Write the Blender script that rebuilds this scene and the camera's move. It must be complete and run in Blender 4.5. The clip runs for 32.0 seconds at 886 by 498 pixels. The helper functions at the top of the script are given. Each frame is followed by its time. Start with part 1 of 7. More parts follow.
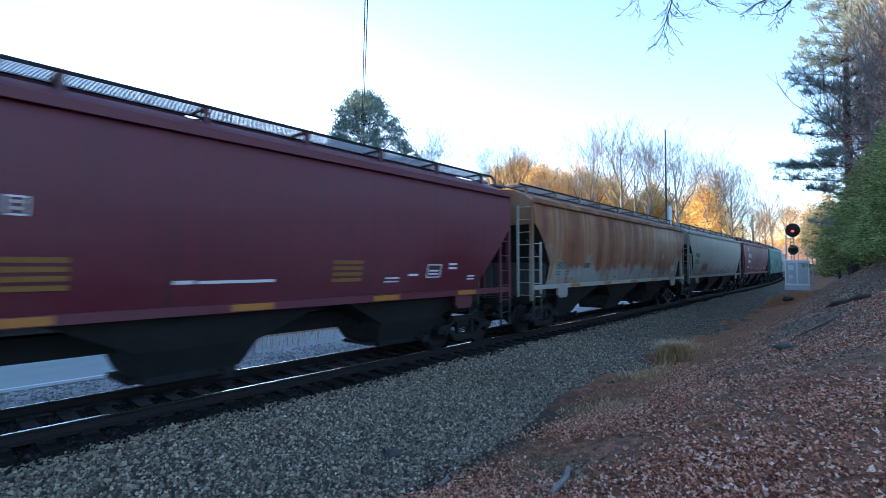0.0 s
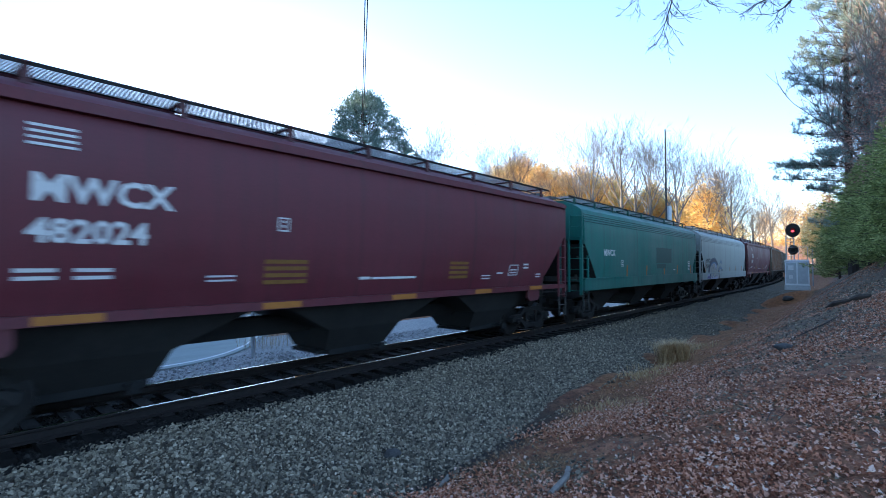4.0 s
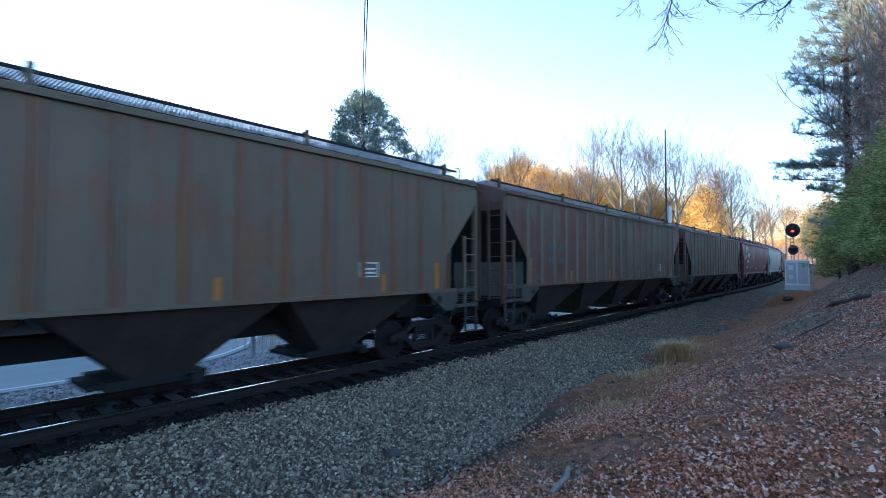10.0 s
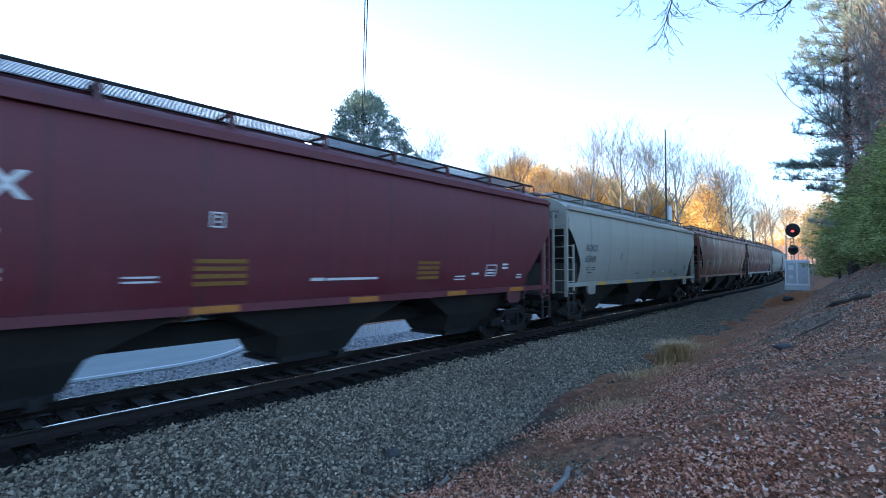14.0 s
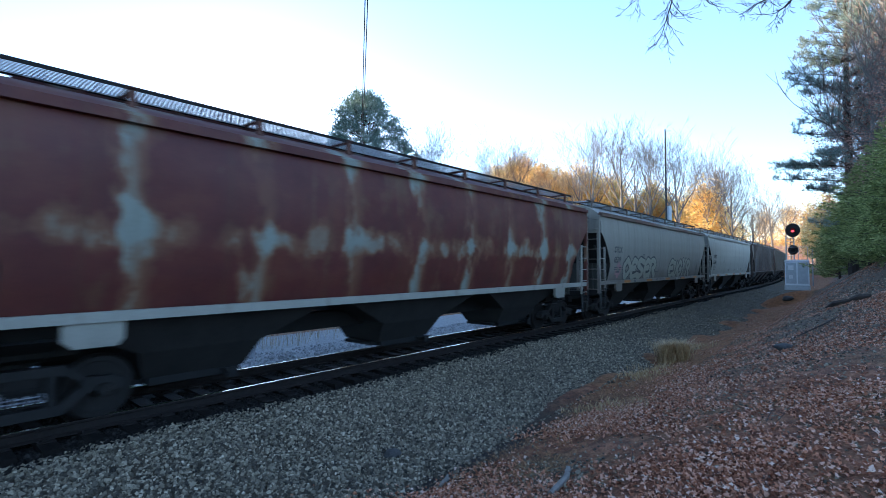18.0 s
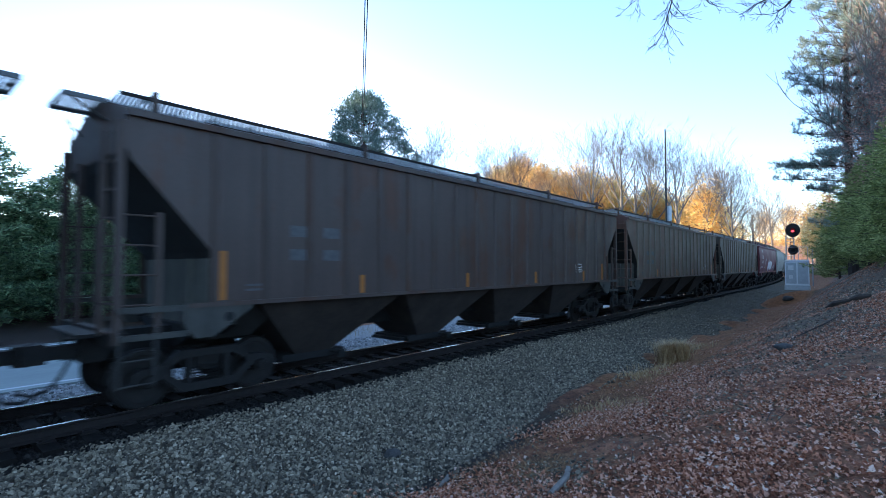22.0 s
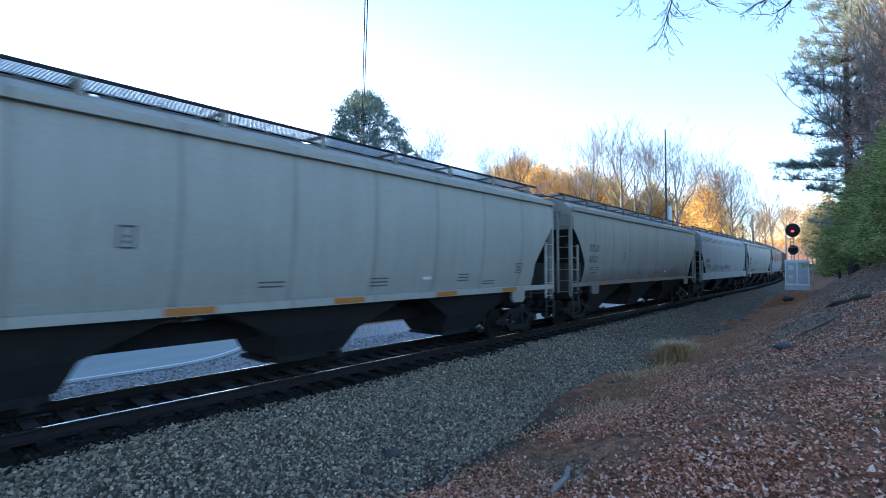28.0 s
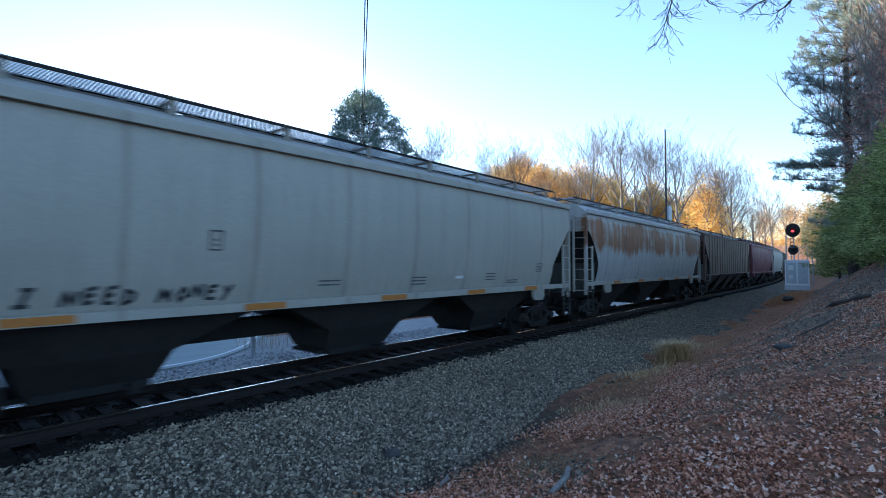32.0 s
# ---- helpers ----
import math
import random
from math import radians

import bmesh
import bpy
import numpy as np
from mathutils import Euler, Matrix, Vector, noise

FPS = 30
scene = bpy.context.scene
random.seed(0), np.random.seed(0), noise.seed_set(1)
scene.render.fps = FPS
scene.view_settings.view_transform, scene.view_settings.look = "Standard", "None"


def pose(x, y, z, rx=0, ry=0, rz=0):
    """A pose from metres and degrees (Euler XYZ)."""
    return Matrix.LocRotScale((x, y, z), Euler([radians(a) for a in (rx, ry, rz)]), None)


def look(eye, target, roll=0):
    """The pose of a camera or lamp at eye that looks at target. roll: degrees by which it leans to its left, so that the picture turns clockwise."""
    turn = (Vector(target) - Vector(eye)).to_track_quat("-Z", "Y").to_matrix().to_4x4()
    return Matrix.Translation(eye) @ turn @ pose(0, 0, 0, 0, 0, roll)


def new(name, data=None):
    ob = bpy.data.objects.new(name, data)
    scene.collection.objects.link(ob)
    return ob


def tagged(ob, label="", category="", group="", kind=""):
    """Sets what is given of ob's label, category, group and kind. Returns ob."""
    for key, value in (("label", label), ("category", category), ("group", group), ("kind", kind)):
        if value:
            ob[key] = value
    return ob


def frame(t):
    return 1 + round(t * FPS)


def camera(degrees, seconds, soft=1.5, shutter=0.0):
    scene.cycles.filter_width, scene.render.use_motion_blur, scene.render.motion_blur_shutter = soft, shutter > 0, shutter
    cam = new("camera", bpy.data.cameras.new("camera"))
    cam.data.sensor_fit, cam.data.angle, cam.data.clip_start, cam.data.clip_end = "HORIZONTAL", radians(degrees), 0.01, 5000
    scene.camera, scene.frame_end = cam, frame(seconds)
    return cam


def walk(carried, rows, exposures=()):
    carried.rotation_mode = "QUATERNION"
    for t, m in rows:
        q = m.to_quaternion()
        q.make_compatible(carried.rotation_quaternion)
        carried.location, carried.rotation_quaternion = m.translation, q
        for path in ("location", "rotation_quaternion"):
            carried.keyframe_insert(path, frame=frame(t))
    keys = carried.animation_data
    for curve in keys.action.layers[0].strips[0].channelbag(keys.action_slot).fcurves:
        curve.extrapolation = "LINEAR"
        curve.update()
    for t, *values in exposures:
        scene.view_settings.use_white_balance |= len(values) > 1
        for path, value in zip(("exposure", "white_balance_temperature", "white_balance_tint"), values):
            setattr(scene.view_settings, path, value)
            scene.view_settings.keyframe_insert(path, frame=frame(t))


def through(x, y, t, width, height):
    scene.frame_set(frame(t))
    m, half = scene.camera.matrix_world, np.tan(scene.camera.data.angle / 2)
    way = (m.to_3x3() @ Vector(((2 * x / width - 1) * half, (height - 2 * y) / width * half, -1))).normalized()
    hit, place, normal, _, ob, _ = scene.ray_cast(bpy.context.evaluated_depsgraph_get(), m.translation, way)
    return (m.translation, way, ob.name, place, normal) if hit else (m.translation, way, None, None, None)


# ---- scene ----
# World: x along the track, away from the camera; y across it; z = 0 on the rail heads.
import itertools

SECONDS = 32.0
EYE = (0.0, 0.0, 2.18)
HEADING, TILT = radians(40.53), radians(2.02)
cam = camera(85.4, SECONDS, soft=0.55, shutter=0.25)
AIM = (math.cos(HEADING) * math.cos(TILT), math.sin(HEADING) * math.cos(TILT), EYE[2] + math.sin(TILT))
# the camera's own metering lifts and lowers the picture a little as light and dark cars pass
METER = [(0.0, 1.92), (1.0, 2.11), (2.0, 1.75), (3.0, 1.93), (6.0, 1.83), (7.0, 1.75), (8.0, 1.84), (9.0, 2.05), (10.0, 1.93), (11.0, 1.75), (12.0, 1.98), (13.0, 1.93), (14.0, 2.05), (17.0, 1.72), (18.0, 1.82), (19.0, 1.92), (20.0, 1.92), (21.0, 1.93), (22.0, 1.83), (23.0, 1.83), (24.0, 1.96), (25.0, 1.93), (28.0, 1.94), (29.0, 1.65), (30.0, 1.78), (31.0, 1.73), (32.0, 1.63)]
walk(cam, [(0.0, look(EYE, AIM)), (SECONDS, look(EYE, AIM))], [(t, stops + 0.07, 5900, 12) for t, stops in METER])

# ---- light: a clear evening sky, the low sun behind an added, unseen ridge ----
SUN_HEADING, SUN_HEIGHT = 118.0, 11.0
world = bpy.data.worlds.new("sky")
scene.world = world
world.use_nodes = True
wn = world.node_tree.nodes
sky = wn.new("ShaderNodeTexSky")
sky.sky_type = "NISHITA"
sky.sun_disc = False
sky.sun_elevation = radians(SUN_HEIGHT)
sky.sun_rotation = radians(SUN_HEADING - 90.0)
sky.air_density, sky.dust_density, sky.ozone_density = 0.85, 0.10, 1.75
wn["Background"].inputs["Strength"].default_value = 0.15
world.node_tree.links.new(sky.outputs[0], wn["Background"].inputs[0])

sun = new("sun", bpy.data.lights.new("sun", "SUN"))
sun.data.energy, sun.data.angle, sun.data.color = 5.0, radians(0.6), (1.0, 0.79, 0.52)
h, e = radians(SUN_HEADING), radians(SUN_HEIGHT)
SUNWARD = Vector((math.cos(h) * math.cos(e), math.sin(h) * math.cos(e), math.sin(e)))
sun.matrix_basis = look(SUNWARD * 300, (0, 0, 0))

# ---- materials ----
def material(name, rough=0.6, metal=0.0):
    m = bpy.data.materials.new(name)
    m.use_nodes = True
    b = m.node_tree.nodes["Principled BSDF"]
    b.inputs["Roughness"].default_value, b.inputs["Metallic"].default_value = rough, metal
    return m, m.node_tree.nodes, m.node_tree.links, b


def coords(n, l, scale=(1, 1, 1), shift=True):
    """Object-space coordinates, stretched; shifted by a random step from object to object."""
    c, mp = n.new("ShaderNodeTexCoord"), n.new("ShaderNodeMapping")
    mp.inputs["Scale"].default_value = scale
    l.new(c.outputs["Object"], mp.inputs["Vector"])
    if shift:
        info, mul = n.new("ShaderNodeObjectInfo"), n.new("ShaderNodeMath")
        mul.operation, mul.inputs[1].default_value = "MULTIPLY", 37.0
        l.new(info.outputs["Random"], mul.inputs[0])
        l.new(mul.outputs[0], mp.inputs["Location"])
    return mp.outputs[0]


def noise_of(n, l, vec, scale, detail=5.0, rough=0.6):
    t = n.new("ShaderNodeTexNoise")
    t.inputs["Scale"].default_value, t.inputs["Detail"].default_value, t.inputs["Roughness"].default_value = scale, detail, rough
    l.new(vec, t.inputs["Vector"])
    return t.outputs[0]


def ramp(n, l, fac, stops):
    r = n.new("ShaderNodeValToRGB")
    while len(r.color_ramp.elements) < len(stops):
        r.color_ramp.elements.new(0.5)
    for el, (p, c) in zip(r.color_ramp.elements, stops):
        el.position, el.color = p, (*c, 1) if len(c) == 3 else (c[0], c[0], c[0], 1)
    l.new(fac, r.inputs[0])
    return r.outputs[0]


def blend(n, l, fac, a, b, how="MIX"):
    x = n.new("ShaderNodeMix")
    x.data_type, x.blend_type = "RGBA", how
    for socket, v in ((x.inputs[0], fac), (x.inputs[6], a), (x.inputs[7], b)):
        if isinstance(v, tuple):
            socket.default_value = (*v, 1)
        elif isinstance(v, float):
            socket.default_value = v
        else:
            l.new(v, socket)
    return x.outputs[2]


def bump(n, l, b, height, strength=0.3, dist=0.02):
    k = n.new("ShaderNodeBump")
    k.inputs["Strength"].default_value, k.inputs["Distance"].default_value = strength, dist
    l.new(height, k.inputs["Height"])
    l.new(k.outputs[0], b.inputs["Normal"])


def plain(name, dark, light, rough=0.7, metal=0.0, scale=6.0, stretch=(1, 1, 1), bumps=0.15, dist=0.01, detail=5.0):
    """Two tones by noise at two scales, with a fine relief."""
    m, n, l, b = material(name, rough, metal)
    v = coords(n, l, stretch)
    a, c = noise_of(n, l, v, scale, detail), noise_of(n, l, v, scale * 7.3, 3.0)
    f = blend(n, l, 0.35, a, c)
    l.new(ramp(n, l, f, [(0.3, dark), (0.7, light)]), b.inputs["Base Color"])
    if bumps:
        bump(n, l, b, c, bumps, dist)
    return m


def by_island(name, stops, rough=0.7, bumps=0.2, scale=60.0, dist=0.004):
    """A colour for each loose piece of a mesh, with a little grain."""
    m, n, l, b = material(name, rough)
    g = n.new("ShaderNodeNewGeometry")
    v = coords(n, l, shift=False)
    grain = noise_of(n, l, v, scale, 3.0)
    col = ramp(n, l, g.outputs["Random Per Island"], stops)
    l.new(blend(n, l, 0.25, col, ramp(n, l, grain, [(0.3, (0.25,)), (0.7, (1.0,))]), "MULTIPLY"), b.inputs["Base Color"])
    if bumps:
        bump(n, l, b, grain, bumps, dist)
    return m


def car_paint(name, tone, fade, grime=(0.05, 0.045, 0.04), rust=None, under=None, dirt=0.45, amount=0.5, rough=0.5, tilt=None, drip=0.42, seams=None, bands=False, film_shade=0.0):
    """Weathered paint: faded patches, dirt washed down in streaks, road film near the sill (with lower-side shade on
    dull paints), rust where the car has it.
    """
    m, n, l, b = material(name, rough)
    wide = coords(n, l, (0.35, 0.35, 0.5))
    drips = coords(n, l, (2.6, 2.6, 0.16))
    fine = coords(n, l, (1, 1, 1))
    cloud, streak, speck = noise_of(n, l, wide, 1.2, 6.0), noise_of(n, l, drips, 1.6, 5.0, 0.65), noise_of(n, l, fine, 26.0, 4.0)
    col = blend(n, l, ramp(n, l, cloud, [(0.35, (0.0,)), (0.68, (1.0,))]), tone, fade)
    if rust:
        patch = coords(n, l, (0.28, 0.3, 0.34))
        mask = blend(n, l, drip, noise_of(n, l, patch, 2.0, 7.0, 0.62), noise_of(n, l, drips, 0.9, 6.0, 0.6))
        if tilt:
            h0, hs = n.new("ShaderNodeTexCoord"), n.new("ShaderNodeSeparateXYZ")
            l.new(h0.outputs["Object"], hs.inputs[0])
            scale_z = n.new("ShaderNodeMapRange")
            scale_z.inputs[1].default_value, scale_z.inputs[2].default_value = 1.5, 4.3
            l.new(hs.outputs[2], scale_z.inputs[0])
            worn = ramp(n, l, scale_z.outputs[0], [(p, (v,)) for p, v in tilt])
            mask = blend(n, l, 0.34, mask, worn)
        edge = ramp(n, l, mask, [(0.53 - 0.13 * amount, (0.0,)), (0.60 - 0.13 * amount, (1.0,))])
        rusty = ramp(n, l, noise_of(n, l, patch if seams else drips, 3.1 if seams else 2.2, 6.0), [(0.3, rust[0]), (0.52, rust[1]), (0.72, rust[2])])
        if bands:
            # each plate between the welds has rusted to its own tone, washed down in broad runs
            wash = noise_of(n, l, coords(n, l, (0.62, 0.05, 0.045)), 2.3, 4.0, 0.55)
            rusty = ramp(n, l, wash, [(0.34, rust[0]), (0.45, rust[1]), (0.53, rust[2]), (0.61, (0.36, 0.215, 0.115)), (0.70, rust[1])])
            rusty = blend(n, l, 0.30, rusty, ramp(n, l, noise_of(n, l, patch, 5.0, 7.0, 0.65), [(0.35, rust[0]), (0.65, rust[2])]))
        col = blend(n, l, edge, under or col, rusty)
    if seams:
        # paint left along the welded seams and most at mid height, in a brown fringe
        c0, cs, lag, wave, size = n.new("ShaderNodeTexCoord"), n.new("ShaderNodeSeparateXYZ"), n.new("ShaderNodeMath"), n.new("ShaderNodeMath"), n.new("ShaderNodeMath")
        l.new(c0.outputs["Object"], cs.inputs[0])
        lag.operation, lag.inputs[1].default_value, lag.inputs[2].default_value = "MULTIPLY_ADD", math.pi / seams[1], -math.pi * (seams[0] + 0.35) / seams[1]
        wave.operation, size.operation = "SINE", "ABSOLUTE"
        warp, blot = n.new("ShaderNodeMath"), noise_of(n, l, coords(n, l, (1.1, 0.6, 0.42)), 1.7, 7.0, 0.66)
        warp.operation, warp.inputs[1].default_value = "MULTIPLY_ADD", 1.5
        l.new(blot, warp.inputs[0])
        l.new(cs.outputs[0], warp.inputs[2])
        l.new(warp.outputs[0], lag.inputs[0])
        l.new(lag.outputs[0], wave.inputs[0])
        l.new(wave.outputs[0], size.inputs[0])
        zr = n.new("ShaderNodeMapRange")
        zr.inputs[1].default_value, zr.inputs[2].default_value = 2.15 - seams[2], 4.85 - seams[2]
        sag = n.new("ShaderNodeMath")
        sag.operation, sag.inputs[1].default_value = "MULTIPLY_ADD", 1.3
        l.new(noise_of(n, l, coords(n, l, (0.7, 0.4, 0.5)), 2.2, 5.0), sag.inputs[0])
        l.new(cs.outputs[2], sag.inputs[2])
        l.new(sag.outputs[0], zr.inputs[0])
        near = ramp(n, l, size.outputs[0], [(0.0, (1.0,)), (0.16, (0.75,)), (0.62, (0.0,))])
        tall = ramp(n, l, zr.outputs[0], [(0.0, (0.75,)), (0.2, (0.62,)), (0.36, (0.55,)), (0.42, (1.0,)), (0.50, (0.95,)), (0.58, (0.5,)), (0.85, (0.42,)), (0.97, (0.8,))])
        band = ramp(n, l, zr.outputs[0], [(0.30, (0.0,)), (0.39, (0.42,)), (0.46, (0.42,)), (0.56, (0.0,))])
        left = blend(n, l, 1.0, blend(n, l, 1.0, near, tall, "MULTIPLY"), band, "ADD")
        left = blend(n, l, 1.0, left, ramp(n, l, blot, [(0.36, (0.1,)), (0.62, (1.35,))]), "MULTIPLY")
        left = blend(n, l, 1.0, left, ramp(n, l, noise_of(n, l, coords(n, l, (0.32, 0.1, 0.1)), 1.9, 2.0), [(0.36, (0.35,)), (0.55, (1.25,))]), "MULTIPLY")
        col = blend(n, l, ramp(n, l, left, [(0.10, (0.0,)), (0.40, (1.0,))]), col, (0.21, 0.10, 0.050))
        col = blend(n, l, ramp(n, l, left, [(0.34, (0.0,)), (0.78, (1.0,))]), col, (0.27, 0.29, 0.245))
    col = blend(n, l, ramp(n, l, streak, [(0.42, (0.0,)), (0.75, (dirt,))]), col, grime)
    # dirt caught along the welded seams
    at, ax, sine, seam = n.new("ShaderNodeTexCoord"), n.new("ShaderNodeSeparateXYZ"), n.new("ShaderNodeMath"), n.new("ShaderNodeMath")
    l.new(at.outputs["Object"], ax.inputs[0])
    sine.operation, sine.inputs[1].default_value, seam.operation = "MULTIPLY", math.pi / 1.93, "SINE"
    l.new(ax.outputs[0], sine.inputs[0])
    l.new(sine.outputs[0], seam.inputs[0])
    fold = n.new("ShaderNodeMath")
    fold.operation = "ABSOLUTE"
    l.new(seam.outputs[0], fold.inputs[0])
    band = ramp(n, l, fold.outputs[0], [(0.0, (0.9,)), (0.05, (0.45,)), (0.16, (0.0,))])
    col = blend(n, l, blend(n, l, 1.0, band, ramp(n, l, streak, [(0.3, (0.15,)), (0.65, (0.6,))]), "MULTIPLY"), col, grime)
    # road film from the wheels, taller on dull paints to carry the lower side's shade
    pos = n.new("ShaderNodeTexCoord")
    sep, add = n.new("ShaderNodeSeparateXYZ"), n.new("ShaderNodeMath")
    l.new(pos.outputs["Object"], sep.inputs[0])
    add.operation = "MULTIPLY_ADD"
    l.new(cloud, add.inputs[0])
    add.inputs[1].default_value = -1.3
    l.new(sep.outputs[2], add.inputs[2])
    lower = n.new("ShaderNodeMath")
    lower.operation, lower.inputs[1].default_value = "SUBTRACT", film_shade
    l.new(add.outputs[0], lower.inputs[0])
    film = ramp(n, l, lower.outputs[0], [(0.35, (0.6 if film_shade else 0.4,)), (0.95, (0.0,))])
    col = blend(n, l, film, col, (grime[0] * 1.2, grime[1] * 1.2, grime[2] * 1.2))
    col = blend(n, l, 0.12, col, ramp(n, l, speck, [(0.35, (0.1,)), (0.6, (1.0,))]), "MULTIPLY")
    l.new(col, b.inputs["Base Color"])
    l.new(ramp(n, l, cloud, [(0.3, (rough - 0.08,)), (0.7, (rough + 0.2,))]), b.inputs["Roughness"])
    bump(n, l, b, blend(n, l, 0.3, cloud, speck), 0.08, 0.02)
    return m


def foliage(name, stops, through=0.5):
    """A tone for each leaf; light also comes through the leaves."""
    m, n, l, b = material(name, 0.6)
    g, tr, mx = n.new("ShaderNodeNewGeometry"), n.new("ShaderNodeBsdfTranslucent"), n.new("ShaderNodeMixShader")
    col = ramp(n, l, g.outputs["Random Per Island"], stops)
    l.new(col, b.inputs["Base Color"])
    l.new(col, tr.inputs["Color"])
    mx.inputs[0].default_value = through
    l.new(b.outputs[0], mx.inputs[1])
    l.new(tr.outputs[0], mx.inputs[2])
    l.new(mx.outputs[0], n["Material Output"].inputs["Surface"])
    return m


M = {}
M["maroon"] = car_paint("maroon_paint", (0.122, 0.0145, 0.0240), (0.150, 0.0275, 0.0365), (0.048, 0.022, 0.021), dirt=0.34)
M["grey"] = car_paint("light_grey_paint", (0.343, 0.325, 0.274), (0.391, 0.368, 0.308), (0.121, 0.1, 0.0783), dirt=0.16)
M["grey_dull"] = car_paint("dull_grey_paint", (0.286, 0.261, 0.219), (0.326, 0.296, 0.247), (0.105, 0.078, 0.062), dirt=0.3, film_shade=0.55)
M["white"] = car_paint("white_paint", (0.344, 0.372, 0.352), (0.406, 0.432, 0.395), (0.149, 0.142, 0.128), dirt=0.25)
M["white_dull"] = car_paint("lilac_grey_paint", (0.305, 0.300, 0.288), (0.355, 0.345, 0.330), (0.13, 0.115, 0.11), dirt=0.24, film_shade=0.2)
M["green"] = car_paint("green_paint", (0.0086, 0.136, 0.110), (0.013, 0.175, 0.134), (0.022, 0.048, 0.042), dirt=0.42)
M["ribbed"] = car_paint("weathered_grey_brown_paint", (0.134, 0.093, 0.055), (0.165, 0.118, 0.072), (0.068, 0.046, 0.031),
                        rust=((0.122, 0.055, 0.027), (0.180, 0.085, 0.040), (0.135, 0.074, 0.042)), under=(0.138, 0.098, 0.060), dirt=0.45, amount=0.1)
M["ribbed_dark"] = car_paint("sooty_grey_brown_paint", (0.098, 0.073, 0.048), (0.122, 0.094, 0.064), (0.048, 0.034, 0.025),
                        rust=((0.095, 0.043, 0.024), (0.135, 0.064, 0.034), (0.102, 0.056, 0.034)), under=(0.102, 0.077, 0.052), dirt=0.45, amount=0.0)
M["ribbed_soot"] = car_paint("dark_purple_brown_paint", (0.070, 0.043, 0.034), (0.088, 0.056, 0.044), (0.036, 0.022, 0.018),
                        rust=((0.060, 0.024, 0.014), (0.088, 0.036, 0.019), (0.066, 0.031, 0.020)), under=(0.076, 0.050, 0.040), dirt=0.45, amount=0.1)
M["ribbed_brown"] = car_paint("weathered_brown_paint", (0.118, 0.060, 0.040), (0.148, 0.080, 0.055), (0.055, 0.030, 0.022),
                              rust=((0.098, 0.036, 0.022), (0.142, 0.055, 0.031), (0.112, 0.050, 0.033)), under=(0.125, 0.077, 0.052), dirt=0.45, amount=0.4)
M["rib_rust"] = car_paint("rust_edged_ribs", (0.164, 0.0994, 0.0643), (0.199, 0.14, 0.105), (0.0702, 0.0468, 0.0351), rust=((0.140, 0.053, 0.023), (0.215, 0.088, 0.036), (0.165, 0.080, 0.045)), under=(0.145, 0.104, 0.066), dirt=0.35, amount=1.0)
M["rib_pale"] = car_paint("chalky_grey_brown_ribs", (0.138, 0.100, 0.068), (0.175, 0.132, 0.094), (0.066, 0.046, 0.033), dirt=0.5)
M["rust_orange"] = car_paint("rusted_grey_paint", (0.29, 0.28, 0.245), (0.34, 0.325, 0.285), (0.15, 0.085, 0.05),
                             rust=((0.120, 0.032, 0.017), (0.225, 0.068, 0.024), (0.300, 0.110, 0.038)), under=(0.30, 0.29, 0.25), dirt=0.25, amount=0.55, tilt=((0.0, 0.34), (0.16, 0.40), (0.30, 0.62), (0.6, 0.78), (1.0, 0.76)), drip=0.22, bands=True)
M["rust_red"] = car_paint("rusted_brown_paint", (0.30, 0.29, 0.26), (0.33, 0.31, 0.28), (0.10, 0.04, 0.02),
                          rust=((0.078, 0.0145, 0.0135), (0.115, 0.023, 0.018), (0.150, 0.042, 0.023)), under=(0.15, 0.07, 0.035), dirt=0.3, amount=1.2, drip=0.5, seams=(0.98, 1.93, 0.0))
M["rust_mixed"] = car_paint("rusted_streaked_paint", (0.351, 0.339, 0.304), (0.386, 0.363, 0.328), (0.14, 0.0702, 0.0351),
                            rust=((0.123, 0.0281, 0.0211), (0.181, 0.0515, 0.0292), (0.246, 0.0994, 0.0445)), under=(0.234, 0.117, 0.0585), dirt=0.3, amount=1.0, drip=0.5, seams=(0.98, 1.93, 0.316))
M["rust_part"] = car_paint("grey_paint_rusting", (0.398, 0.386, 0.363), (0.445, 0.433, 0.409), (0.164, 0.117, 0.0819),
                           rust=((0.152, 0.0526, 0.0234), (0.257, 0.0994, 0.0351), (0.304, 0.14, 0.0585)), under=(0.421, 0.409, 0.386), dirt=0.4, amount=0.1, tilt=((0.0, 0.2), (0.3, 0.3), (0.55, 0.75), (0.85, 0.75), (1.0, 0.3)), drip=0.5)
# Near-black so the sloping ends and bays hold their shade in the colour
M["bay_grey"] = plain("shade_grey_steel", (0.008, 0.0072, 0.0062), (0.024, 0.021, 0.0185), 0.85, 0.0, 2.0)
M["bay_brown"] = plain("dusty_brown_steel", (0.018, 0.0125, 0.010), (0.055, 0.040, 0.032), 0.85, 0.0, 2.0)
M["bulkhead"] = plain("grimy_blue_grey_steel", (0.055, 0.052, 0.044), (0.145, 0.138, 0.118), 0.75, 0.0, 2.5, (1, 1, 0.35))
M["bulkhead_dark"] = plain("sooty_blue_grey_steel", (0.026, 0.025, 0.021), (0.075, 0.071, 0.061), 0.75, 0.0, 2.5, (1, 1, 0.35))
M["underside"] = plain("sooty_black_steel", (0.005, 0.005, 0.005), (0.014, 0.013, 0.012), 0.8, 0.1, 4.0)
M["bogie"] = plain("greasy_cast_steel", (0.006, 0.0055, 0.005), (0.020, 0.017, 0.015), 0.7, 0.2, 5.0)
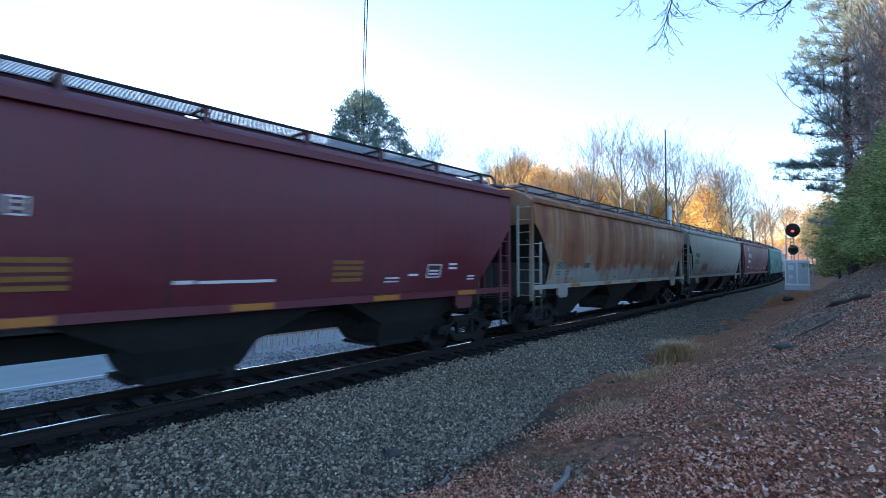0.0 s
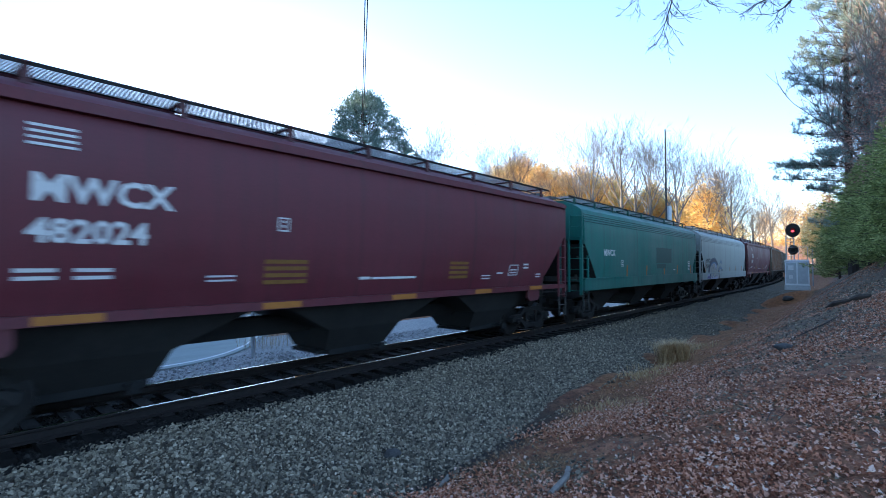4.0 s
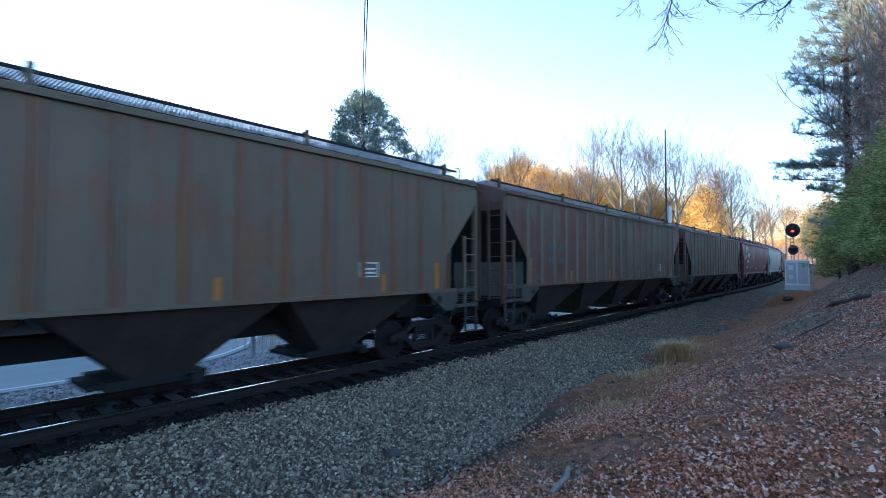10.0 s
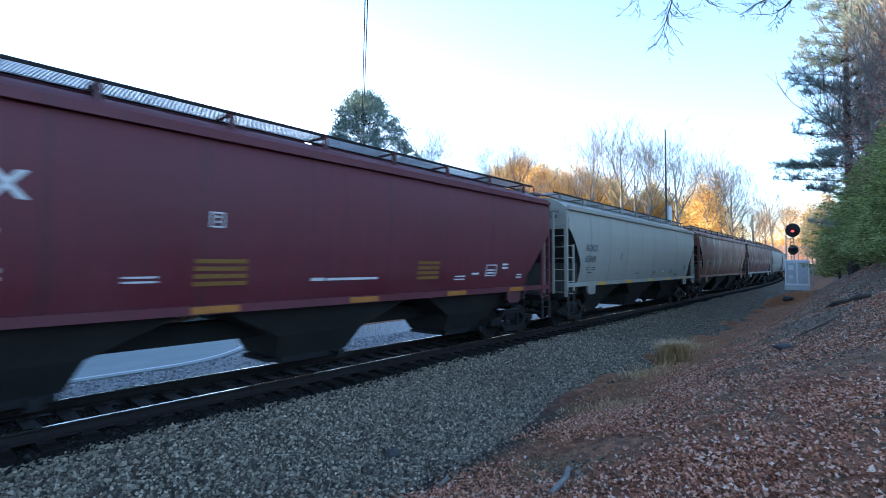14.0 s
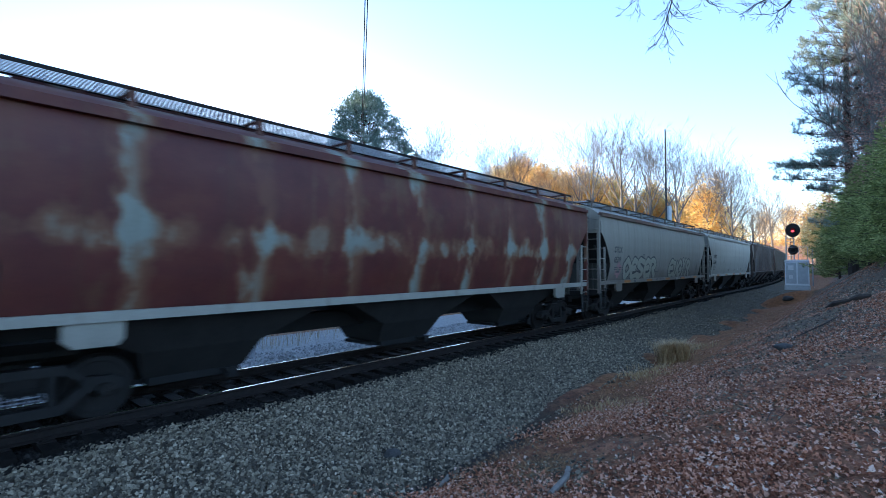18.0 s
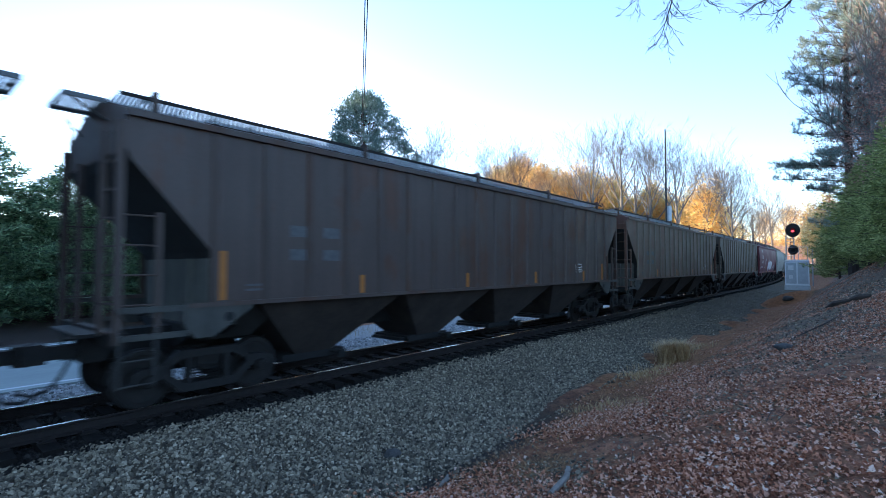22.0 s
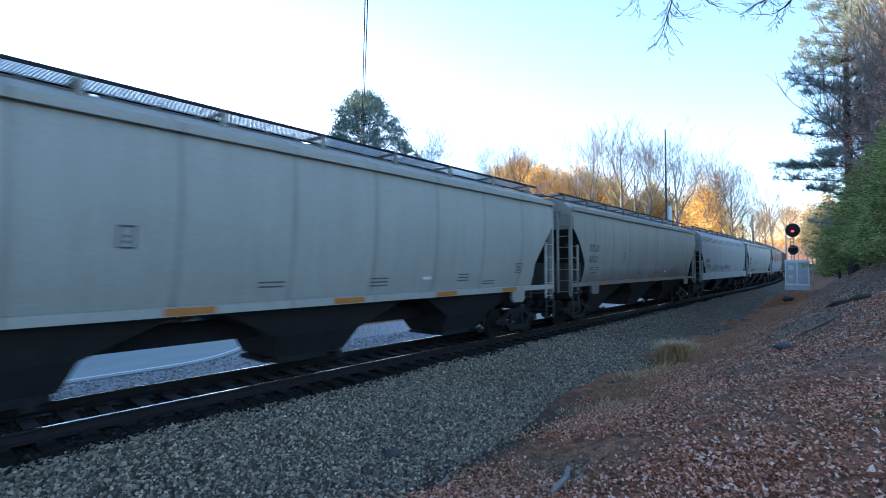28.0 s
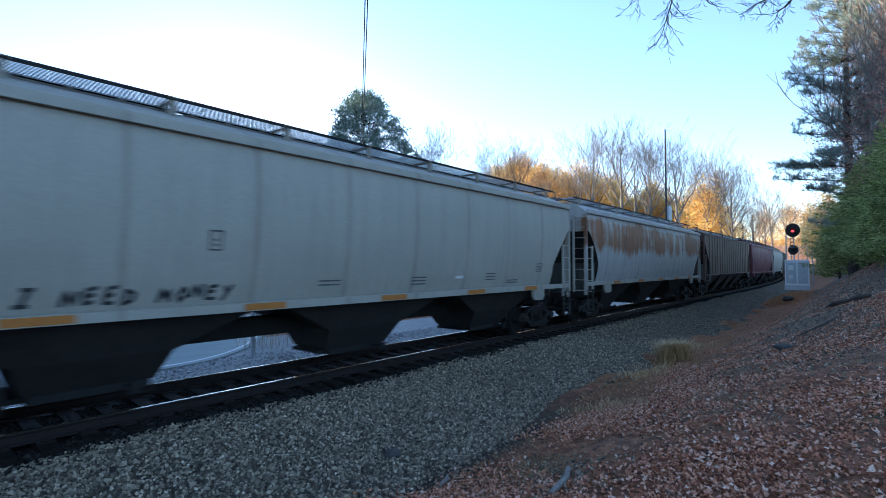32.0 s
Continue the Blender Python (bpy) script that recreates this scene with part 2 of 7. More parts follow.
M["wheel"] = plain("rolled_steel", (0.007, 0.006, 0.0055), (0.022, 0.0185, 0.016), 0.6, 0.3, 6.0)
M["tread"] = plain("bright_steel", (0.35, 0.35, 0.36), (0.55, 0.55, 0.56), 0.25, 1.0, 20.0)
M["grating"] = plain("galvanised_grating", (0.468, 0.503, 0.55), (0.725, 0.76, 0.796), 0.45, 0.3, 30.0)
M["yellow"] = plain("reflective_yellow_film", (0.585, 0.281, 0.0117), (0.725, 0.386, 0.0234), 0.5, 0.0, 8.0)
M["amber"] = plain("dull_orange_film", (0.34, 0.112, 0.012), (0.44, 0.16, 0.022), 0.6, 0.0, 8.0)
M["ink_white"] = plain("stencil_white", (0.585, 0.562, 0.55), (0.772, 0.749, 0.725), 0.6, 0.0, 12.0, bumps=0)
M["ink_black"] = plain("stencil_black", (0.0468, 0.0468, 0.0491), (0.117, 0.117, 0.117), 0.6, 0.0, 12.0, bumps=0)
M["ink_yellow"] = plain("stencil_ochre", (0.17, 0.075, 0.014), (0.26, 0.125, 0.022), 0.6, 0.0, 12.0, bumps=0)
M["spray_pale"] = plain("spray_cream", (0.315, 0.30, 0.235), (0.415, 0.40, 0.32), 0.6, 0.0, 5.0, bumps=0)
M["spray_dark"] = plain("spray_black", (0.012, 0.012, 0.014), (0.05, 0.05, 0.055), 0.5, 0.0, 5.0, bumps=0)
M["spray_blue"] = plain("spray_blue", (0.013, 0.015, 0.045), (0.035, 0.040, 0.095), 0.5, 0.0, 3.0, bumps=0)
M["spray_lilac"] = plain("spray_lilac", (0.292, 0.304, 0.421), (0.445, 0.456, 0.55), 0.6, 0.0, 3.0, bumps=0)
M["spray_grey"] = plain("spray_faded_grey", (0.11, 0.11, 0.115), (0.20, 0.20, 0.205), 0.6, 0.0, 4.0, bumps=0)
M["spray_sky"] = plain("spray_sky_blue", (0.045, 0.10, 0.20), (0.10, 0.19, 0.33), 0.6, 0.0, 5.0, bumps=0)
M["spray_haze"] = plain("spray_blue_grey_haze", (0.06, 0.07, 0.10), (0.16, 0.18, 0.21), 0.6, 0.0, 9.0, bumps=0)
M["spray_violet"] = plain("spray_violet", (0.09, 0.07, 0.19), (0.19, 0.16, 0.32), 0.6, 0.0, 5.0, bumps=0)
M["spray_sand"] = plain("spray_pale_sand", (0.30, 0.28, 0.25), (0.40, 0.375, 0.34), 0.6, 0.0, 3.0, bumps=0)
M["spray_pink"] = plain("spray_pink", (0.36, 0.17, 0.18), (0.46, 0.25, 0.25), 0.6, 0.0, 4.0, bumps=0)
M["spray_red"] = plain("spray_red", (0.234, 0.0468, 0.0351), (0.351, 0.0936, 0.0585), 0.6, 0.0, 5.0, bumps=0)
M["patch_green"] = plain("patched_dark_green", (0.007, 0.062, 0.054), (0.011, 0.082, 0.070), 0.6, 0.0, 5.0, bumps=0)
M["hose"] = plain("black_rubber", (0.012, 0.012, 0.012), (0.03, 0.03, 0.03), 0.6, 0.0, 10.0)
# Rail sides, ties and stained bed hold the cars' shade in their colour
M["rail_side"] = plain("rusty_rail_steel", (0.0096, 0.006, 0.0048), (0.024, 0.0156, 0.012), 0.8, 0.2, 8.0)
M["rail_top"] = plain("polished_rail_steel", (0.72, 0.73, 0.75), (0.88, 0.88, 0.89), 0.14, 1.0, 14.0, (0.05, 3, 1))
M["tie"] = plain("creosoted_timber", (0.0050, 0.0040, 0.0035), (0.017, 0.0130, 0.0105), 0.9, 0.0, 4.0, (1, 0.15, 1), 0.5, 0.02)
M["ballast"] = plain("crushed_granite_bed", (0.032, 0.025, 0.0165), (0.205, 0.155, 0.100), 0.9, 0.0, 16.0, (1, 1, 1), 1.0, 0.04, 8.0)
M["stone"] = by_island("crushed_granite", [(0.0, (0.040, 0.032, 0.023)), (0.3, (0.145, 0.116, 0.080)), (0.75, (0.315, 0.254, 0.174)), (0.95, (0.45, 0.365, 0.255)), (1.0, (0.66, 0.54, 0.39))], 0.85, 0.4)
M["fouled_shade"] = plain("rust_shade_ballast", (0.00495, 0.00413, 0.00358), (0.0198, 0.0165, 0.0143), 0.95, 0.0, 18.0, (1, 1, 1), 1.0, 0.03, 8.0)
M["rusty_shade_stone"] = by_island("rust_shade_stone", [(0.0, (0.0055, 0.0044, 0.00385)), (0.6, (0.0154, 0.0127, 0.011)), (1.0, (0.0413, 0.0352, 0.0303))], 0.9, 0.3)
M["pale_stone"] = by_island("pale_crushed_stone", [(0.0, (0.22, 0.22, 0.22)), (0.5, (0.40, 0.40, 0.40)), (1.0, (0.62, 0.61, 0.60))], 0.85, 0.3)
M["grime_steel"] = plain("grimy_dark_steel", (0.016, 0.015, 0.014), (0.06, 0.055, 0.05), 0.8, 0.1, 4.0)
# Darker copy of the grating, its underside shade put into the colour
M["shade_grating"] = plain("shaded_galvanised_grating", (0.07, 0.075, 0.08), (0.17, 0.18, 0.19), 0.6, 0.3, 30.0)
M["gravel"] = plain("pale_gravel", (0.206, 0.207, 0.207), (0.592, 0.572, 0.551), 0.9, 0.0, 14.0, (1, 1, 1), 0.9, 0.03, 8.0)
M["asphalt"] = plain("worn_grey_asphalt", (0.262, 0.293, 0.279), (0.358, 0.4, 0.378), 0.6, 0.0, 1.5, (0.4, 1, 1), 0.25, 0.004)
M["line"] = plain("road_line_white", (0.643, 0.643, 0.643), (0.877, 0.877, 0.877), 0.7, 0.0, 6.0)
M["soil"], n, l, b = material("leaf_mould", 0.95)
v = coords(n, l, shift=False)
broad, mid, grit, clod = noise_of(n, l, v, 0.45, 4.0), noise_of(n, l, v, 5.0, 9.0), noise_of(n, l, v, 36.0, 3.0), noise_of(n, l, v, 14.0, 6.0, 0.75)
speckle = blend(n, l, 0.5, clod, grit)
litter = ramp(n, l, blend(n, l, 0.5, mid, speckle), [(0.36, (0.045, 0.017, 0.009)), (0.5, (0.24, 0.088, 0.042)), (0.66, (0.56, 0.24, 0.12))])
mossy = ramp(n, l, blend(n, l, 0.6, mid, speckle), [(0.36, (0.036, 0.023, 0.011)), (0.5, (0.15, 0.090, 0.038)), (0.66, (0.36, 0.22, 0.10))])
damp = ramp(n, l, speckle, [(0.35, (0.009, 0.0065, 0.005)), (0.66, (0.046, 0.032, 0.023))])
straw = ramp(n, l, blend(n, l, 0.6, mid, speckle), [(0.36, (0.07, 0.026, 0.010)), (0.5, (0.28, 0.105, 0.036)), (0.66, (0.56, 0.25, 0.10))])
stony = ramp(n, l, speckle, [(0.38, (0.028, 0.018, 0.012)), (0.52, (0.13, 0.085, 0.055)), (0.68, (0.40, 0.28, 0.18))])
soil = blend(n, l, ramp(n, l, broad, [(0.46, (0.0,)), (0.60, (0.85,))]), litter, mossy)
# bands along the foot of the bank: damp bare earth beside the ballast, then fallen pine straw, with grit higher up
axes, wander = n.new("ShaderNodeSeparateXYZ"), n.new("ShaderNodeMath")
l.new(v, axes.inputs[0])
wander.operation, wander.inputs[1].default_value = "MULTIPLY_ADD", 2.6
l.new(noise_of(n, l, v, 0.7, 5.0), wander.inputs[0])
l.new(axes.outputs[1], wander.inputs[2])
across = n.new("ShaderNodeMapRange")
across.inputs[1].default_value, across.inputs[2].default_value = -1.0, 8.0
l.new(wander.outputs[0], across.inputs[0])
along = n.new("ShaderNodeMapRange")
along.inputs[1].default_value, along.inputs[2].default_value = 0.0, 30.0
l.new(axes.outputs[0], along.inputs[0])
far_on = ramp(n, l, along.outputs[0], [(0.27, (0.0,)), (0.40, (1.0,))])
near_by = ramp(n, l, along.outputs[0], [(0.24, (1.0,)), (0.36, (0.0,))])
soil = blend(n, l, blend(n, l, 1.0, far_on, ramp(n, l, across.outputs[0], [(0.40, (1.0,)), (0.50, (0.0,))]), "MULTIPLY"), soil, stony)
soil = blend(n, l, blend(n, l, 1.0, far_on, ramp(n, l, across.outputs[0], [(0.46, (0.0,)), (0.54, (0.9,)), (0.70, (0.9,)), (0.8, (0.3,))]), "MULTIPLY"), soil, straw)
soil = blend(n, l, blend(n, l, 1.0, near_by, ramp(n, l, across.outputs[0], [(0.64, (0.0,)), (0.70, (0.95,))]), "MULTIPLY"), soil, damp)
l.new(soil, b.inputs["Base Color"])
bump(n, l, b, blend(n, l, 0.6, mid, speckle), 1.0, 0.05)
M["leaf"] = by_island("dry_oak_leaf", [(0.0, (0.15, 0.048, 0.024)), (0.25, (0.38, 0.135, 0.068)), (0.55, (0.68, 0.29, 0.16)), (0.85, (0.86, 0.50, 0.35)), (1.0, (0.90, 0.66, 0.52))], 0.88, 0.2)
M["straw"] = by_island("fallen_pine_straw", [(0.0, (0.13, 0.048, 0.018)), (0.5, (0.33, 0.14, 0.052)), (1.0, (0.56, 0.30, 0.13))], 0.8, 0)
M["weed"] = by_island("dead_weed_stalks", [(0.0, (0.30, 0.22, 0.14)), (0.5, (0.52, 0.42, 0.29)), (1.0, (0.72, 0.62, 0.46))], 0.8, 0)
M["grass"] = by_island("dry_grass", [(0.0, (0.42, 0.25, 0.115)), (0.6, (0.62, 0.40, 0.19)), (1.0, (0.78, 0.57, 0.32))], 0.8, 0)
M["bark"] = plain("grey_bark", (0.11, 0.095, 0.085), (0.22, 0.195, 0.18), 0.9, 0.0, 3.0, (1, 1, 0.25), 0.6, 0.03)
M["dark_bark"] = plain("dark_bark", (0.03, 0.022, 0.018), (0.09, 0.065, 0.05), 0.9, 0.0, 3.0, (1, 1, 0.25), 0.6, 0.03)
M["needle"] = foliage("pine_needles", [(0.0, (0.12, 0.20, 0.16)), (0.5, (0.24, 0.35, 0.27)), (1.0, (0.40, 0.52, 0.40))])
M["far_needle"] = foliage("blue_green_pine_needles", [(0.0, (0.085, 0.15, 0.14)), (0.5, (0.18, 0.28, 0.245)), (1.0, (0.33, 0.45, 0.37))], 0.35)
M["soft_needle"] = foliage("white_pine_needles", [(0.0, (0.17, 0.23, 0.21)), (0.5, (0.33, 0.42, 0.38)), (1.0, (0.52, 0.60, 0.53))])
M["cedar"] = foliage("cedar_sprays", [(0.0, (0.12, 0.155, 0.052)), (0.5, (0.29, 0.345, 0.118)), (1.0, (0.56, 0.58, 0.24))])
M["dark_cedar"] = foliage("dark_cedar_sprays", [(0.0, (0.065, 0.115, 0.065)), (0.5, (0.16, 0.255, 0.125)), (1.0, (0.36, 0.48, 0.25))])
M["autumn"] = foliage("autumn_leaves", [(0.0, (0.70, 0.44, 0.15)), (0.5, (0.86, 0.62, 0.25)), (1.0, (0.92, 0.80, 0.44))], 0.72)
M["russet"] = foliage("russet_leaves", [(0.0, (0.26, 0.13, 0.11)), (0.5, (0.46, 0.24, 0.19)), (1.0, (0.66, 0.40, 0.31))])
M["rock"] = plain("dark_grey_stone", (0.035, 0.032, 0.03), (0.12, 0.11, 0.10), 0.85, 0.0, 6.0, bumps=0.6, dist=0.02)
M["galv"] = plain("galvanised_steel", (0.421, 0.445, 0.468), (0.585, 0.608, 0.632), 0.45, 0.5, 6.0)
M["cabinet"] = plain("silver_painted_steel", (0.731, 0.76, 0.79), (0.9, 0.9, 0.9), 0.45, 0.2, 2.0)
M["black"] = plain("matt_black_paint", (0.012, 0.012, 0.012), (0.03, 0.03, 0.03), 0.7, 0.0, 8.0)
M["wire"] = plain("weathered_cable", (0.02, 0.02, 0.022), (0.05, 0.05, 0.055), 0.6, 0.2, 8.0)
M["wood"] = plain("weathered_wood", (0.152, 0.129, 0.105), (0.304, 0.269, 0.234), 0.85, 0.0, 4.0, (1, 1, 0.2))
for key in ("tie", "fouled_shade", "rusty_shade_stone"):
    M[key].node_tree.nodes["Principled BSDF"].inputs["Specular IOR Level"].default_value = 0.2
lamp_red, n, l, b = material("red_lens", 0.3)
b.inputs["Base Color"].default_value = (0.5, 0.01, 0.01, 1)
b.inputs["Emission Color"].default_value = (1.0, 0.03, 0.04, 1)
b.inputs["Emission Strength"].default_value = 1.6
M["red_lens"] = lamp_red

# ---- mesh tools ----
class Solid:
    """Collects corners and faces of one mesh."""

    def __init__(self):
        self.v, self.f = [], []

    def add(self, verts, faces):
        k = len(self.v)
        self.v += [tuple(p) for p in verts]
        self.f += [tuple(i + k for i in f) for f in faces]
        return self

    def box(self, x0, x1, y0, y1, z0, z1):
        return self.hexa([(x0, y0), (x1, y0), (x1, y1), (x0, y1)], z0, [(x0, y0), (x1, y0), (x1, y1), (x0, y1)], z1)

    def hexa(self, low, z0, high, z1):
        n = len(low)
        vs = [(*p, z0) for p in low] + [(*p, z1) for p in high]
        fs = [tuple(range(n))[::-1], tuple(range(n, 2 * n))] + [(i, (i + 1) % n, n + (i + 1) % n, n + i) for i in range(n)]
        return self.add(vs, fs)

    def tube(self, points, radius, sides=8, close=True):
        """A round bar through the points; radius may be one number or one a point."""
        pts = [Vector(p) for p in points]
        rr = radius if isinstance(radius, (list, tuple)) else [radius] * len(pts)
        rings, side = [], None
        for i, p in enumerate(pts):
            d = (pts[min(i + 1, len(pts) - 1)] - pts[max(i - 1, 0)]).normalized()
            if side is None:
                side = d.cross(Vector((0.31, 0.2, 0.93)))
                if side.length < 0.05:
                    side = d.cross(Vector((1, 0, 0)))
            side = (side - d * side.dot(d)).normalized()
            up = d.cross(side)
            rings.append([p + (side * math.cos(2 * math.pi * k / sides) + up * math.sin(2 * math.pi * k / sides)) * rr[i] for k in range(sides)])
        vs = [q for r in rings for q in r]
        fs = [(a * sides + k, a * sides + (k + 1) % sides, (a + 1) * sides + (k + 1) % sides, (a + 1) * sides + k)
              for a in range(len(pts) - 1) for k in range(sides)]
        if close:
            fs += [tuple(range(sides))[::-1], tuple(range((len(pts) - 1) * sides, len(pts) * sides))]
        return self.add(vs, fs)

    def lathe_y(self, profile, sides=28, cx=0.0, cz=0.0):
        """Turns a profile of (radius, y) round an axle along y."""
        n = len(profile)
        vs = [(cx + r * math.cos(2 * math.pi * k / sides), y, cz + r * math.sin(2 * math.pi * k / sides)) for k in range(sides) for r, y in profile]
        fs = [(k * n + i, k * n + i + 1, ((k + 1) % sides) * n + i + 1, ((k + 1) % sides) * n + i) for k in range(sides) for i in range(n - 1)]
        return self.add(vs, fs)

    def plate_xz(self, outline, y0, y1):
        """A plate with an outline in x and z, from y0 to y1."""
        n = len(outline)
        vs = [(x, y0, z) for x, z in outline] + [(x, y1, z) for x, z in outline]
        fs = [tuple(range(n)), tuple(range(n, 2 * n))[::-1]] + [(i, n + i, n + (i + 1) % n, (i + 1) % n) for i in range(n)]
        return self.add(vs, fs)

    def mesh(self, name):
        me = bpy.data.meshes.new(name)
        me.from_pydata(self.v, [], self.f)
        bm = bmesh.new()
        bm.from_mesh(me)
        bmesh.ops.recalc_face_normals(bm, faces=bm.faces)
        bm.to_mesh(me)
        bm.free()
        return me


def smooth(me, angle=35):
    me.shade_smooth()
    me.set_sharp_from_angle(angle=radians(angle))
    return me


def rough_mesh(name, verts, faces):
    me = bpy.data.meshes.new(name)
    me.from_pydata(verts, [], faces)
    return me


SHARED = {}


def shared(key, make, soft=None):
    if key not in SHARED:
        me = make().mesh(key.split("/")[0])
        if soft:
            smooth(me, soft)
        me.materials.append(None)
        SHARED[key] = me
    return SHARED[key]


def part(name, me, mat, parent=None, at=None, label=""):
    """One mesh object under a thing or a part."""
    if isinstance(me, Solid):
        me = me.mesh(name)
    if not me.materials:
        me.materials.append(None)
    ob = new(name, me)
    ob.material_slots[0].link = "OBJECT"
    ob.material_slots[0].material = mat
    if parent is not None:
        ob.parent = parent
    if at is not None:
        ob.matrix_basis = at if isinstance(at, Matrix) else Matrix.Translation(at)
    return tagged(ob, label) if label else ob


def thing(name, label, category, at, group="", kind=""):
    ob = new(name)
    ob.empty_display_size = 0.3
    ob.matrix_basis = at if isinstance(at, Matrix) else Matrix.Translation(at)
    return tagged(ob, label, category, group, kind)

# ---- ground, track, road ----
TRACK_Y, GAUGE = 9.15, 1.505
PROFILE = [(-400, 40), (-120, 16), (-40, 6.5), (-14, 3.4), (-6, 1.75), (-2, 0.95), (0, 0.58), (1.5, 0.22), (3.0, -0.25), (4.3, -0.62), (5.2, -0.72),
           (7.4, -0.62), (10.9, -0.62), (13.8, -0.62), (24, -0.68), (30, -0.3), (60, 1.5), (160, 6), (600, 30)]


BEND_FROM, BEND_R, BEND_MAX = 60.0, 600.0, radians(38)


def path(s):
    """A place on the track's centre line and its heading, s metres along: straight, then a wide curve to the left."""
    if s <= BEND_FROM:
        return s, TRACK_Y, 0.0
    a = min((s - BEND_FROM) / BEND_R, BEND_MAX)
    more = s - BEND_FROM - a * BEND_R
    return (BEND_FROM + BEND_R * math.sin(a) + more * math.cos(a), TRACK_Y + BEND_R * (1 - math.cos(a)) + more * math.sin(a), a)


def bend(x):
    """How far the track has swung to the left at x."""
    if x <= BEND_FROM:
        return 0.0
    d = x - BEND_FROM
    lim = BEND_R * math.sin(BEND_MAX)
    if d < lim:
        return BEND_R - math.sqrt(BEND_R ** 2 - d * d)
    return BEND_R * (1 - math.cos(BEND_MAX)) + (d - lim) * math.tan(BEND_MAX)


SIGNAL_AT = (41.9, 2.88)


def ground_z(x, y):
    px, py = x, y
    y = y - bend(x)
    for (a, za), (b, zb) in zip(PROFILE, PROFILE[1:]):
        if y <= b:
            u = min(max((y - a) / (b - a), 0), 1)
            z = za + (zb - za) * u
            break
    else:
        z = PROFILE[-1][1]
    rough = noise.noise((x * 0.35, y * 0.35, 0)) * 0.12 + noise.noise((x * 1.3, y * 1.3, 3)) * 0.035
    # the bank steepens into a low cutting further along
    z += min(max((x - 6) / 18, 0), 1) * min(max(2.4 - y, 0) * 0.5, 2.6)
    toe = max(0, 1 - abs(y - 4.7) / 1.0) * (noise.noise((x * 0.55, y * 0.8, 11)) * 0.42 + noise.noise((x * 1.7, y * 1.7, 13)) * 0.06)
    z += toe
    lee = min(max((4.6 - y) / 1.5, 0), 1) + min(max((y - 24) / 6, 0), 1)
    # a wooded hill beyond the road, further along
    w = min(max((x - 55) / 45, 0), 1) * min(max((y - 15) / 75, 0), 1)
    z += 15 * w
    # an unseen ridge across the road, added to block the sun standing over it
    along = px * math.cos(radians(SUN_HEADING)) + py * math.sin(radians(SUN_HEADING))
    u, side = min(max((along - 85) / 55, 0), 1), min(max((18 - px) / 16, 0), 1)
    rise = 38 * u * u * (3 - 2 * u) * side * side * (3 - 2 * side)
    d = math.hypot(px - SIGNAL_AT[0], py - SIGNAL_AT[1])
    k = min(max((3.4 - d) / 2.4, 0), 1)
    z = z + rough * lee + rise
    return z + (0.82 - z) * k * k * (3 - 2 * k)


def axis(knots):
    out = []
    for (a, b, step) in knots:
        k = max(1, round((b - a) / step))
        out += [a + (b - a) * i / k for i in range(k)]
    return out + [knots[-1][1]]


def sheet(name, xs, ys, height, mat, follow=False):
    vs = [(x, y + (bend(x) if follow else 0), height(x, y)) for x in xs for y in ys]
    m = len(ys)
    fs = [(i * m + j, (i + 1) * m + j, (i + 1) * m + j + 1, i * m + j + 1) for i in range(len(xs) - 1) for j in range(m - 1)]
    me = rough_mesh(name, vs, fs)
    me.shade_smooth()
    return part(name, me, mat)


gx = axis([(-900, -160, 80), (-160, -30, 7), (-30, -3, 2), (-3, 14, 0.18), (14, 40, 0.5), (40, 120, 4), (120, 1500, 120)])
gy = axis([(-700, -60, 60), (-60, -8, 4), (-8, -3, 0.5), (-3, 5.4, 0.16), (5.4, 24, 1.2), (24, 60, 3), (60, 200, 7), (200, 800, 60)])
ground = sheet("ground", gx, gy, ground_z, M["soil"])
tagged(ground, "brown leaf-strewn earth bank and woodland floor", "ground", kind="structure")

BALLAST = [(4.25, -0.68), (5.0, -0.56), (6.2, -0.42), (7.4, -0.27), (7.8, -0.235), (10.5, -0.235), (10.9, -0.27), (12.2, -0.52), (12.9, -0.63)]


def ballast_z(x, y):
    for (a, za), (b, zb) in zip(BALLAST, BALLAST[1:]):
        if y <= b:
            return za + (zb - za) * max(y - a, 0) / (b - a) + 0.025 * noise.noise((x * 2.3, y * 2.3, 7)) + 0.05 * noise.noise((x * 0.5, y * 0.7, 1))
    return -0.63


bx = axis([(-400, -20, 20), (-20, -4, 1), (-4, 16, 0.2), (16, 60, 0.8), (60, 900, 20)])
by = axis([(4.25, 12.9, 0.24)])
ballast = sheet("ballast_bed", bx, by, ballast_z, M["ballast"], True)
tagged(ballast, "grey crushed-stone ballast shoulder under the rails", "ballast", kind="structure")

# stained bed with the shade under the train put into its colour
fouled_shade = sheet("fouled_ballast", bx, axis([(7.72, 10.6, 0.24)]), lambda x, y: ballast_z(x, y) + 0.006, M["fouled_shade"], True)
tagged(fouled_shade, "rust-stained ballast between the ties, darkened for the cars' shade", "ballast", kind="structure")
gravel = sheet("gravel_verge", axis([(-400, -20, 20), (-20, 60, 2), (60, 900, 20)]), axis([(12.4, 17.4, 0.5)]),
               lambda x, y: -0.585 + 0.03 * noise.noise((x * 0.6, y * 0.9, 2)), M["gravel"], True)
tagged(gravel, "pale gravel verge between track and road", "gravel", kind="structure")
ROAD_Z = -0.54
LONG = axis([(-400, 0, 50), (0, 12, 0.5), (12, 150, 6)])


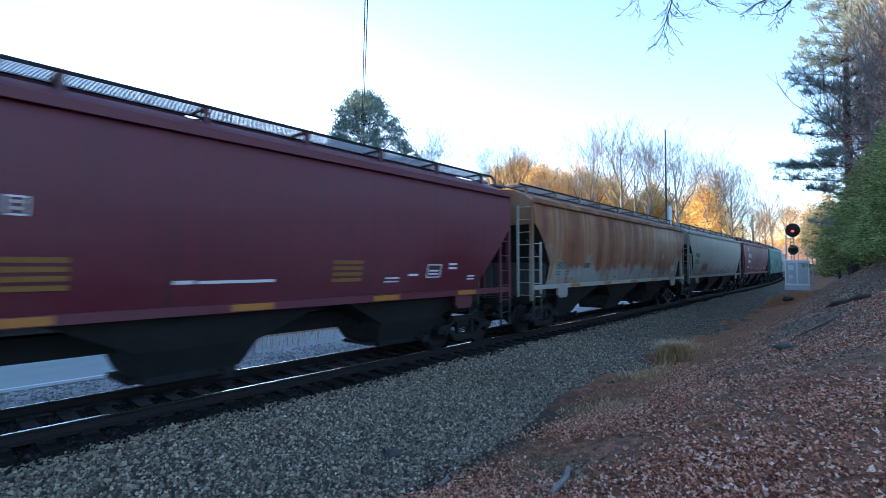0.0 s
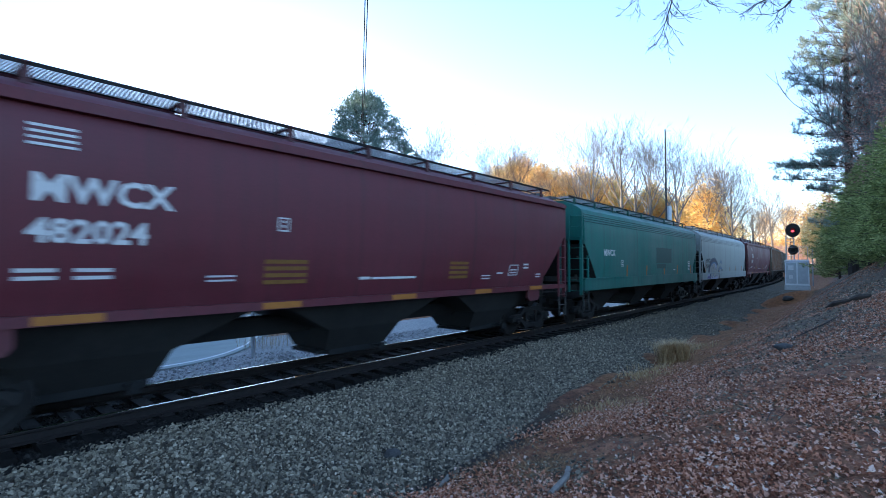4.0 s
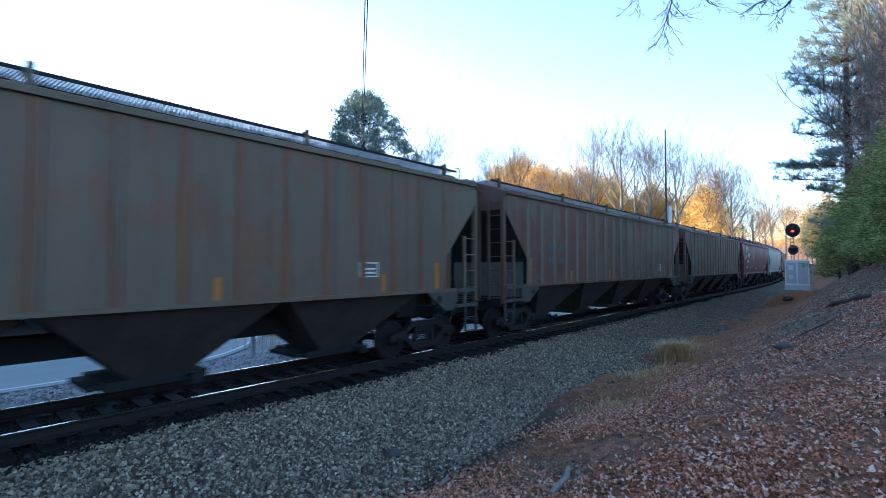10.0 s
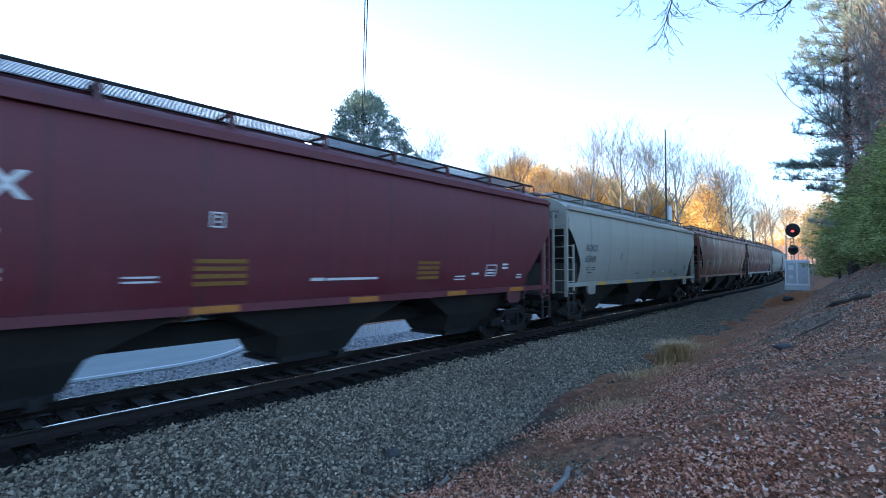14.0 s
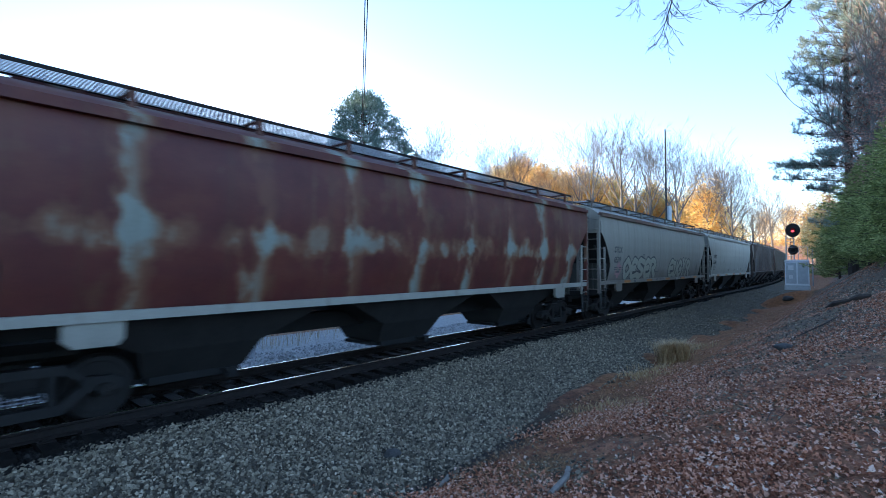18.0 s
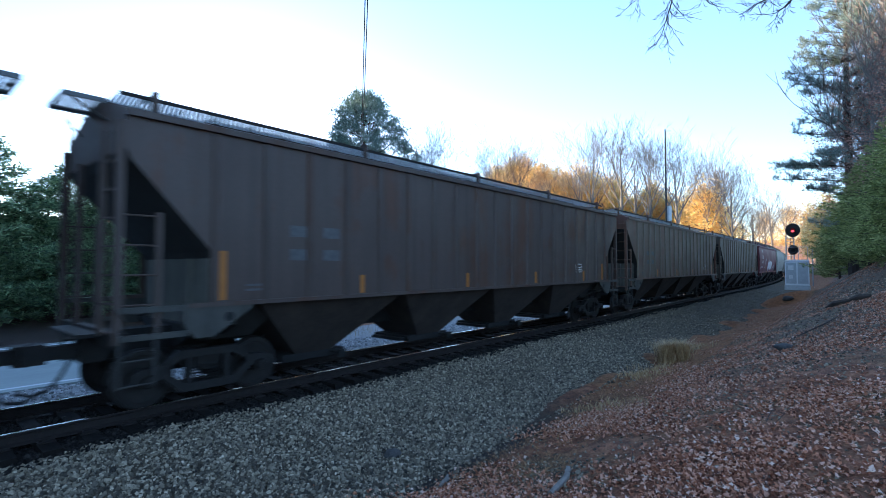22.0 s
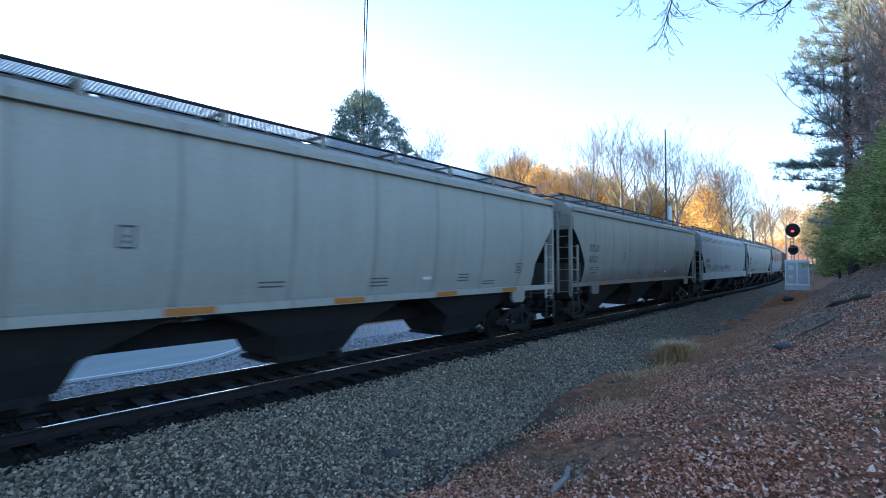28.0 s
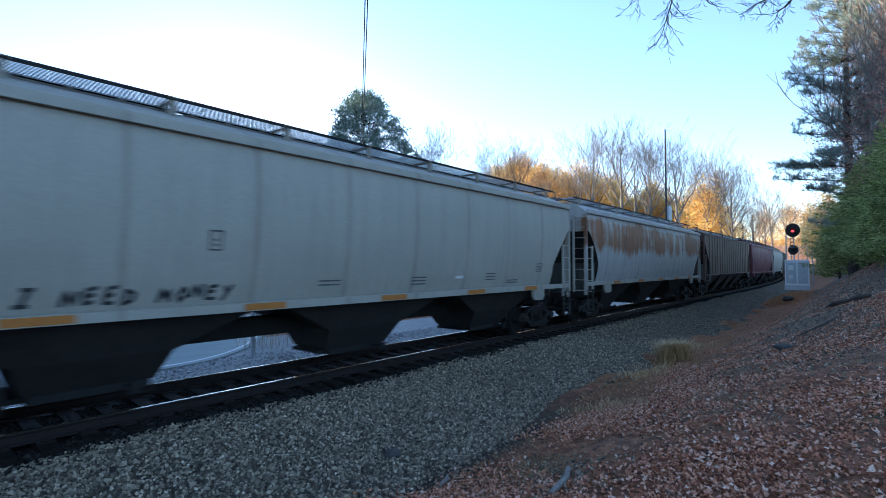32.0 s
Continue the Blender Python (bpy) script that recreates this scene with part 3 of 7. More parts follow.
def strip_along(y0, y1, z0, z1):
    """A slab beside the track that swings away from it further on."""
    o = Solid()
    away = lambda x: max(x - 5, 0) ** 2 / 6 if x < 8.6 else 2.16 + 1.2 * (x - 8.6)
    vs = [(x, y + away(x), z) for x in LONG for y, z in ((y0, z0), (y1, z0), (y1, z1), (y0, z1))]
    return o.add(vs, [(4 * i + j, 4 * i + (j + 1) % 4, 4 * i + 4 + (j + 1) % 4, 4 * i + 4 + j) for i in range(len(LONG) - 1) for j in range(4)])


road = part("road", strip_along(13.95, 21.6, -0.9, ROAD_Z), M["asphalt"])
tagged(road, "worn pale grey asphalt road beside the railway", "road", kind="structure")
part("edge_line", strip_along(14.22, 14.35, ROAD_Z - 0.01, ROAD_Z + 0.005), M["line"], road, label="white painted edge line")
part("edge_line", strip_along(21.0, 21.13, ROAD_Z - 0.01, ROAD_Z + 0.005), M["line"], road, label="white painted edge line")

track = thing("railroad_track", "single standard-gauge track on dark timber ties", "track", (0, TRACK_Y, 0), kind="structure")


def swept(loop):
    """A bar with a fixed section along the track."""
    o, k = Solid(), len(loop)
    stations = [path(q) for q in axis([(-400, 60, 460), (60, 470, 5), (470, 900, 200)])]
    vs = [(x - math.sin(a) * y, cy - TRACK_Y + math.cos(a) * y, z) for x, cy, a in stations for y, z in loop]
    return o.add(vs, [(i * k + j, i * k + (j + 1) % k, (i + 1) * k + (j + 1) % k, (i + 1) * k + j) for i in range(len(stations) - 1) for j in range(k)])


for side in (-1, 1):
    c = side * GAUGE / 2
    half = [(0.0675, -0.170), (0.0675, -0.160), (0.012, -0.135), (0.009, -0.05), (0.034, -0.035), (0.036, -0.010), (0.030, -0.003)]
    rail = part("rail", swept([(c + y, z) for y, z in half] + [(c - y, z) for y, z in half[::-1]]), M["rail_side"], track, label="rust-brown steel rail")
    part("running_surface", swept([(c - 0.029, -0.004), (c + 0.029, -0.004), (c + 0.029, 0.0), (c - 0.029, 0.0)]), M["rail_top"], rail, label="polished top of the rail")

TIE = shared("tie", lambda: Solid().hexa([(-0.115, -1.3), (0.115, -1.3), (0.115, 1.3), (-0.115, 1.3)], -0.36, [(-0.105, -1.29), (0.105, -1.29), (0.105, 1.29), (-0.105, 1.29)], -0.185))
PLATE = shared("tie_plate", lambda: Solid().box(-0.1, 0.1, -0.17, 0.17, -0.186, -0.168).box(-0.075, -0.045, -0.11, -0.07, -0.168, -0.14).box(0.045, 0.075, 0.07, 0.11, -0.168, -0.14))
tie_rng = random.Random(4)
for k in range(110):
    x = -3.5 + 0.5 * k
    t = part("tie", TIE, M["tie"], track, pose(x + tie_rng.uniform(-0.03, 0.03), tie_rng.uniform(-0.05, 0.05), tie_rng.uniform(-0.008, 0.012), 0, 0, tie_rng.uniform(-1.2, 1.2)))
    if k < 50:
        for side in (-1, 1):
            part("tie_plate", PLATE, M["rail_side"], t, (0, side * GAUGE / 2, 0))
rest = Solid()
for k in range(700):
    x, cy, a = path(51.5 + 0.5 * k)
    ux, uy = (math.cos(a) * 0.11, math.sin(a) * 0.11), (-math.sin(a) * 1.3, math.cos(a) * 1.3)
    q = [(x + i * ux[0] + j * uy[0], cy - TRACK_Y + i * ux[1] + j * uy[1]) for i, j in ((-1, -1), (1, -1), (1, 1), (-1, 1))]
    rest.hexa(q, -0.36, q, -0.19)
tagged(part("distant_ties", rest, M["tie"], track), kind="stuff")

# ---- the train: covered hopper cars ----
WHEEL_R = 0.44
HALF = {
    "round": [(1.36, 1.56), (1.47, 1.95), (1.55, 2.45), (1.595, 3.0), (1.6, 3.5), (1.575, 3.9), (1.54, 4.14)],
    "flat": [(1.56, 1.60), (1.585, 2.2), (1.60, 3.0), (1.60, 3.6), (1.57, 3.95), (1.52, 4.12)],
    "ribbed": [(1.56, 1.60), (1.56, 2.4), (1.56, 3.2), (1.56, 4.30)],
}
ROOF = {"round": [(1.50, 4.25), (1.2, 4.47), (0.75, 4.66), (0.0, 4.70)], "flat": [(1.46, 4.30), (1.18, 4.49), (0.75, 4.66), (0.0, 4.70)],
        "ribbed": [(1.50, 4.38), (1.1, 4.52), (0.7, 4.64), (0.0, 4.68)]}


def end_cut(style, z):
    """How far the side sheet stands back from the end of the car at height z."""
    if style == "round":
        u = min(max((3.50 - z) / 1.25, 0), 1)
        return 0.06 + 1.08 * (u ** 0.82)
    if style == "maroon":
        u = min(max((3.28 - z) / 1.45, 0), 1)
        return 0.06 + 1.25 * u
    if style == "flat":
        u = min(max((3.02 - z) / 1.35, 0), 1)
        return 0.08 + 1.15 * u
    u = min(max((3.75 - z) / 1.45, 0), 1)
    return 0.05 + 1.28 * u


def shape_of(style):
    return "round" if style == "maroon" else style


def rows_of(style):
    half = HALF[shape_of(style)]
    fine = []
    for (y0, z0), (y1, z1) in zip(half, half[1:]):
        k = max(1, math.ceil((z1 - z0) / 0.16))
        fine += [(y0 + (y1 - y0) * i / k, z0 + (z1 - z0) * i / k) for i in range(k)]
    return fine + [half[-1]]


def body_shell(style, length):
    """Side sheets, roof and upper ends in one welded shell, its ends sloping in below."""
    s = Solid()
    half = rows_of(style) + ROOF[shape_of(style)]
    loop = [(-y, z) for y, z in half] + [(y, z) for y, z in half[::-1][1:]]
    cols = 12
    grid = []
    for y, z in loop:
        c = end_cut(style, z)
        grid.append([(c + (length - 2 * c) * j / cols, y, z) for j in range(cols + 1)])
    m = cols + 1
    s.add([p for r in grid for p in r], [(i * m + j, i * m + j + 1, (i + 1) * m + j + 1, (i + 1) * m + j) for i in range(len(loop) - 1) for j in range(cols)])
    top = [i for i, (y, z) in enumerate(loop) if z >= TOP_OF_SLOPE[style] - 1e-6]
    for j in (0, cols):
        ring = [grid[i][j] for i in top]
        s.add(ring, [tuple(range(len(ring)))])
    return s


TOP_OF_SLOPE = {"round": 3.5, "maroon": 3.28, "flat": 3.02, "ribbed": 3.75}


def slope_sheet(style):
    s = Solid()
    rows = [(y, z) for y, z in rows_of(style) if z <= TOP_OF_SLOPE[style] + 0.1]
    vs = []
    for y, z in rows:
        c = end_cut(style, z)
        vs += [(c + 0.01, -y + 0.01, z), (c + 0.01, y - 0.01, z)]
    k = len(rows)
    s.add(vs, [(2 * i, 2 * i + 1, 2 * i + 3, 2 * i + 2) for i in range(k - 1)])
    lo = end_cut(style, rows[0][1])
    return s.hexa([(lo, -0.9), (lo + 0.9, -0.9), (lo + 0.9, 0.9), (lo, 0.9)], 0.95, [(lo, -1.34), (lo + 1.4, -1.34), (lo + 1.4, 1.34), (lo, 1.34)], rows[0][1])


def bay(style, half):
    s = Solid()
    if style == "ribbed":
        lo, hi, z0, z1 = (0.42, 0.62), (half, 1.50), 0.42, 1.60
        s.hexa([(-lo[0], -lo[1]), (lo[0], -lo[1]), (lo[0], lo[1]), (-lo[0], lo[1])], z0, [(-hi[0], -hi[1]), (hi[0], -hi[1]), (hi[0], hi[1]), (-hi[0], hi[1])], z1)
    else:
        a, b2, c = (0.82, 0.62), (0.98, 0.95), (half, 1.30)
        s.hexa([(-a[0], -a[1]), (a[0], -a[1]), (a[0], a[1]), (-a[0], a[1])], 0.40, [(-b2[0], -b2[1]), (b2[0], -b2[1]), (b2[0], b2[1]), (-b2[0], b2[1])], 0.86)
        s.hexa([(-b2[0], -b2[1]), (b2[0], -b2[1]), (b2[0], b2[1]), (-b2[0], b2[1])], 0.86, [(-c[0], -c[1]), (c[0], -c[1]), (c[0], c[1]), (-c[0], c[1])], 1.56)
    return s


def outlet_gate():
    s = Solid().box(-0.75, 0.75, -0.62, 0.62, 0.28, 0.42).box(-0.95, -0.75, -0.5, 0.5, 0.31, 0.38)
    s.tube([(0.45, -0.95, 0.36), (0.45, 0.95, 0.36)], 0.035)
    return s.box(0.37, 0.53, -0.99, -0.93, 0.28, 0.44).box(0.37, 0.53, 0.93, 0.99, 0.28, 0.44)


def ladder(width, z0, z1, rungs):
    """A stile and rungs that reach to the corner post."""
    s = Solid().box(width - 0.035, width + 0.035, -0.02, 0.04, z0, z1)
    for k in range(rungs):
        z = z0 + 0.06 + (z1 - z0 - 0.12) * k / (rungs - 1)
        s.tube([(0.0, 0.0, z), (width, 0.0, z)], 0.014, 6)
    return s


def stirrup():
    s = Solid().box(-0.02, 0.02, -0.03, 0.03, 0.5, 1.3).box(0.43, 0.47, -0.03, 0.03, 0.5, 1.3)
    return s.tube([(0, 0, 0.52), (0.45, 0, 0.52)], 0.016, 6).tube([(0, 0, 0.86), (0.45, 0, 0.86)], 0.016, 6)


def running_board(length):
    """Open-grid steel walkway along the roof."""
    s = Solid()
    for k in range(11):
        y = -0.30 + 0.06 * k
        s.box(0.1, length - 0.1, y - 0.017, y + 0.017, 0.0, 0.006)
    for k in range(int((length - 0.9) / 0.6)):
        s.box(0.45 + 0.6 * k, 0.46 + 0.6 * k, -0.31, 0.31, -0.008, 0.006)
    return s


def edge_angles(length):
    s = Solid()
    for y in (-0.32, 0.32):
        s.box(0.1, length - 0.1, y - 0.012, y + 0.012, -0.025, 0.03)
    return s


def crossover_frame():
    """A bent flat-bar frame round the end walkway."""
    o, i = [(-0.28, -0.49), (0.28, -0.49), (0.28, 0.49), (-0.28, 0.49)], [(-0.25, -0.46), (0.25, -0.46), (0.25, 0.46), (-0.25, 0.46)]
    vs = [(x, y, z) for z in (-0.04, 0.03) for ring in (o, i) for x, y in ring]
    fs = []
    for k in range(4):
        j = (k + 1) % 4
        fs += [(k, j, 4 + j, 4 + k), (8 + k, 8 + j, 12 + j, 12 + k), (k, j, 8 + j, 8 + k), (4 + k, 4 + j, 12 + j, 12 + k)]
    return Solid().add(vs, fs)


def handrail():
    return Solid().tube([(0.12, 0, 0.0), (-0.02, 0, 0.02), (-0.09, 0, -0.03), (-0.11, 0, -0.14), (-0.11, 0, -0.75)], 0.02, 6)


def coupler():
    s = Solid().box(-0.55, 0.6, -0.09, 0.09, 0.78, 0.98)
    s.hexa([(-0.76, -0.16), (-0.5, -0.16), (-0.5, 0.16), (-0.70, 0.10)], 0.74, [(-0.76, -0.16), (-0.5, -0.16), (-0.5, 0.16), (-0.70, 0.10)], 1.03)
    s.box(-0.66, -0.58, 0.12, 0.20, 0.74, 1.03)
    return s.box(-0.1, 0.25, -0.22, 0.22, 0.70, 1.08)


def air_hose():
    return Solid().tube([(0.0, 0.30, 0.78), (-0.12, 0.30, 0.70), (-0.25, 0.27, 0.45), (-0.42, 0.22, 0.28), (-0.62, 0.16, 0.24), (-0.80, 0.10, 0.33)], 0.026, 8)


def side_frame():
    """Cast side frame of a three-piece freight bogie."""
    s = Solid()
    outer = [(-1.16, 0.42), (-1.16, 0.56), (-1.02, 0.62), (-0.70, 0.64), (-0.45, 0.84), (0.45, 0.84), (0.70, 0.64), (1.02, 0.62), (1.16, 0.56), (1.16, 0.42), (0.74, 0.44),
             (0.42, 0.20), (-0.42, 0.20), (-0.74, 0.44)]
    s.plate_xz(outer[:4] + [(-0.62, 0.60), (-0.62, 0.46), (-0.74, 0.44)], -0.08, 0.08)
    s.plate_xz([(-x, z) for x, z in outer[:4] + [(-0.62, 0.60), (-0.62, 0.46), (-0.74, 0.44)]], -0.08, 0.08)
    s.plate_xz([(-0.70, 0.64), (-0.45, 0.84), (0.45, 0.84), (0.70, 0.64), (0.60, 0.60), (0.38, 0.72), (-0.38, 0.72), (-0.60, 0.60)], -0.07, 0.07)
    s.plate_xz([(-0.74, 0.46), (-0.62, 0.52), (-0.36, 0.32), (0.36, 0.32), (0.62, 0.52), (0.74, 0.46), (0.42, 0.19), (-0.42, 0.19)], -0.09, 0.09)
    for x in (-0.30, 0.30):
        s.box(x - 0.05, x + 0.05, -0.06, 0.06, 0.3, 0.74)
    return s


def spring():
    """A coil spring."""
    return Solid().tube([(0.062 * math.cos(k * 0.7), 0.062 * math.sin(k * 0.7), 0.33 + 0.0052 * k) for k in range(0, 54, 2)], 0.014, 3)


def bolster():
    return Solid().hexa([(-0.18, -1.0), (0.18, -1.0), (0.18, 1.0), (-0.18, 1.0)], 0.50, [(-0.22, -1.05), (0.22, -1.05), (0.22, 1.05), (-0.22, 1.05)], 0.76).box(-0.3, 0.3, -0.3, 0.3, 0.76, 0.9)


def wheelset():
    s = Solid()
    for side in (-1, 1):
        c = side * GAUGE / 2
        inner, outer = c - side * 0.055, c + side * 0.06
        s.lathe_y([(0.07, inner), (0.13, inner), (0.14, c), (0.36, c + side * 0.02), (0.40, inner), (WHEEL_R + 0.03, inner), (WHEEL_R + 0.02, inner + side * 0.025),
                   (WHEEL_R, inner + side * 0.04), (WHEEL_R - 0.004, outer), (0.37, outer), (0.355, c + side * 0.045), (0.15, c + side * 0.03), (0.13, outer + side * 0.02), (0.07, outer + side * 0.02)], 32)
        s.lathe_y([(0.0, side * 1.13), (0.085, side * 1.13), (0.10, side * 1.10), (0.10, side * 0.93), (0.07, side * 0.92)], 12)
        for k in range(3):
            a = 2 * math.pi * k / 3
            s.box(0.05 * math.cos(a) - 0.014, 0.05 * math.cos(a) + 0.014, side * 1.13 - 0.02, side * 1.13 + 0.02, 0.05 * math.sin(a) - 0.014, 0.05 * math.sin(a) + 0.014)
    return s.lathe_y([(0.07, -0.92), (0.08, -0.4), (0.08, 0.4), (0.07, 0.92)], 12)


def brake_wheel():
    s = Solid()
    pts = [(0, 0.27 * math.cos(2 * math.pi * k / 18), 0.27 * math.sin(2 * math.pi * k / 18)) for k in range(19)]
    s.tube(pts, 0.016, 6)
    for k in range(4):
        a = math.pi * k / 2 + 0.4
        s.tube([(0, 0, 0), (0, 0.27 * math.cos(a), 0.27 * math.sin(a))], 0.012, 5)
    return s.tube([(-0.02, 0, 0), (0.3, 0, 0)], 0.03, 8)


def hatch():
    s = Solid().hexa([(-1.84, -0.44), (1.84, -0.44), (1.84, 0.44), (-1.84, 0.44)], 4.58, [(-1.82, -0.40), (1.82, -0.40), (1.82, 0.40), (-1.82, 0.40)], 4.80)
    for k in range(6):
        s.box(-1.7 + 0.66 * k, -1.62 + 0.66 * k, -0.45, 0.45, 4.70, 4.81)
    return s


def bracket():
    return Solid().box(-0.05, 0.05, -0.03, 0.03, 0.0, 0.42).hexa([(-0.04, -0.03), (0.04, -0.03), (0.04, 0.55), (-0.04, 0.55)], 0.36, [(-0.04, -0.03), (0.04, -0.03), (0.04, 0.55), (-0.04, 0.55)], 0.40)


LETTERS = {}


def letters(words, height):
    """Flat lettering in the built-in font, standing upright, read from the near side."""
    key = (words, height)
    if key not in LETTERS:
        cu = bpy.data.curves.new("lettering", "FONT")
        cu.body, cu.size, cu.offset, cu.extrude = words, height * 1.37, 0.011 * height / 0.3, 0.002
        cu.resolution_u = 2
        ob = bpy.data.objects.new("lettering", cu)
        scene.collection.objects.link(ob)
        bpy.context.view_layer.update()
        me = bpy.data.meshes.new_from_object(ob.evaluated_get(bpy.context.evaluated_depsgraph_get()))
        bpy.data.objects.remove(ob)
        me.transform(Matrix.Diagonal((1.04, 1, 1, 1)))
        LETTERS[key] = me
        me.materials.clear()
        me.materials.append(None)
    return LETTERS[key]


def side_y(style, z):
    half = HALF[shape_of(style)]
    for (y0, z0), (y1, z1) in zip(half, half[1:]):
        if z <= z1:
            return y0 + (y1 - y0) * (max(z, z0) - z0) / (z1 - z0)
    return half[-1][0]


def lean(style, z):
    """The tilt of the side sheet at height z, in degrees."""
    return math.degrees(math.atan2(side_y(style, z + 0.2) - side_y(style, z - 0.2), 0.4))


def on_side(style, x, z):
    """A pose on the near side sheet: x along the car, local y up the sheet."""
    return pose(x, -side_y(style, z) - 0.006, z, 90 + lean(style, z), 0, 0)


def bars(count, width, height, pitch, first=0):
    s = Solid()
    for k in range(first, first + count):
        s.add([(0, -k * pitch, 0), (width, -k * pitch, 0), (width, -k * pitch + height, 0), (0, -k * pitch + height, 0),
               (0, -k * pitch, 0.002), (width, -k * pitch, 0.002), (width, -k * pitch + height, 0.002), (0, -k * pitch + height, 0.002)],
              [(0, 1, 2, 3), (4, 5, 6, 7), (0, 1, 5, 4), (1, 2, 6, 5), (2, 3, 7, 6), (3, 0, 4, 7)])
    return s


def blob(rng, w, h, step=0.0, lobes=4):
    """A lumpy closed outline, flat, w by h."""
    pts = []
    ph = [rng.uniform(0, 6.28) for _ in range(3)]
    for k in range(28):
        a = 2 * math.pi * k / 28
        r = 1 + 0.13 * math.sin(lobes * a + ph[0]) + 0.09 * math.sin((lobes + 2) * a + ph[1]) + 0.05 * math.sin(9 * a + ph[2])
        pts.append((w / 2 * r * math.cos(a), h / 2 * r * math.sin(a)))
    return pts


def flat(outline, z=0.0, thick=0.002, move=(0, 0), grow=0.0):
    s = Solid()
    cx, cy = sum(p[0] for p in outline) / len(outline), sum(p[1] for p in outline) / len(outline)
    pts = []
    for x, y in outline:
        d = math.hypot(x - cx, y - cy) or 1
        pts.append((x + (x - cx) / d * grow + move[0], y + (y - cy) / d * grow + move[1]))
    n = len(pts)
    s.add([(x, y, z) for x, y in pts] + [(x, y, z + thick) for x, y in pts],
          [tuple(range(n))[::-1], tuple(range(n, 2 * n))] + [(i, (i + 1) % n, n + (i + 1) % n, n + i) for i in range(n)])
    return s


def ribbon(line, width, z=0.0):
    """One flat hand-drawn line."""
    left, right = [], []
    for i, (x, y) in enumerate(line):
        x0, y0 = line[max(i - 1, 0)]
        x1, y1 = line[min(i + 1, len(line) - 1)]
        d = math.hypot(x1 - x0, y1 - y0) or 1
        nx, ny = -(y1 - y0) / d * width / 2, (x1 - x0) / d * width / 2
        left.append((x + nx, y + ny))
        right.append((x - nx, y - ny))
    n = len(line)
    vs = [(x, y, h) for h in (z, z + 0.002) for x, y in left + right]
    fs = []
    for i in range(n - 1):
        a, b2, c, d = i, i + 1, n + i + 1, n + i
        fs += [(a, b2, c, d), (a + 2 * n, b2 + 2 * n, c + 2 * n, d + 2 * n), (a, b2, b2 + 2 * n, a + 2 * n), (d, c, c + 2 * n, d + 2 * n)]
    return Solid().add(vs, fs)


def strokes(lines_of, width, z=0.0):
    return [ribbon(curve_through(q), width, z) for q in lines_of]


def curve_through(pts, fine=5):
    """A smooth line through the points."""
    out = []
    for i in range(len(pts) - 1):
        p0, p1, p2, p3 = pts[max(i - 1, 0)], pts[i], pts[i + 1], pts[min(i + 2, len(pts) - 1)]
        for k in range(fine):
            t = k / fine
            out.append(tuple(0.5 * (2 * p1[j] + (p2[j] - p0[j]) * t + (2 * p0[j] - 5 * p1[j] + 4 * p2[j] - p3[j]) * t * t + (3 * p1[j] - p0[j] - 3 * p2[j] + p3[j]) * t ** 3) for j in (0, 1)))
    return out + [pts[-1]]


def scribble(rng, w, h, count):
    """Unreadable hand-lettering: joined loops and zigzags."""
    out, x = [], 0.0
    step = w / count
    for k in range(count):
        p = [(x + rng.uniform(0, 0.3) * step, rng.uniform(0.1, 0.5) * h)]
        for _ in range(rng.randint(3, 6)):
            p.append((x + rng.uniform(0, 0.95) * step, rng.uniform(0, 1) * h))
        out.append(p)
        x += step
    return out


CARS = []
LENGTH = {"round": 17.45, "maroon": 16.80, "flat": 16.65, "ribbed": 18.05}


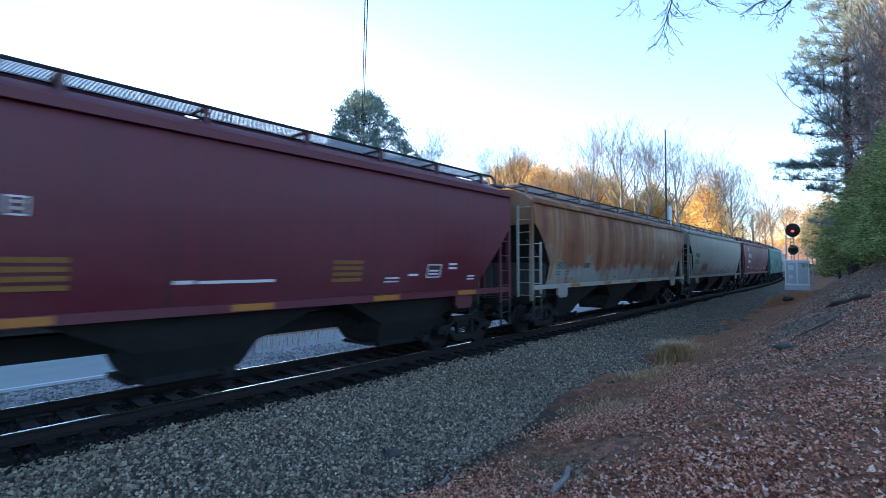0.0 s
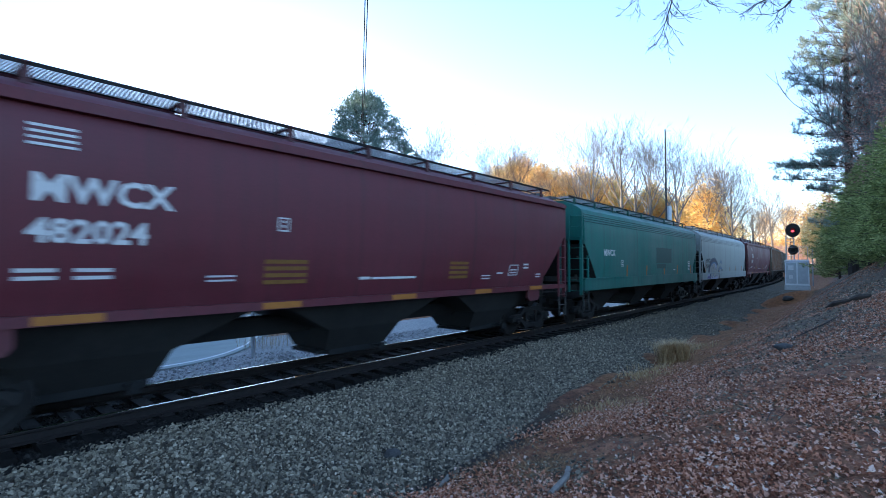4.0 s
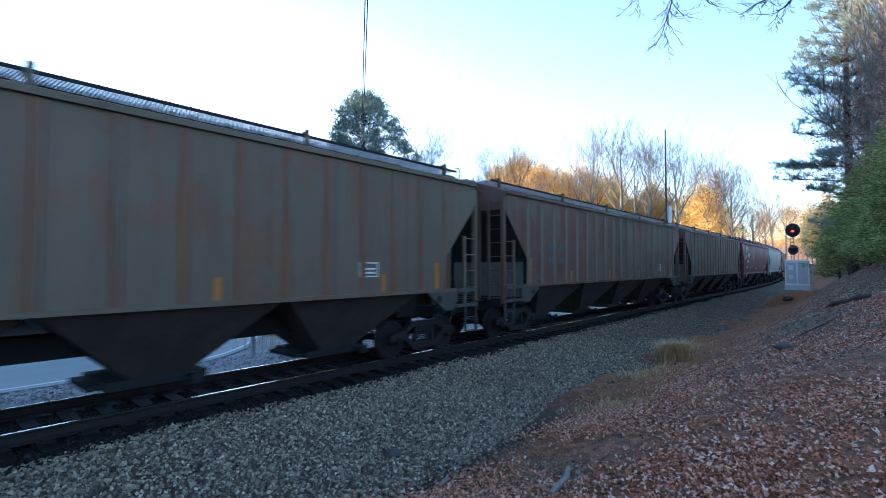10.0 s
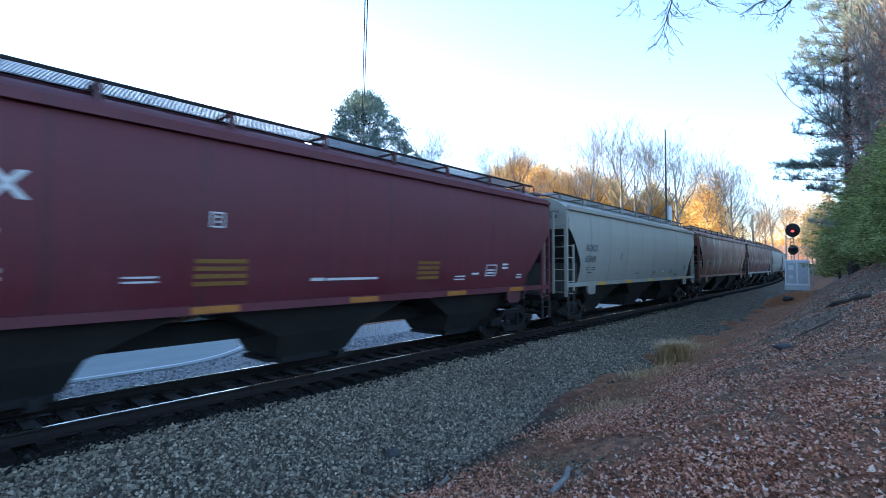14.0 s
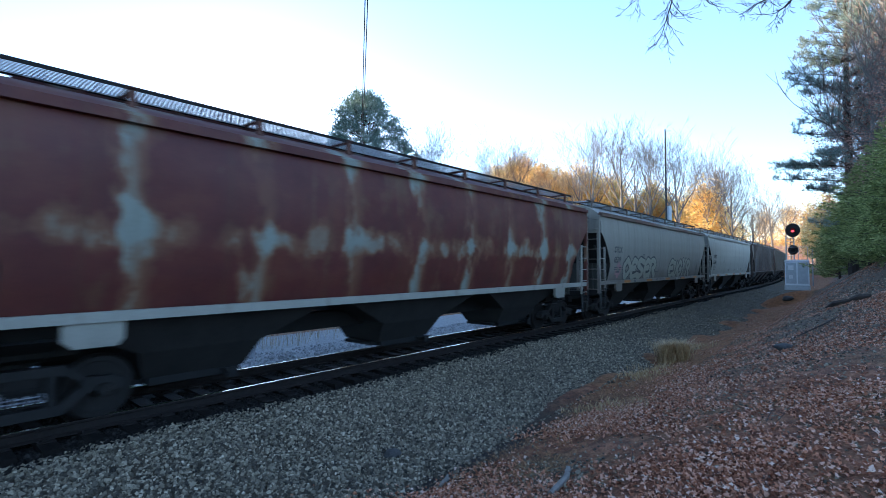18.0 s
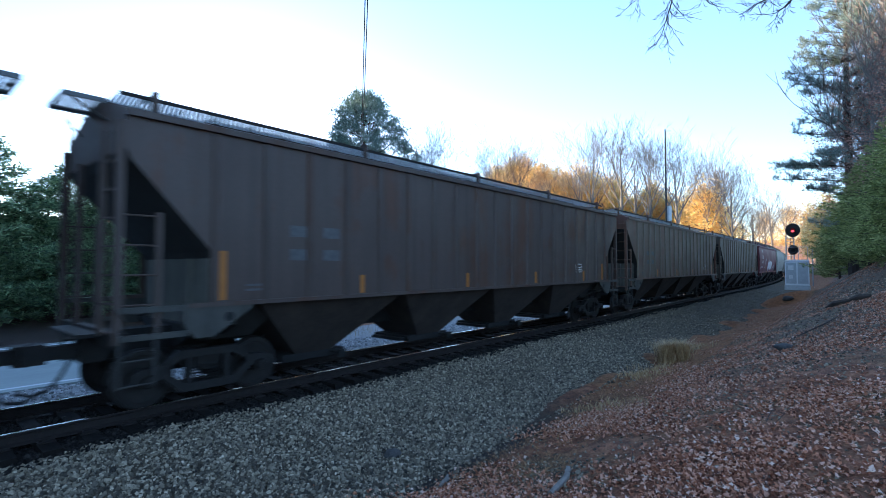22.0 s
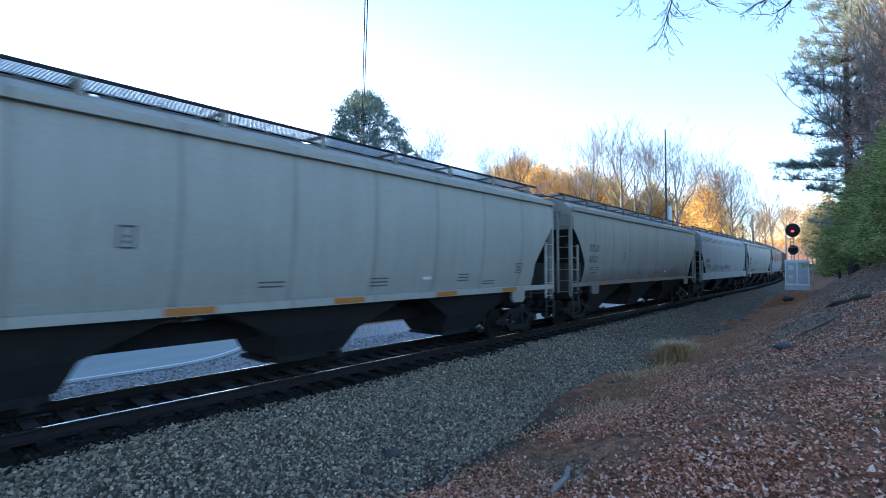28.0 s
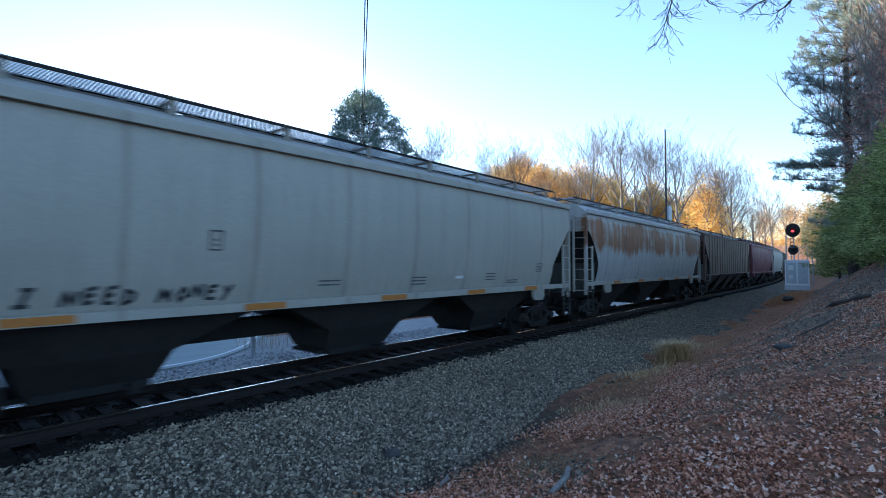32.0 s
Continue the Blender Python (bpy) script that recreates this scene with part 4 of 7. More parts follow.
def hopper_car(style, paint, label, marks=(), ink="ink_white", sill=None, seed=0, rusty=False, brown_rim=False):
    """A covered hopper car; its base lies on the rails at its leading end, and its length runs along x."""
    L = LENGTH[style]
    shape = shape_of(style)
    rng = random.Random(seed)
    car = thing("covered_hopper_car", label, "hopper car", (0, TRACK_Y, 0), "cars of the freight train")
    P = M[paint]
    S = M[sill] if sill else P
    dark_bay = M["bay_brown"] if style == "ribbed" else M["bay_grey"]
    part("body", shared("body/" + style, lambda: body_shell(style, L), 25), P, car)
    for flip in (0, 1):
        end = Matrix.Identity(4) if not flip else pose(L, 0, 0, 0, 0, 180)
        # end sheets take the near-black shade tone, not the car's paint
        part("slope_sheet", shared("slope_sheet/" + style, lambda: slope_sheet(style)), M["bay_grey"], car, end, "dark sloping end sheet, its shade in the colour")
        part("end_platform", shared("end_platform", lambda: Solid().box(-0.30, 0.12, -0.8, 0.8, 1.15, 1.20).box(0.0, 0.14, -1.46, 1.46, 1.04, 1.24)), M["bogie"], car, end, "grimy dark end platform")
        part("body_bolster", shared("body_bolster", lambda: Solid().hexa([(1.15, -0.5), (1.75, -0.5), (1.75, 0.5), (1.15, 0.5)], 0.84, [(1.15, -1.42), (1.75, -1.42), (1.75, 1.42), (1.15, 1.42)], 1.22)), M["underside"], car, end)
        part("coupler", shared("coupler", coupler), M["bogie"], car, end)
        part("air_hose", shared("air_hose", air_hose, 60), M["hose"], car, end, "hanging black rubber hose")
        for y in (-1.5, 1.5):
            part("corner_post", shared("corner_post/" + style, lambda: Solid().box(-0.05, 0.05, -0.055, 0.055, 1.1, 4.2)), P, car, end @ Matrix.Translation((0.0, y, 0)))
            part("stirrup", shared("stirrup", stirrup), M["grime_steel"], car, end @ Matrix.Translation((0.02, y * 1.035, 0)))
        for y in (-0.62, 0.62):
            part("end_post", shared("end_post/" + style, lambda: Solid().box(-0.04, 0.04, -0.05, 0.05, 1.2, TOP_OF_SLOPE[style] + 0.12)), P, car, end @ Matrix.Translation((0.02, y, 0)))
        for y in (-1, 1):
            part("ladder", shared("ladder/" + style, lambda: ladder(0.5, 1.15, 2.95, 5)), S, car, end @ Matrix.Translation((0.0, y * 1.54, 0)), "steel side ladder")
        part("end_ladder", shared("end_ladder", lambda: ladder(0.46, 1.2, 4.1, 8)), S, car, end @ pose(-0.06, -1.5, 0, 0, 0, 90))
        foot = end_cut(style, 1.6)
        part("bulkhead", shared("bulkhead/" + style, lambda: Solid().box(foot - 0.06, foot, -1.36, 1.36, 1.15, 2.3).box(foot - 0.14, foot - 0.06, -0.8, -0.7, 1.2, 2.3).box(foot - 0.14, foot - 0.06, 0.7, 0.8, 1.2, 2.3)), M["bulkhead"] if style == "ribbed" else M["bulkhead_dark"], car, end, "grimy grey end bulkhead")
        for y in (-1, 1) if style != "ribbed" else ():
            part("slope_brace", shared("slope_brace/" + style, lambda: Solid().tube([(0.05, 0, TOP_OF_SLOPE[style] - 0.5), (foot - 0.05, 0, 2.2)], 0.035, 6)), M["grime_steel"], car, end @ Matrix.Translation((0, y * 1.3, 0)))
        cross = part("crossover_platform", shared("crossover", crossover_frame), M["shade_grating"], car, end @ Matrix.Translation((-0.19, 0, 4.72 if style == "ribbed" else 4.79)), "galvanised end walkway")
        for k in range(8):
            part("slat", shared("crossover_slat", lambda: Solid().box(-0.022, 0.022, -0.47, 0.47, 0.0, 0.01)), M["shade_grating"], cross, (-0.22 + 0.063 * k, 0, 0))
        for y in (-1, 1):
            part("walkway_brace", shared("walkway_brace/%d" % y, lambda: Solid().tube([(-0.42, y * 0.45, 4.72), (0.03, y * 0.7, 4.36)], 0.016, 6)), M["grime_steel"], car, end)
        part("handrail", shared("handrail", handrail, 60), S, car, end @ Matrix.Translation((0.05, 0.97, 4.84)))
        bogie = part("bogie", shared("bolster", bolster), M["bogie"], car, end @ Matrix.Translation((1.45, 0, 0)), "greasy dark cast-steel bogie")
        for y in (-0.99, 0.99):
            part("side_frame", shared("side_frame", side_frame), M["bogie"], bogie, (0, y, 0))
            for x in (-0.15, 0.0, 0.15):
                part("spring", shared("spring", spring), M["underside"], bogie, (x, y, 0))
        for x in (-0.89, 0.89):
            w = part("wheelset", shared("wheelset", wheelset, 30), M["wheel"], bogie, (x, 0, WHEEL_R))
            WHEELS.append((w, x, flip))
    part("brake_wheel", shared("brake_wheel", brake_wheel), M["bogie"], car, pose(L + 0.1, 0.6, 2.5, 0, 0, 180))
    part("centre_sill", shared("centre_sill/" + style, lambda: Solid().box(0.0, L, -0.2, 0.2, 0.80, 1.16)), M["underside"], car)
    for y in (-1, 1):
        if style == "flat":
            part("side_sill", shared("side_sill/flat", lambda: Solid().box(0.0, L, -0.04, 0.04, 1.26, 1.70).box(0, L, -0.06, 0.06, 1.66, 1.72)), S, car, (0, y * 1.585, 0))
            for z in (3.86, 3.95, 4.04, 4.13):
                part("top_chord", shared("top_chord/flat", lambda: Solid().tube([(0.1, 0, 0), (L - 0.1, 0, 0)], 0.021, 8)), P, car, (0, y * (side_y("flat", z) + 0.004), z))
        elif style == "ribbed":
            part("side_sill", shared("side_sill/ribbed", lambda: Solid().box(0.9, L - 0.9, -0.05, 0.05, 1.55, 1.62)), P, car, (0, y * 1.57, 0))
            for flip in (0, 1):
                side = Matrix.Translation((0, y * 1.57, 0)) if not flip else pose(L, y * 1.57, 0, 0, 0, 180)
                plate = part("side_plate", shared("side_plate", lambda: Solid().plate_xz([(0.84, 1.62), (0.84, 1.30), (1.0, 1.09), (1.28, 1.09), (1.9, 1.5), (1.95, 1.62)], -0.03, 0.03)), M["bulkhead_dark"], car, side, "grimy grey sill plate with a black disc for its hole")
                # solid black disc painted as the dark of a jacking hole
                part("jack_hole", shared("jack_hole", lambda: Solid().lathe_y([(0.0, -0.036), (0.075, -0.036), (0.085, 0.036), (0.0, 0.036)], 14, 1.52, 1.38)), M["underside"], plate)
                part("end_sill_bar", shared("end_sill_bar", lambda: Solid().box(0.0, 0.85, -0.04, 0.04, 1.52, 1.60).box(0.0, 0.9, -0.04, 0.04, 1.14, 1.22)), M["bulkhead_dark"], car, side)
            for k in range(19):
                part("rib", shared("rib", lambda: Solid().hexa([(-0.075, 0), (0.075, 0), (0.05, -0.05), (-0.05, -0.05)], 1.62, [(-0.075, 0), (0.075, 0), (0.05, -0.05), (-0.05, -0.05)], 4.24)),
                     M["rib_rust"] if rusty else P if paint == "ribbed_soot" else M["rib_pale"], car, pose(1.29 + (L - 2.58) * k / 18, y * 1.558, 0, 0, 0, 0 if y < 0 else 180))
            part("top_chord", shared("top_chord/ribbed", lambda: Solid().box(0.05, L - 0.05, -0.06, 0.05, 4.27, 4.36)), P, car, (0, y * 1.57, 0))
        else:
            part("side_sill", shared("side_sill/" + style, lambda: Solid().box(0.0, L, -0.05, 0.05, 1.43, 1.57)), S, car, (0, y * 1.50, 0))
            for x in (1.75, L - 2.45):
                part("jacking_pad", shared("jacking_pad", lambda: Solid().plate_xz([(0, 1.45), (0, 1.2), (0.12, 1.1), (0.62, 1.1), (0.7, 1.2), (0.7, 1.45)], -0.04, 0.04)), S, car, (x, y * 1.47, 0))
            part("top_chord", shared("top_chord/" + style, lambda: Solid().box(0.03, L - 0.03, -0.085, 0.085, 4.17, 4.27).box(0.05, L - 0.05, -0.02, 0.035, 4.27, 4.33)), M["ribbed_brown"] if brown_rim else P, car, (0, y * 1.545, 0))
        board = part("running_board", shared("running_board/" + style, lambda: running_board(L)), M["grating"], car, (0, y * 0.66, 4.74 if style == "ribbed" else 4.84), "galvanised roof walkway")
        part("edge_angle", shared("edge_angle/" + style, lambda: edge_angles(L)), M["underside"], board, None, "dark steel edge angles")
        for k in range(0, 9, 2 if style == "ribbed" else 1):
            part("bracket", shared("bracket", bracket), P, car, pose(0.6 + (L - 1.2) * k / 8, y * 0.97, 4.45, 0, 0, 0 if y < 0 else 180))
    spots = [L / 2 - 5.25, L / 2 - 1.75, L / 2 + 1.75, L / 2 + 5.25] if style == "ribbed" else [L / 2 - 4.95, L / 2, L / 2 + 4.95]
    for x in spots:
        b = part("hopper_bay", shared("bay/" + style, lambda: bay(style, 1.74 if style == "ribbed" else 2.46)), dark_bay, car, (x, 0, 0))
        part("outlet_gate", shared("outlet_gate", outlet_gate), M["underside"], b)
    for x in (L / 2 - 5.6, L / 2 - 1.9, L / 2 + 1.9, L / 2 + 5.6):
        part("hatch_cover", shared("hatch", hatch), P, car, (x, 0, 0))
    for name, me, mat, at, lab in marks:
        for one in me if isinstance(me, list) else [me]:
            part(name, one, M[mat], car, at, lab)
    CARS.append(car)
    return car


WHEELS = []


def text(words, height, style, x, z, ink):
    return ("lettering", letters(words, height), ink, on_side(style, x, z), "")


def lines(count, width, style, x, z, ink, height=0.05, pitch=0.1):
    """Illegible stencilled lines, each a plain bar."""
    return ("stencil_line", [shared("stencil_line/%.3f/%.3f/%.3f" % (width, height, k * pitch), lambda: bars(1, width, height, pitch, k)) for k in range(count)], ink, on_side(style, x, z), "")


def frame_mark(style, x, z, ink, w=0.42, h=0.26):
    s = Solid()
    for x0, y0, a, c in ((0, 0, w, 0.025), (0, h, w, 0.025), (0, 0, 0.025, h), (w - 0.025, 0, 0.025, h + 0.025), (0.08, 0.07, w - 0.16, 0.04), (0.08, 0.15, w - 0.16, 0.04)):
        s.hexa([(x0, y0), (x0 + a, y0), (x0 + a, y0 + c), (x0, y0 + c)], 0, [(x0, y0), (x0 + a, y0), (x0 + a, y0 + c), (x0, y0 + c)], 0.002)
    return ("stencil_frame", s, ink, on_side(style, x, z), "")


def strip(style, x, z, w, h, ink="yellow", y=None):
    m = on_side(style, x, z) if y is None else pose(x, -y, z, 90, 0, 0)
    return ("reflector_strip", bars(1, w, h, 1), ink, m, "yellow reflective strip")


def end_text(words, height, y, z, ink):
    """Lettering on the leading end sheet, read from ahead of the car."""
    m = Matrix(((0, 0, -1, 0.045), (-1, 0, 0, y), (0, 1, 0, z), (0, 0, 0, 1)))
    return ("lettering", letters(words, height), ink, m, "")


def end_lines(count, width, y, z, ink):
    m = Matrix(((0, 0, -1, 0.045), (-1, 0, 0, y), (0, 1, 0, z), (0, 0, 0, 1)))
    return ("stencil_line", [shared("stencil_line/%.3f/0.030/%.3f" % (width, k * 0.07), lambda: bars(1, width, 0.03, 0.07, k)) for k in range(count)], ink, m, "")


def sill_strips(style, ink="amber"):
    L = LENGTH[style]
    return [strip(style, x, 1.445, 0.75, 0.11, ink, 1.556) for x in (2.6, 5.6, 8.6, 11.6, 14.4) if x < L - 1.5]


def spray(words_rng, style, x, z, fills, outline="spray_dark"):
    """Bubble shapes: a dark outline with a lighter fill on it, one piece a letter."""
    out = []
    for (dx, w, hgt, ink, lobes) in fills:
        o = blob(words_rng, w, hgt, lobes=lobes)
        out.append(("graffiti", flat(o, 0.0, grow=0.085), outline, on_side(style, x + dx, z), "dark spray-painted outline"))
        out.append(("graffiti", flat(o, 0.004), ink, on_side(style, x + dx, z), "spray-painted bubble letter fill"))
        out.append(("graffiti", strokes(scribble(words_rng, w * 0.6, hgt * 0.5, 2), 0.035, 0.008), outline, on_side(style, x + dx - w * 0.3, z - hgt * 0.25), ""))
    return out


def draped(style, solid, x, z):
    """Flat paint, drawn with y up, laid on the near side of a car, sill and side sheet."""
    sill_top, sill_y = (1.722, 1.645) if style == "flat" else (1.572, 1.55)
    vs, fs, made = [], [], {}
    for f in solid.f:
        on_sill = all(z + solid.v[i][1] <= sill_top for i in f)
        ring = []
        for i in f:
            if (i, on_sill) not in made:
                a, b, c = solid.v[i]
                up = z + b if on_sill else max(z + b, sill_top + 0.002)
                made[(i, on_sill)] = len(vs)
                vs.append((x + a, -(sill_y if on_sill else side_y(style, up)) - 0.006 - c, up))
            ring.append(made[(i, on_sill)])
        fs.append(tuple(ring))
    solid.v, solid.f = vs, fs
    return solid


def brush(line, width, z=0.0, fine=6):
    """A fat painted stroke with round ends, its thickness a little uneven."""
    pts = curve_through(line, fine)
    rows = []
    last = len(pts) - 1
    for k, (x, y) in enumerate(pts):
        (xa, ya), (xb, yb) = pts[max(k - 1, 0)], pts[min(k + 1, last)]
        d = math.hypot(xb - xa, yb - ya) or 1.0
        along, r = ((xb - xa) / d, (yb - ya) / d), width / 2 * (1 + 0.08 * math.sin(0.9 * k + width * 9))
        caps = [(-math.sin(a), math.cos(a)) for a in (1.5, 1.1, 0.7, 0.35)] if k == 0 else []
        tail = [(math.sin(a), math.cos(a)) for a in (0.35, 0.7, 1.1, 1.5)] if k == last else []
        for ahead, wide in caps + [(0.0, 1.0)] + tail:
            rows.append([(x + along[0] * ahead * r - along[1] * q * wide * r, y + along[1] * ahead * r + along[0] * q * wide * r) for q in (-1, -0.5, 0, 0.5, 1)])
    vs = [(x, y, z + 0.00006 * k) for k, row in enumerate(rows) for x, y in row]
    return Solid().add(vs, [(5 * i + j, 5 * i + j + 1, 5 * i + j + 6, 5 * i + j + 5) for i in range(len(rows) - 1) for j in range(4)])


GLYPH = {"E": (((0.92, 0.86), (0.45, 0.95), (0.12, 0.52), (0.42, 0.06), (0.98, 0.14)), ((0.2, 0.5), (0.72, 0.55))),
         "O": (((0.5, 0.95), (0.1, 0.55), (0.45, 0.06), (0.9, 0.5), (0.55, 0.95)),),
         "G": (((0.92, 0.80), (0.5, 0.97), (0.08, 0.5), (0.45, 0.04), (0.92, 0.22), (0.86, 0.48), (0.58, 0.46)),),
         "R": (((0.12, 0.04), (0.15, 0.90), (0.62, 0.96), (0.86, 0.70), (0.45, 0.48)), ((0.45, 0.48), (0.95, 0.05))),
         "U": (((0.06, 0.98), (0.18, 0.16), (0.5, 0.08), (0.78, 0.2), (0.92, 0.98)),),
         "W": (((0.04, 0.98), (0.2, 0.12), (0.5, 0.62), (0.76, 0.12), (0.98, 0.98)),),
         "Y": (((0.08, 0.98), (0.45, 0.5)), ((0.9, 0.98), (0.45, 0.5), (0.38, 0.02))),
         "S": (((0.92, 0.84), (0.4, 0.96), (0.15, 0.70), (0.80, 0.36), (0.55, 0.05), (0.05, 0.16)),)}


def lifted(solid, by):
    """The same paint on top of another coat."""
    solid.v = [(x, y - by, z) for x, y, z in solid.v]
    return solid


def bubble(style, row, height, fill, edge, bold=0.30, rim=0.15):
    """A row of fat rounded letter shapes: edge colour under a narrower fill, with a few inner strokes."""
    out = []
    for kind, x, z, w, tilt in row:
        h = height * (1 + 0.1 * tilt)
        place = [[(px * w + tilt * 0.12 * py, py * h) for px, py in q] for q in GLYPH[kind]]
        for q in place:
            out.append(("graffiti", draped(style, brush(q, bold + rim), x, z), edge, Matrix.Identity(4), "dark spray-painted outline"))
        for q in place:
            out.append(("graffiti", draped(style, brush(q, bold, 0.004), x, z), fill, Matrix.Identity(4), "spray-painted bubble letter fill"))
    return out


def hand_written(style, words, x, z, height, pitch, ink, seed):
    """Shaky capitals in single thin strokes."""
    forms = {"I": (((0.1, 1), (0.9, 1)), ((0.5, 1), (0.5, 0)), ((0.0, 0), (1, 0.04))), "N": (((0.1, 0), (0.15, 1), (0.8, 0.05), (0.85, 1)),),
             "E": (((0.85, 1), (0.15, 0.95), (0.12, 0), (0.9, 0.05)), ((0.15, 0.5), (0.7, 0.55))), "D": (((0.15, 0), (0.15, 1), (0.8, 0.75), (0.75, 0.25), (0.15, 0)),),
             "M": (((0.0, 0), (0.15, 1), (0.5, 0.35), (0.8, 1), (1, 0)),), "O": (((0.5, 1), (0.1, 0.5), (0.5, 0), (0.9, 0.5), (0.5, 1)),),
             "Y": (((0.1, 1), (0.5, 0.5)), ((0.95, 1.05), (0.3, -0.1)))}
    rng, out = random.Random(seed), []
    for k, ch in enumerate(words):
        if ch == " ":
            continue
        dz = rng.uniform(-0.03, 0.03)
        for q in forms[ch]:
            line = [(px * pitch * 0.74 + py * 0.05 + rng.uniform(-0.012, 0.012), py * height + dz + rng.uniform(-0.012, 0.012)) for px, py in q]
            fine = [(line[i][0] + (line[i + 1][0] - line[i][0]) * j / 3, line[i][1] + (line[i + 1][1] - line[i][1]) * j / 3) for i in range(len(line) - 1) for j in range(3)] + [line[-1]]
            out.append(("graffiti", draped(style, ribbon(fine, 0.055), x + k * pitch, z), ink, Matrix.Identity(4), "hand-sprayed dark letter"))
    return out


def dome(rng, rx, ry, low, ragged, z):
    """A ragged half-round patch of spray that runs down past its middle line."""
    rings, n = 7, 40
    edge = [(rx * math.cos(math.pi * k / n) * (1 + rng.uniform(-ragged, ragged)), ry * math.sin(math.pi * k / n) * (1 + rng.uniform(-ragged, ragged))) for k in range(n + 1)]
    rows = [[(x, low + (y - low) * r / rings, z) for x, y in edge] for r in range(rings + 1)]
    m = n + 1
    return Solid().add([p for row in rows for p in row], [(i * m + j, i * m + j + 1, (i + 1) * m + j + 1, (i + 1) * m + j) for i in range(rings) for j in range(n)])


def marks_maroon(mark, number):
    s = "maroon"
    return [text(mark, 0.35, s, 2.53, 2.99, "ink_white"), text(number, 0.31, s, 2.52, 2.48, "ink_white"), lines(4, 0.5, s, 2.50, 3.90, "ink_white", 0.035, 0.08),
            lines(2, 0.42, s, 2.42, 2.10, "ink_white"), lines(2, 0.42, s, 3.02, 2.10, "ink_white"), lines(2, 0.45, s, 4.7, 2.0, "ink_white", 0.03, 0.07), frame_mark(s, 5.85, 2.78, "ink_white", 0.22, 0.22),
            lines(4, 0.85, s, 5.65, 2.22, "ink_yellow", 0.07, 0.12), lines(4, 0.75, s, 10.6, 2.22, "ink_yellow", 0.07, 0.12), lines(1, 1.3, s, 8.1, 1.9, "ink_white", 0.05),
            lines(1, 0.3, s, 7.75, 1.9, "ink_white", 0.06), lines(2, 0.4, s, 12.0, 1.9, "ink_white", 0.03, 0.08), lines(1, 0.3, s, 12.7, 1.95, "ink_white", 0.05), frame_mark(s, 13.3, 1.9, "ink_white", 0.5, 0.3),
            lines(2, 0.3, s, 14.1, 2.2, "ink_white", 0.05), lines(2, 0.3, s, 14.9, 1.9, "ink_white", 0.04, 0.08), lines(2, 0.35, s, 1.55, 1.95, "ink_white", 0.04, 0.08), end_text(mark, 0.13, -0.95, 4.02, "ink_white"), end_text(number, 0.13, -0.95, 3.82, "ink_white"), end_lines(5, 0.45, 0.35, 3.8, "ink_white")] + sill_strips(s)


def marks_grey(mark, number, ink="ink_black"):
    s = "round"
    return [text(mark, 0.265, s, 1.47, 2.74, ink), text(number, 0.265, s, 1.47, 2.32, ink), lines(2, 0.34, s, 1.6, 2.1, ink, 0.035, 0.08), lines(2, 0.34, s, 2.1, 2.1, ink, 0.035, 0.08),
            lines(1, 0.4, s, 1.8, 1.9, ink), frame_mark(s, 5.0, 2.42, ink, 0.22, 0.3), lines(2, 0.5, s, 7.1, 1.88, ink, 0.03, 0.08), lines(3, 0.5, s, 9.6, 1.9, ink, 0.03, 0.08),
            lines(1, 0.3, s, 11.2, 1.86, "ink_white", 0.07), lines(3, 0.45, s, 12.5, 1.95, ink, 0.03, 0.08), frame_mark(s, 15.2, 1.98, ink, 0.34, 0.26), end_text(mark, 0.11, -0.75, 4.06, ink), end_text(number, 0.11, -0.75, 3.9, ink), lines(2, 0.6, s, 13.6, 1.75, ink, 0.03, 0.07)] + sill_strips(s, "amber")


def marks_flat(mark, number, ink="ink_black"):
    s = "flat"
    return [text(mark, 0.27, s, 1.35, 2.42, ink), text(number, 0.27, s, 1.35, 2.03, ink), frame_mark(s, 4.0, 2.2, ink, 0.24, 0.3)] + \
           [strip(s, 1.13, 1.76, 0.15, 0.78, "amber")] + [strip(s, x, 1.76, 0.13, 0.44, "amber") for x in (5.55, 9.4, 11.9, 14.6)] + [lines(1, 0.9, s, x, 1.47, ink, 0.03) for x in (0.3,)] + \
           [lines(2, 0.7, s, 6.0, 1.9, ink, 0.03, 0.08), lines(2, 0.7, s, 11.6, 1.9, ink, 0.03, 0.08)]


def marks_ribbed(ink="ink_black", words=()):
    s = "ribbed"
    m = [strip(s, 1.34, 1.64, 0.13, 0.78, "amber")] + [strip(s, x, 1.64, 0.11, 0.36, "amber") for x in (4.2, 7.7, 11.2, 14.7)] + [strip(s, 16.4, 1.64, 0.13, 0.62, "amber")]
    spots = [(2.6, 2.70), (3.3, 2.70), (2.6, 2.28), (3.3, 2.28)]
    marks = [text(w, 0.25, s, x, z, ink) for w, (x, z) in zip(words, spots)] if words else [lines(1, 0.38, s, x, z, ink, 0.2) for x, z in spots]
    return m + marks + [frame_mark(s, 14.1, 1.95, "ink_white", 0.5, 0.28), lines(2, 0.3, s, 1.8, 1.85, ink, 0.035, 0.08)]


PATCH = (8.58, 11.2)


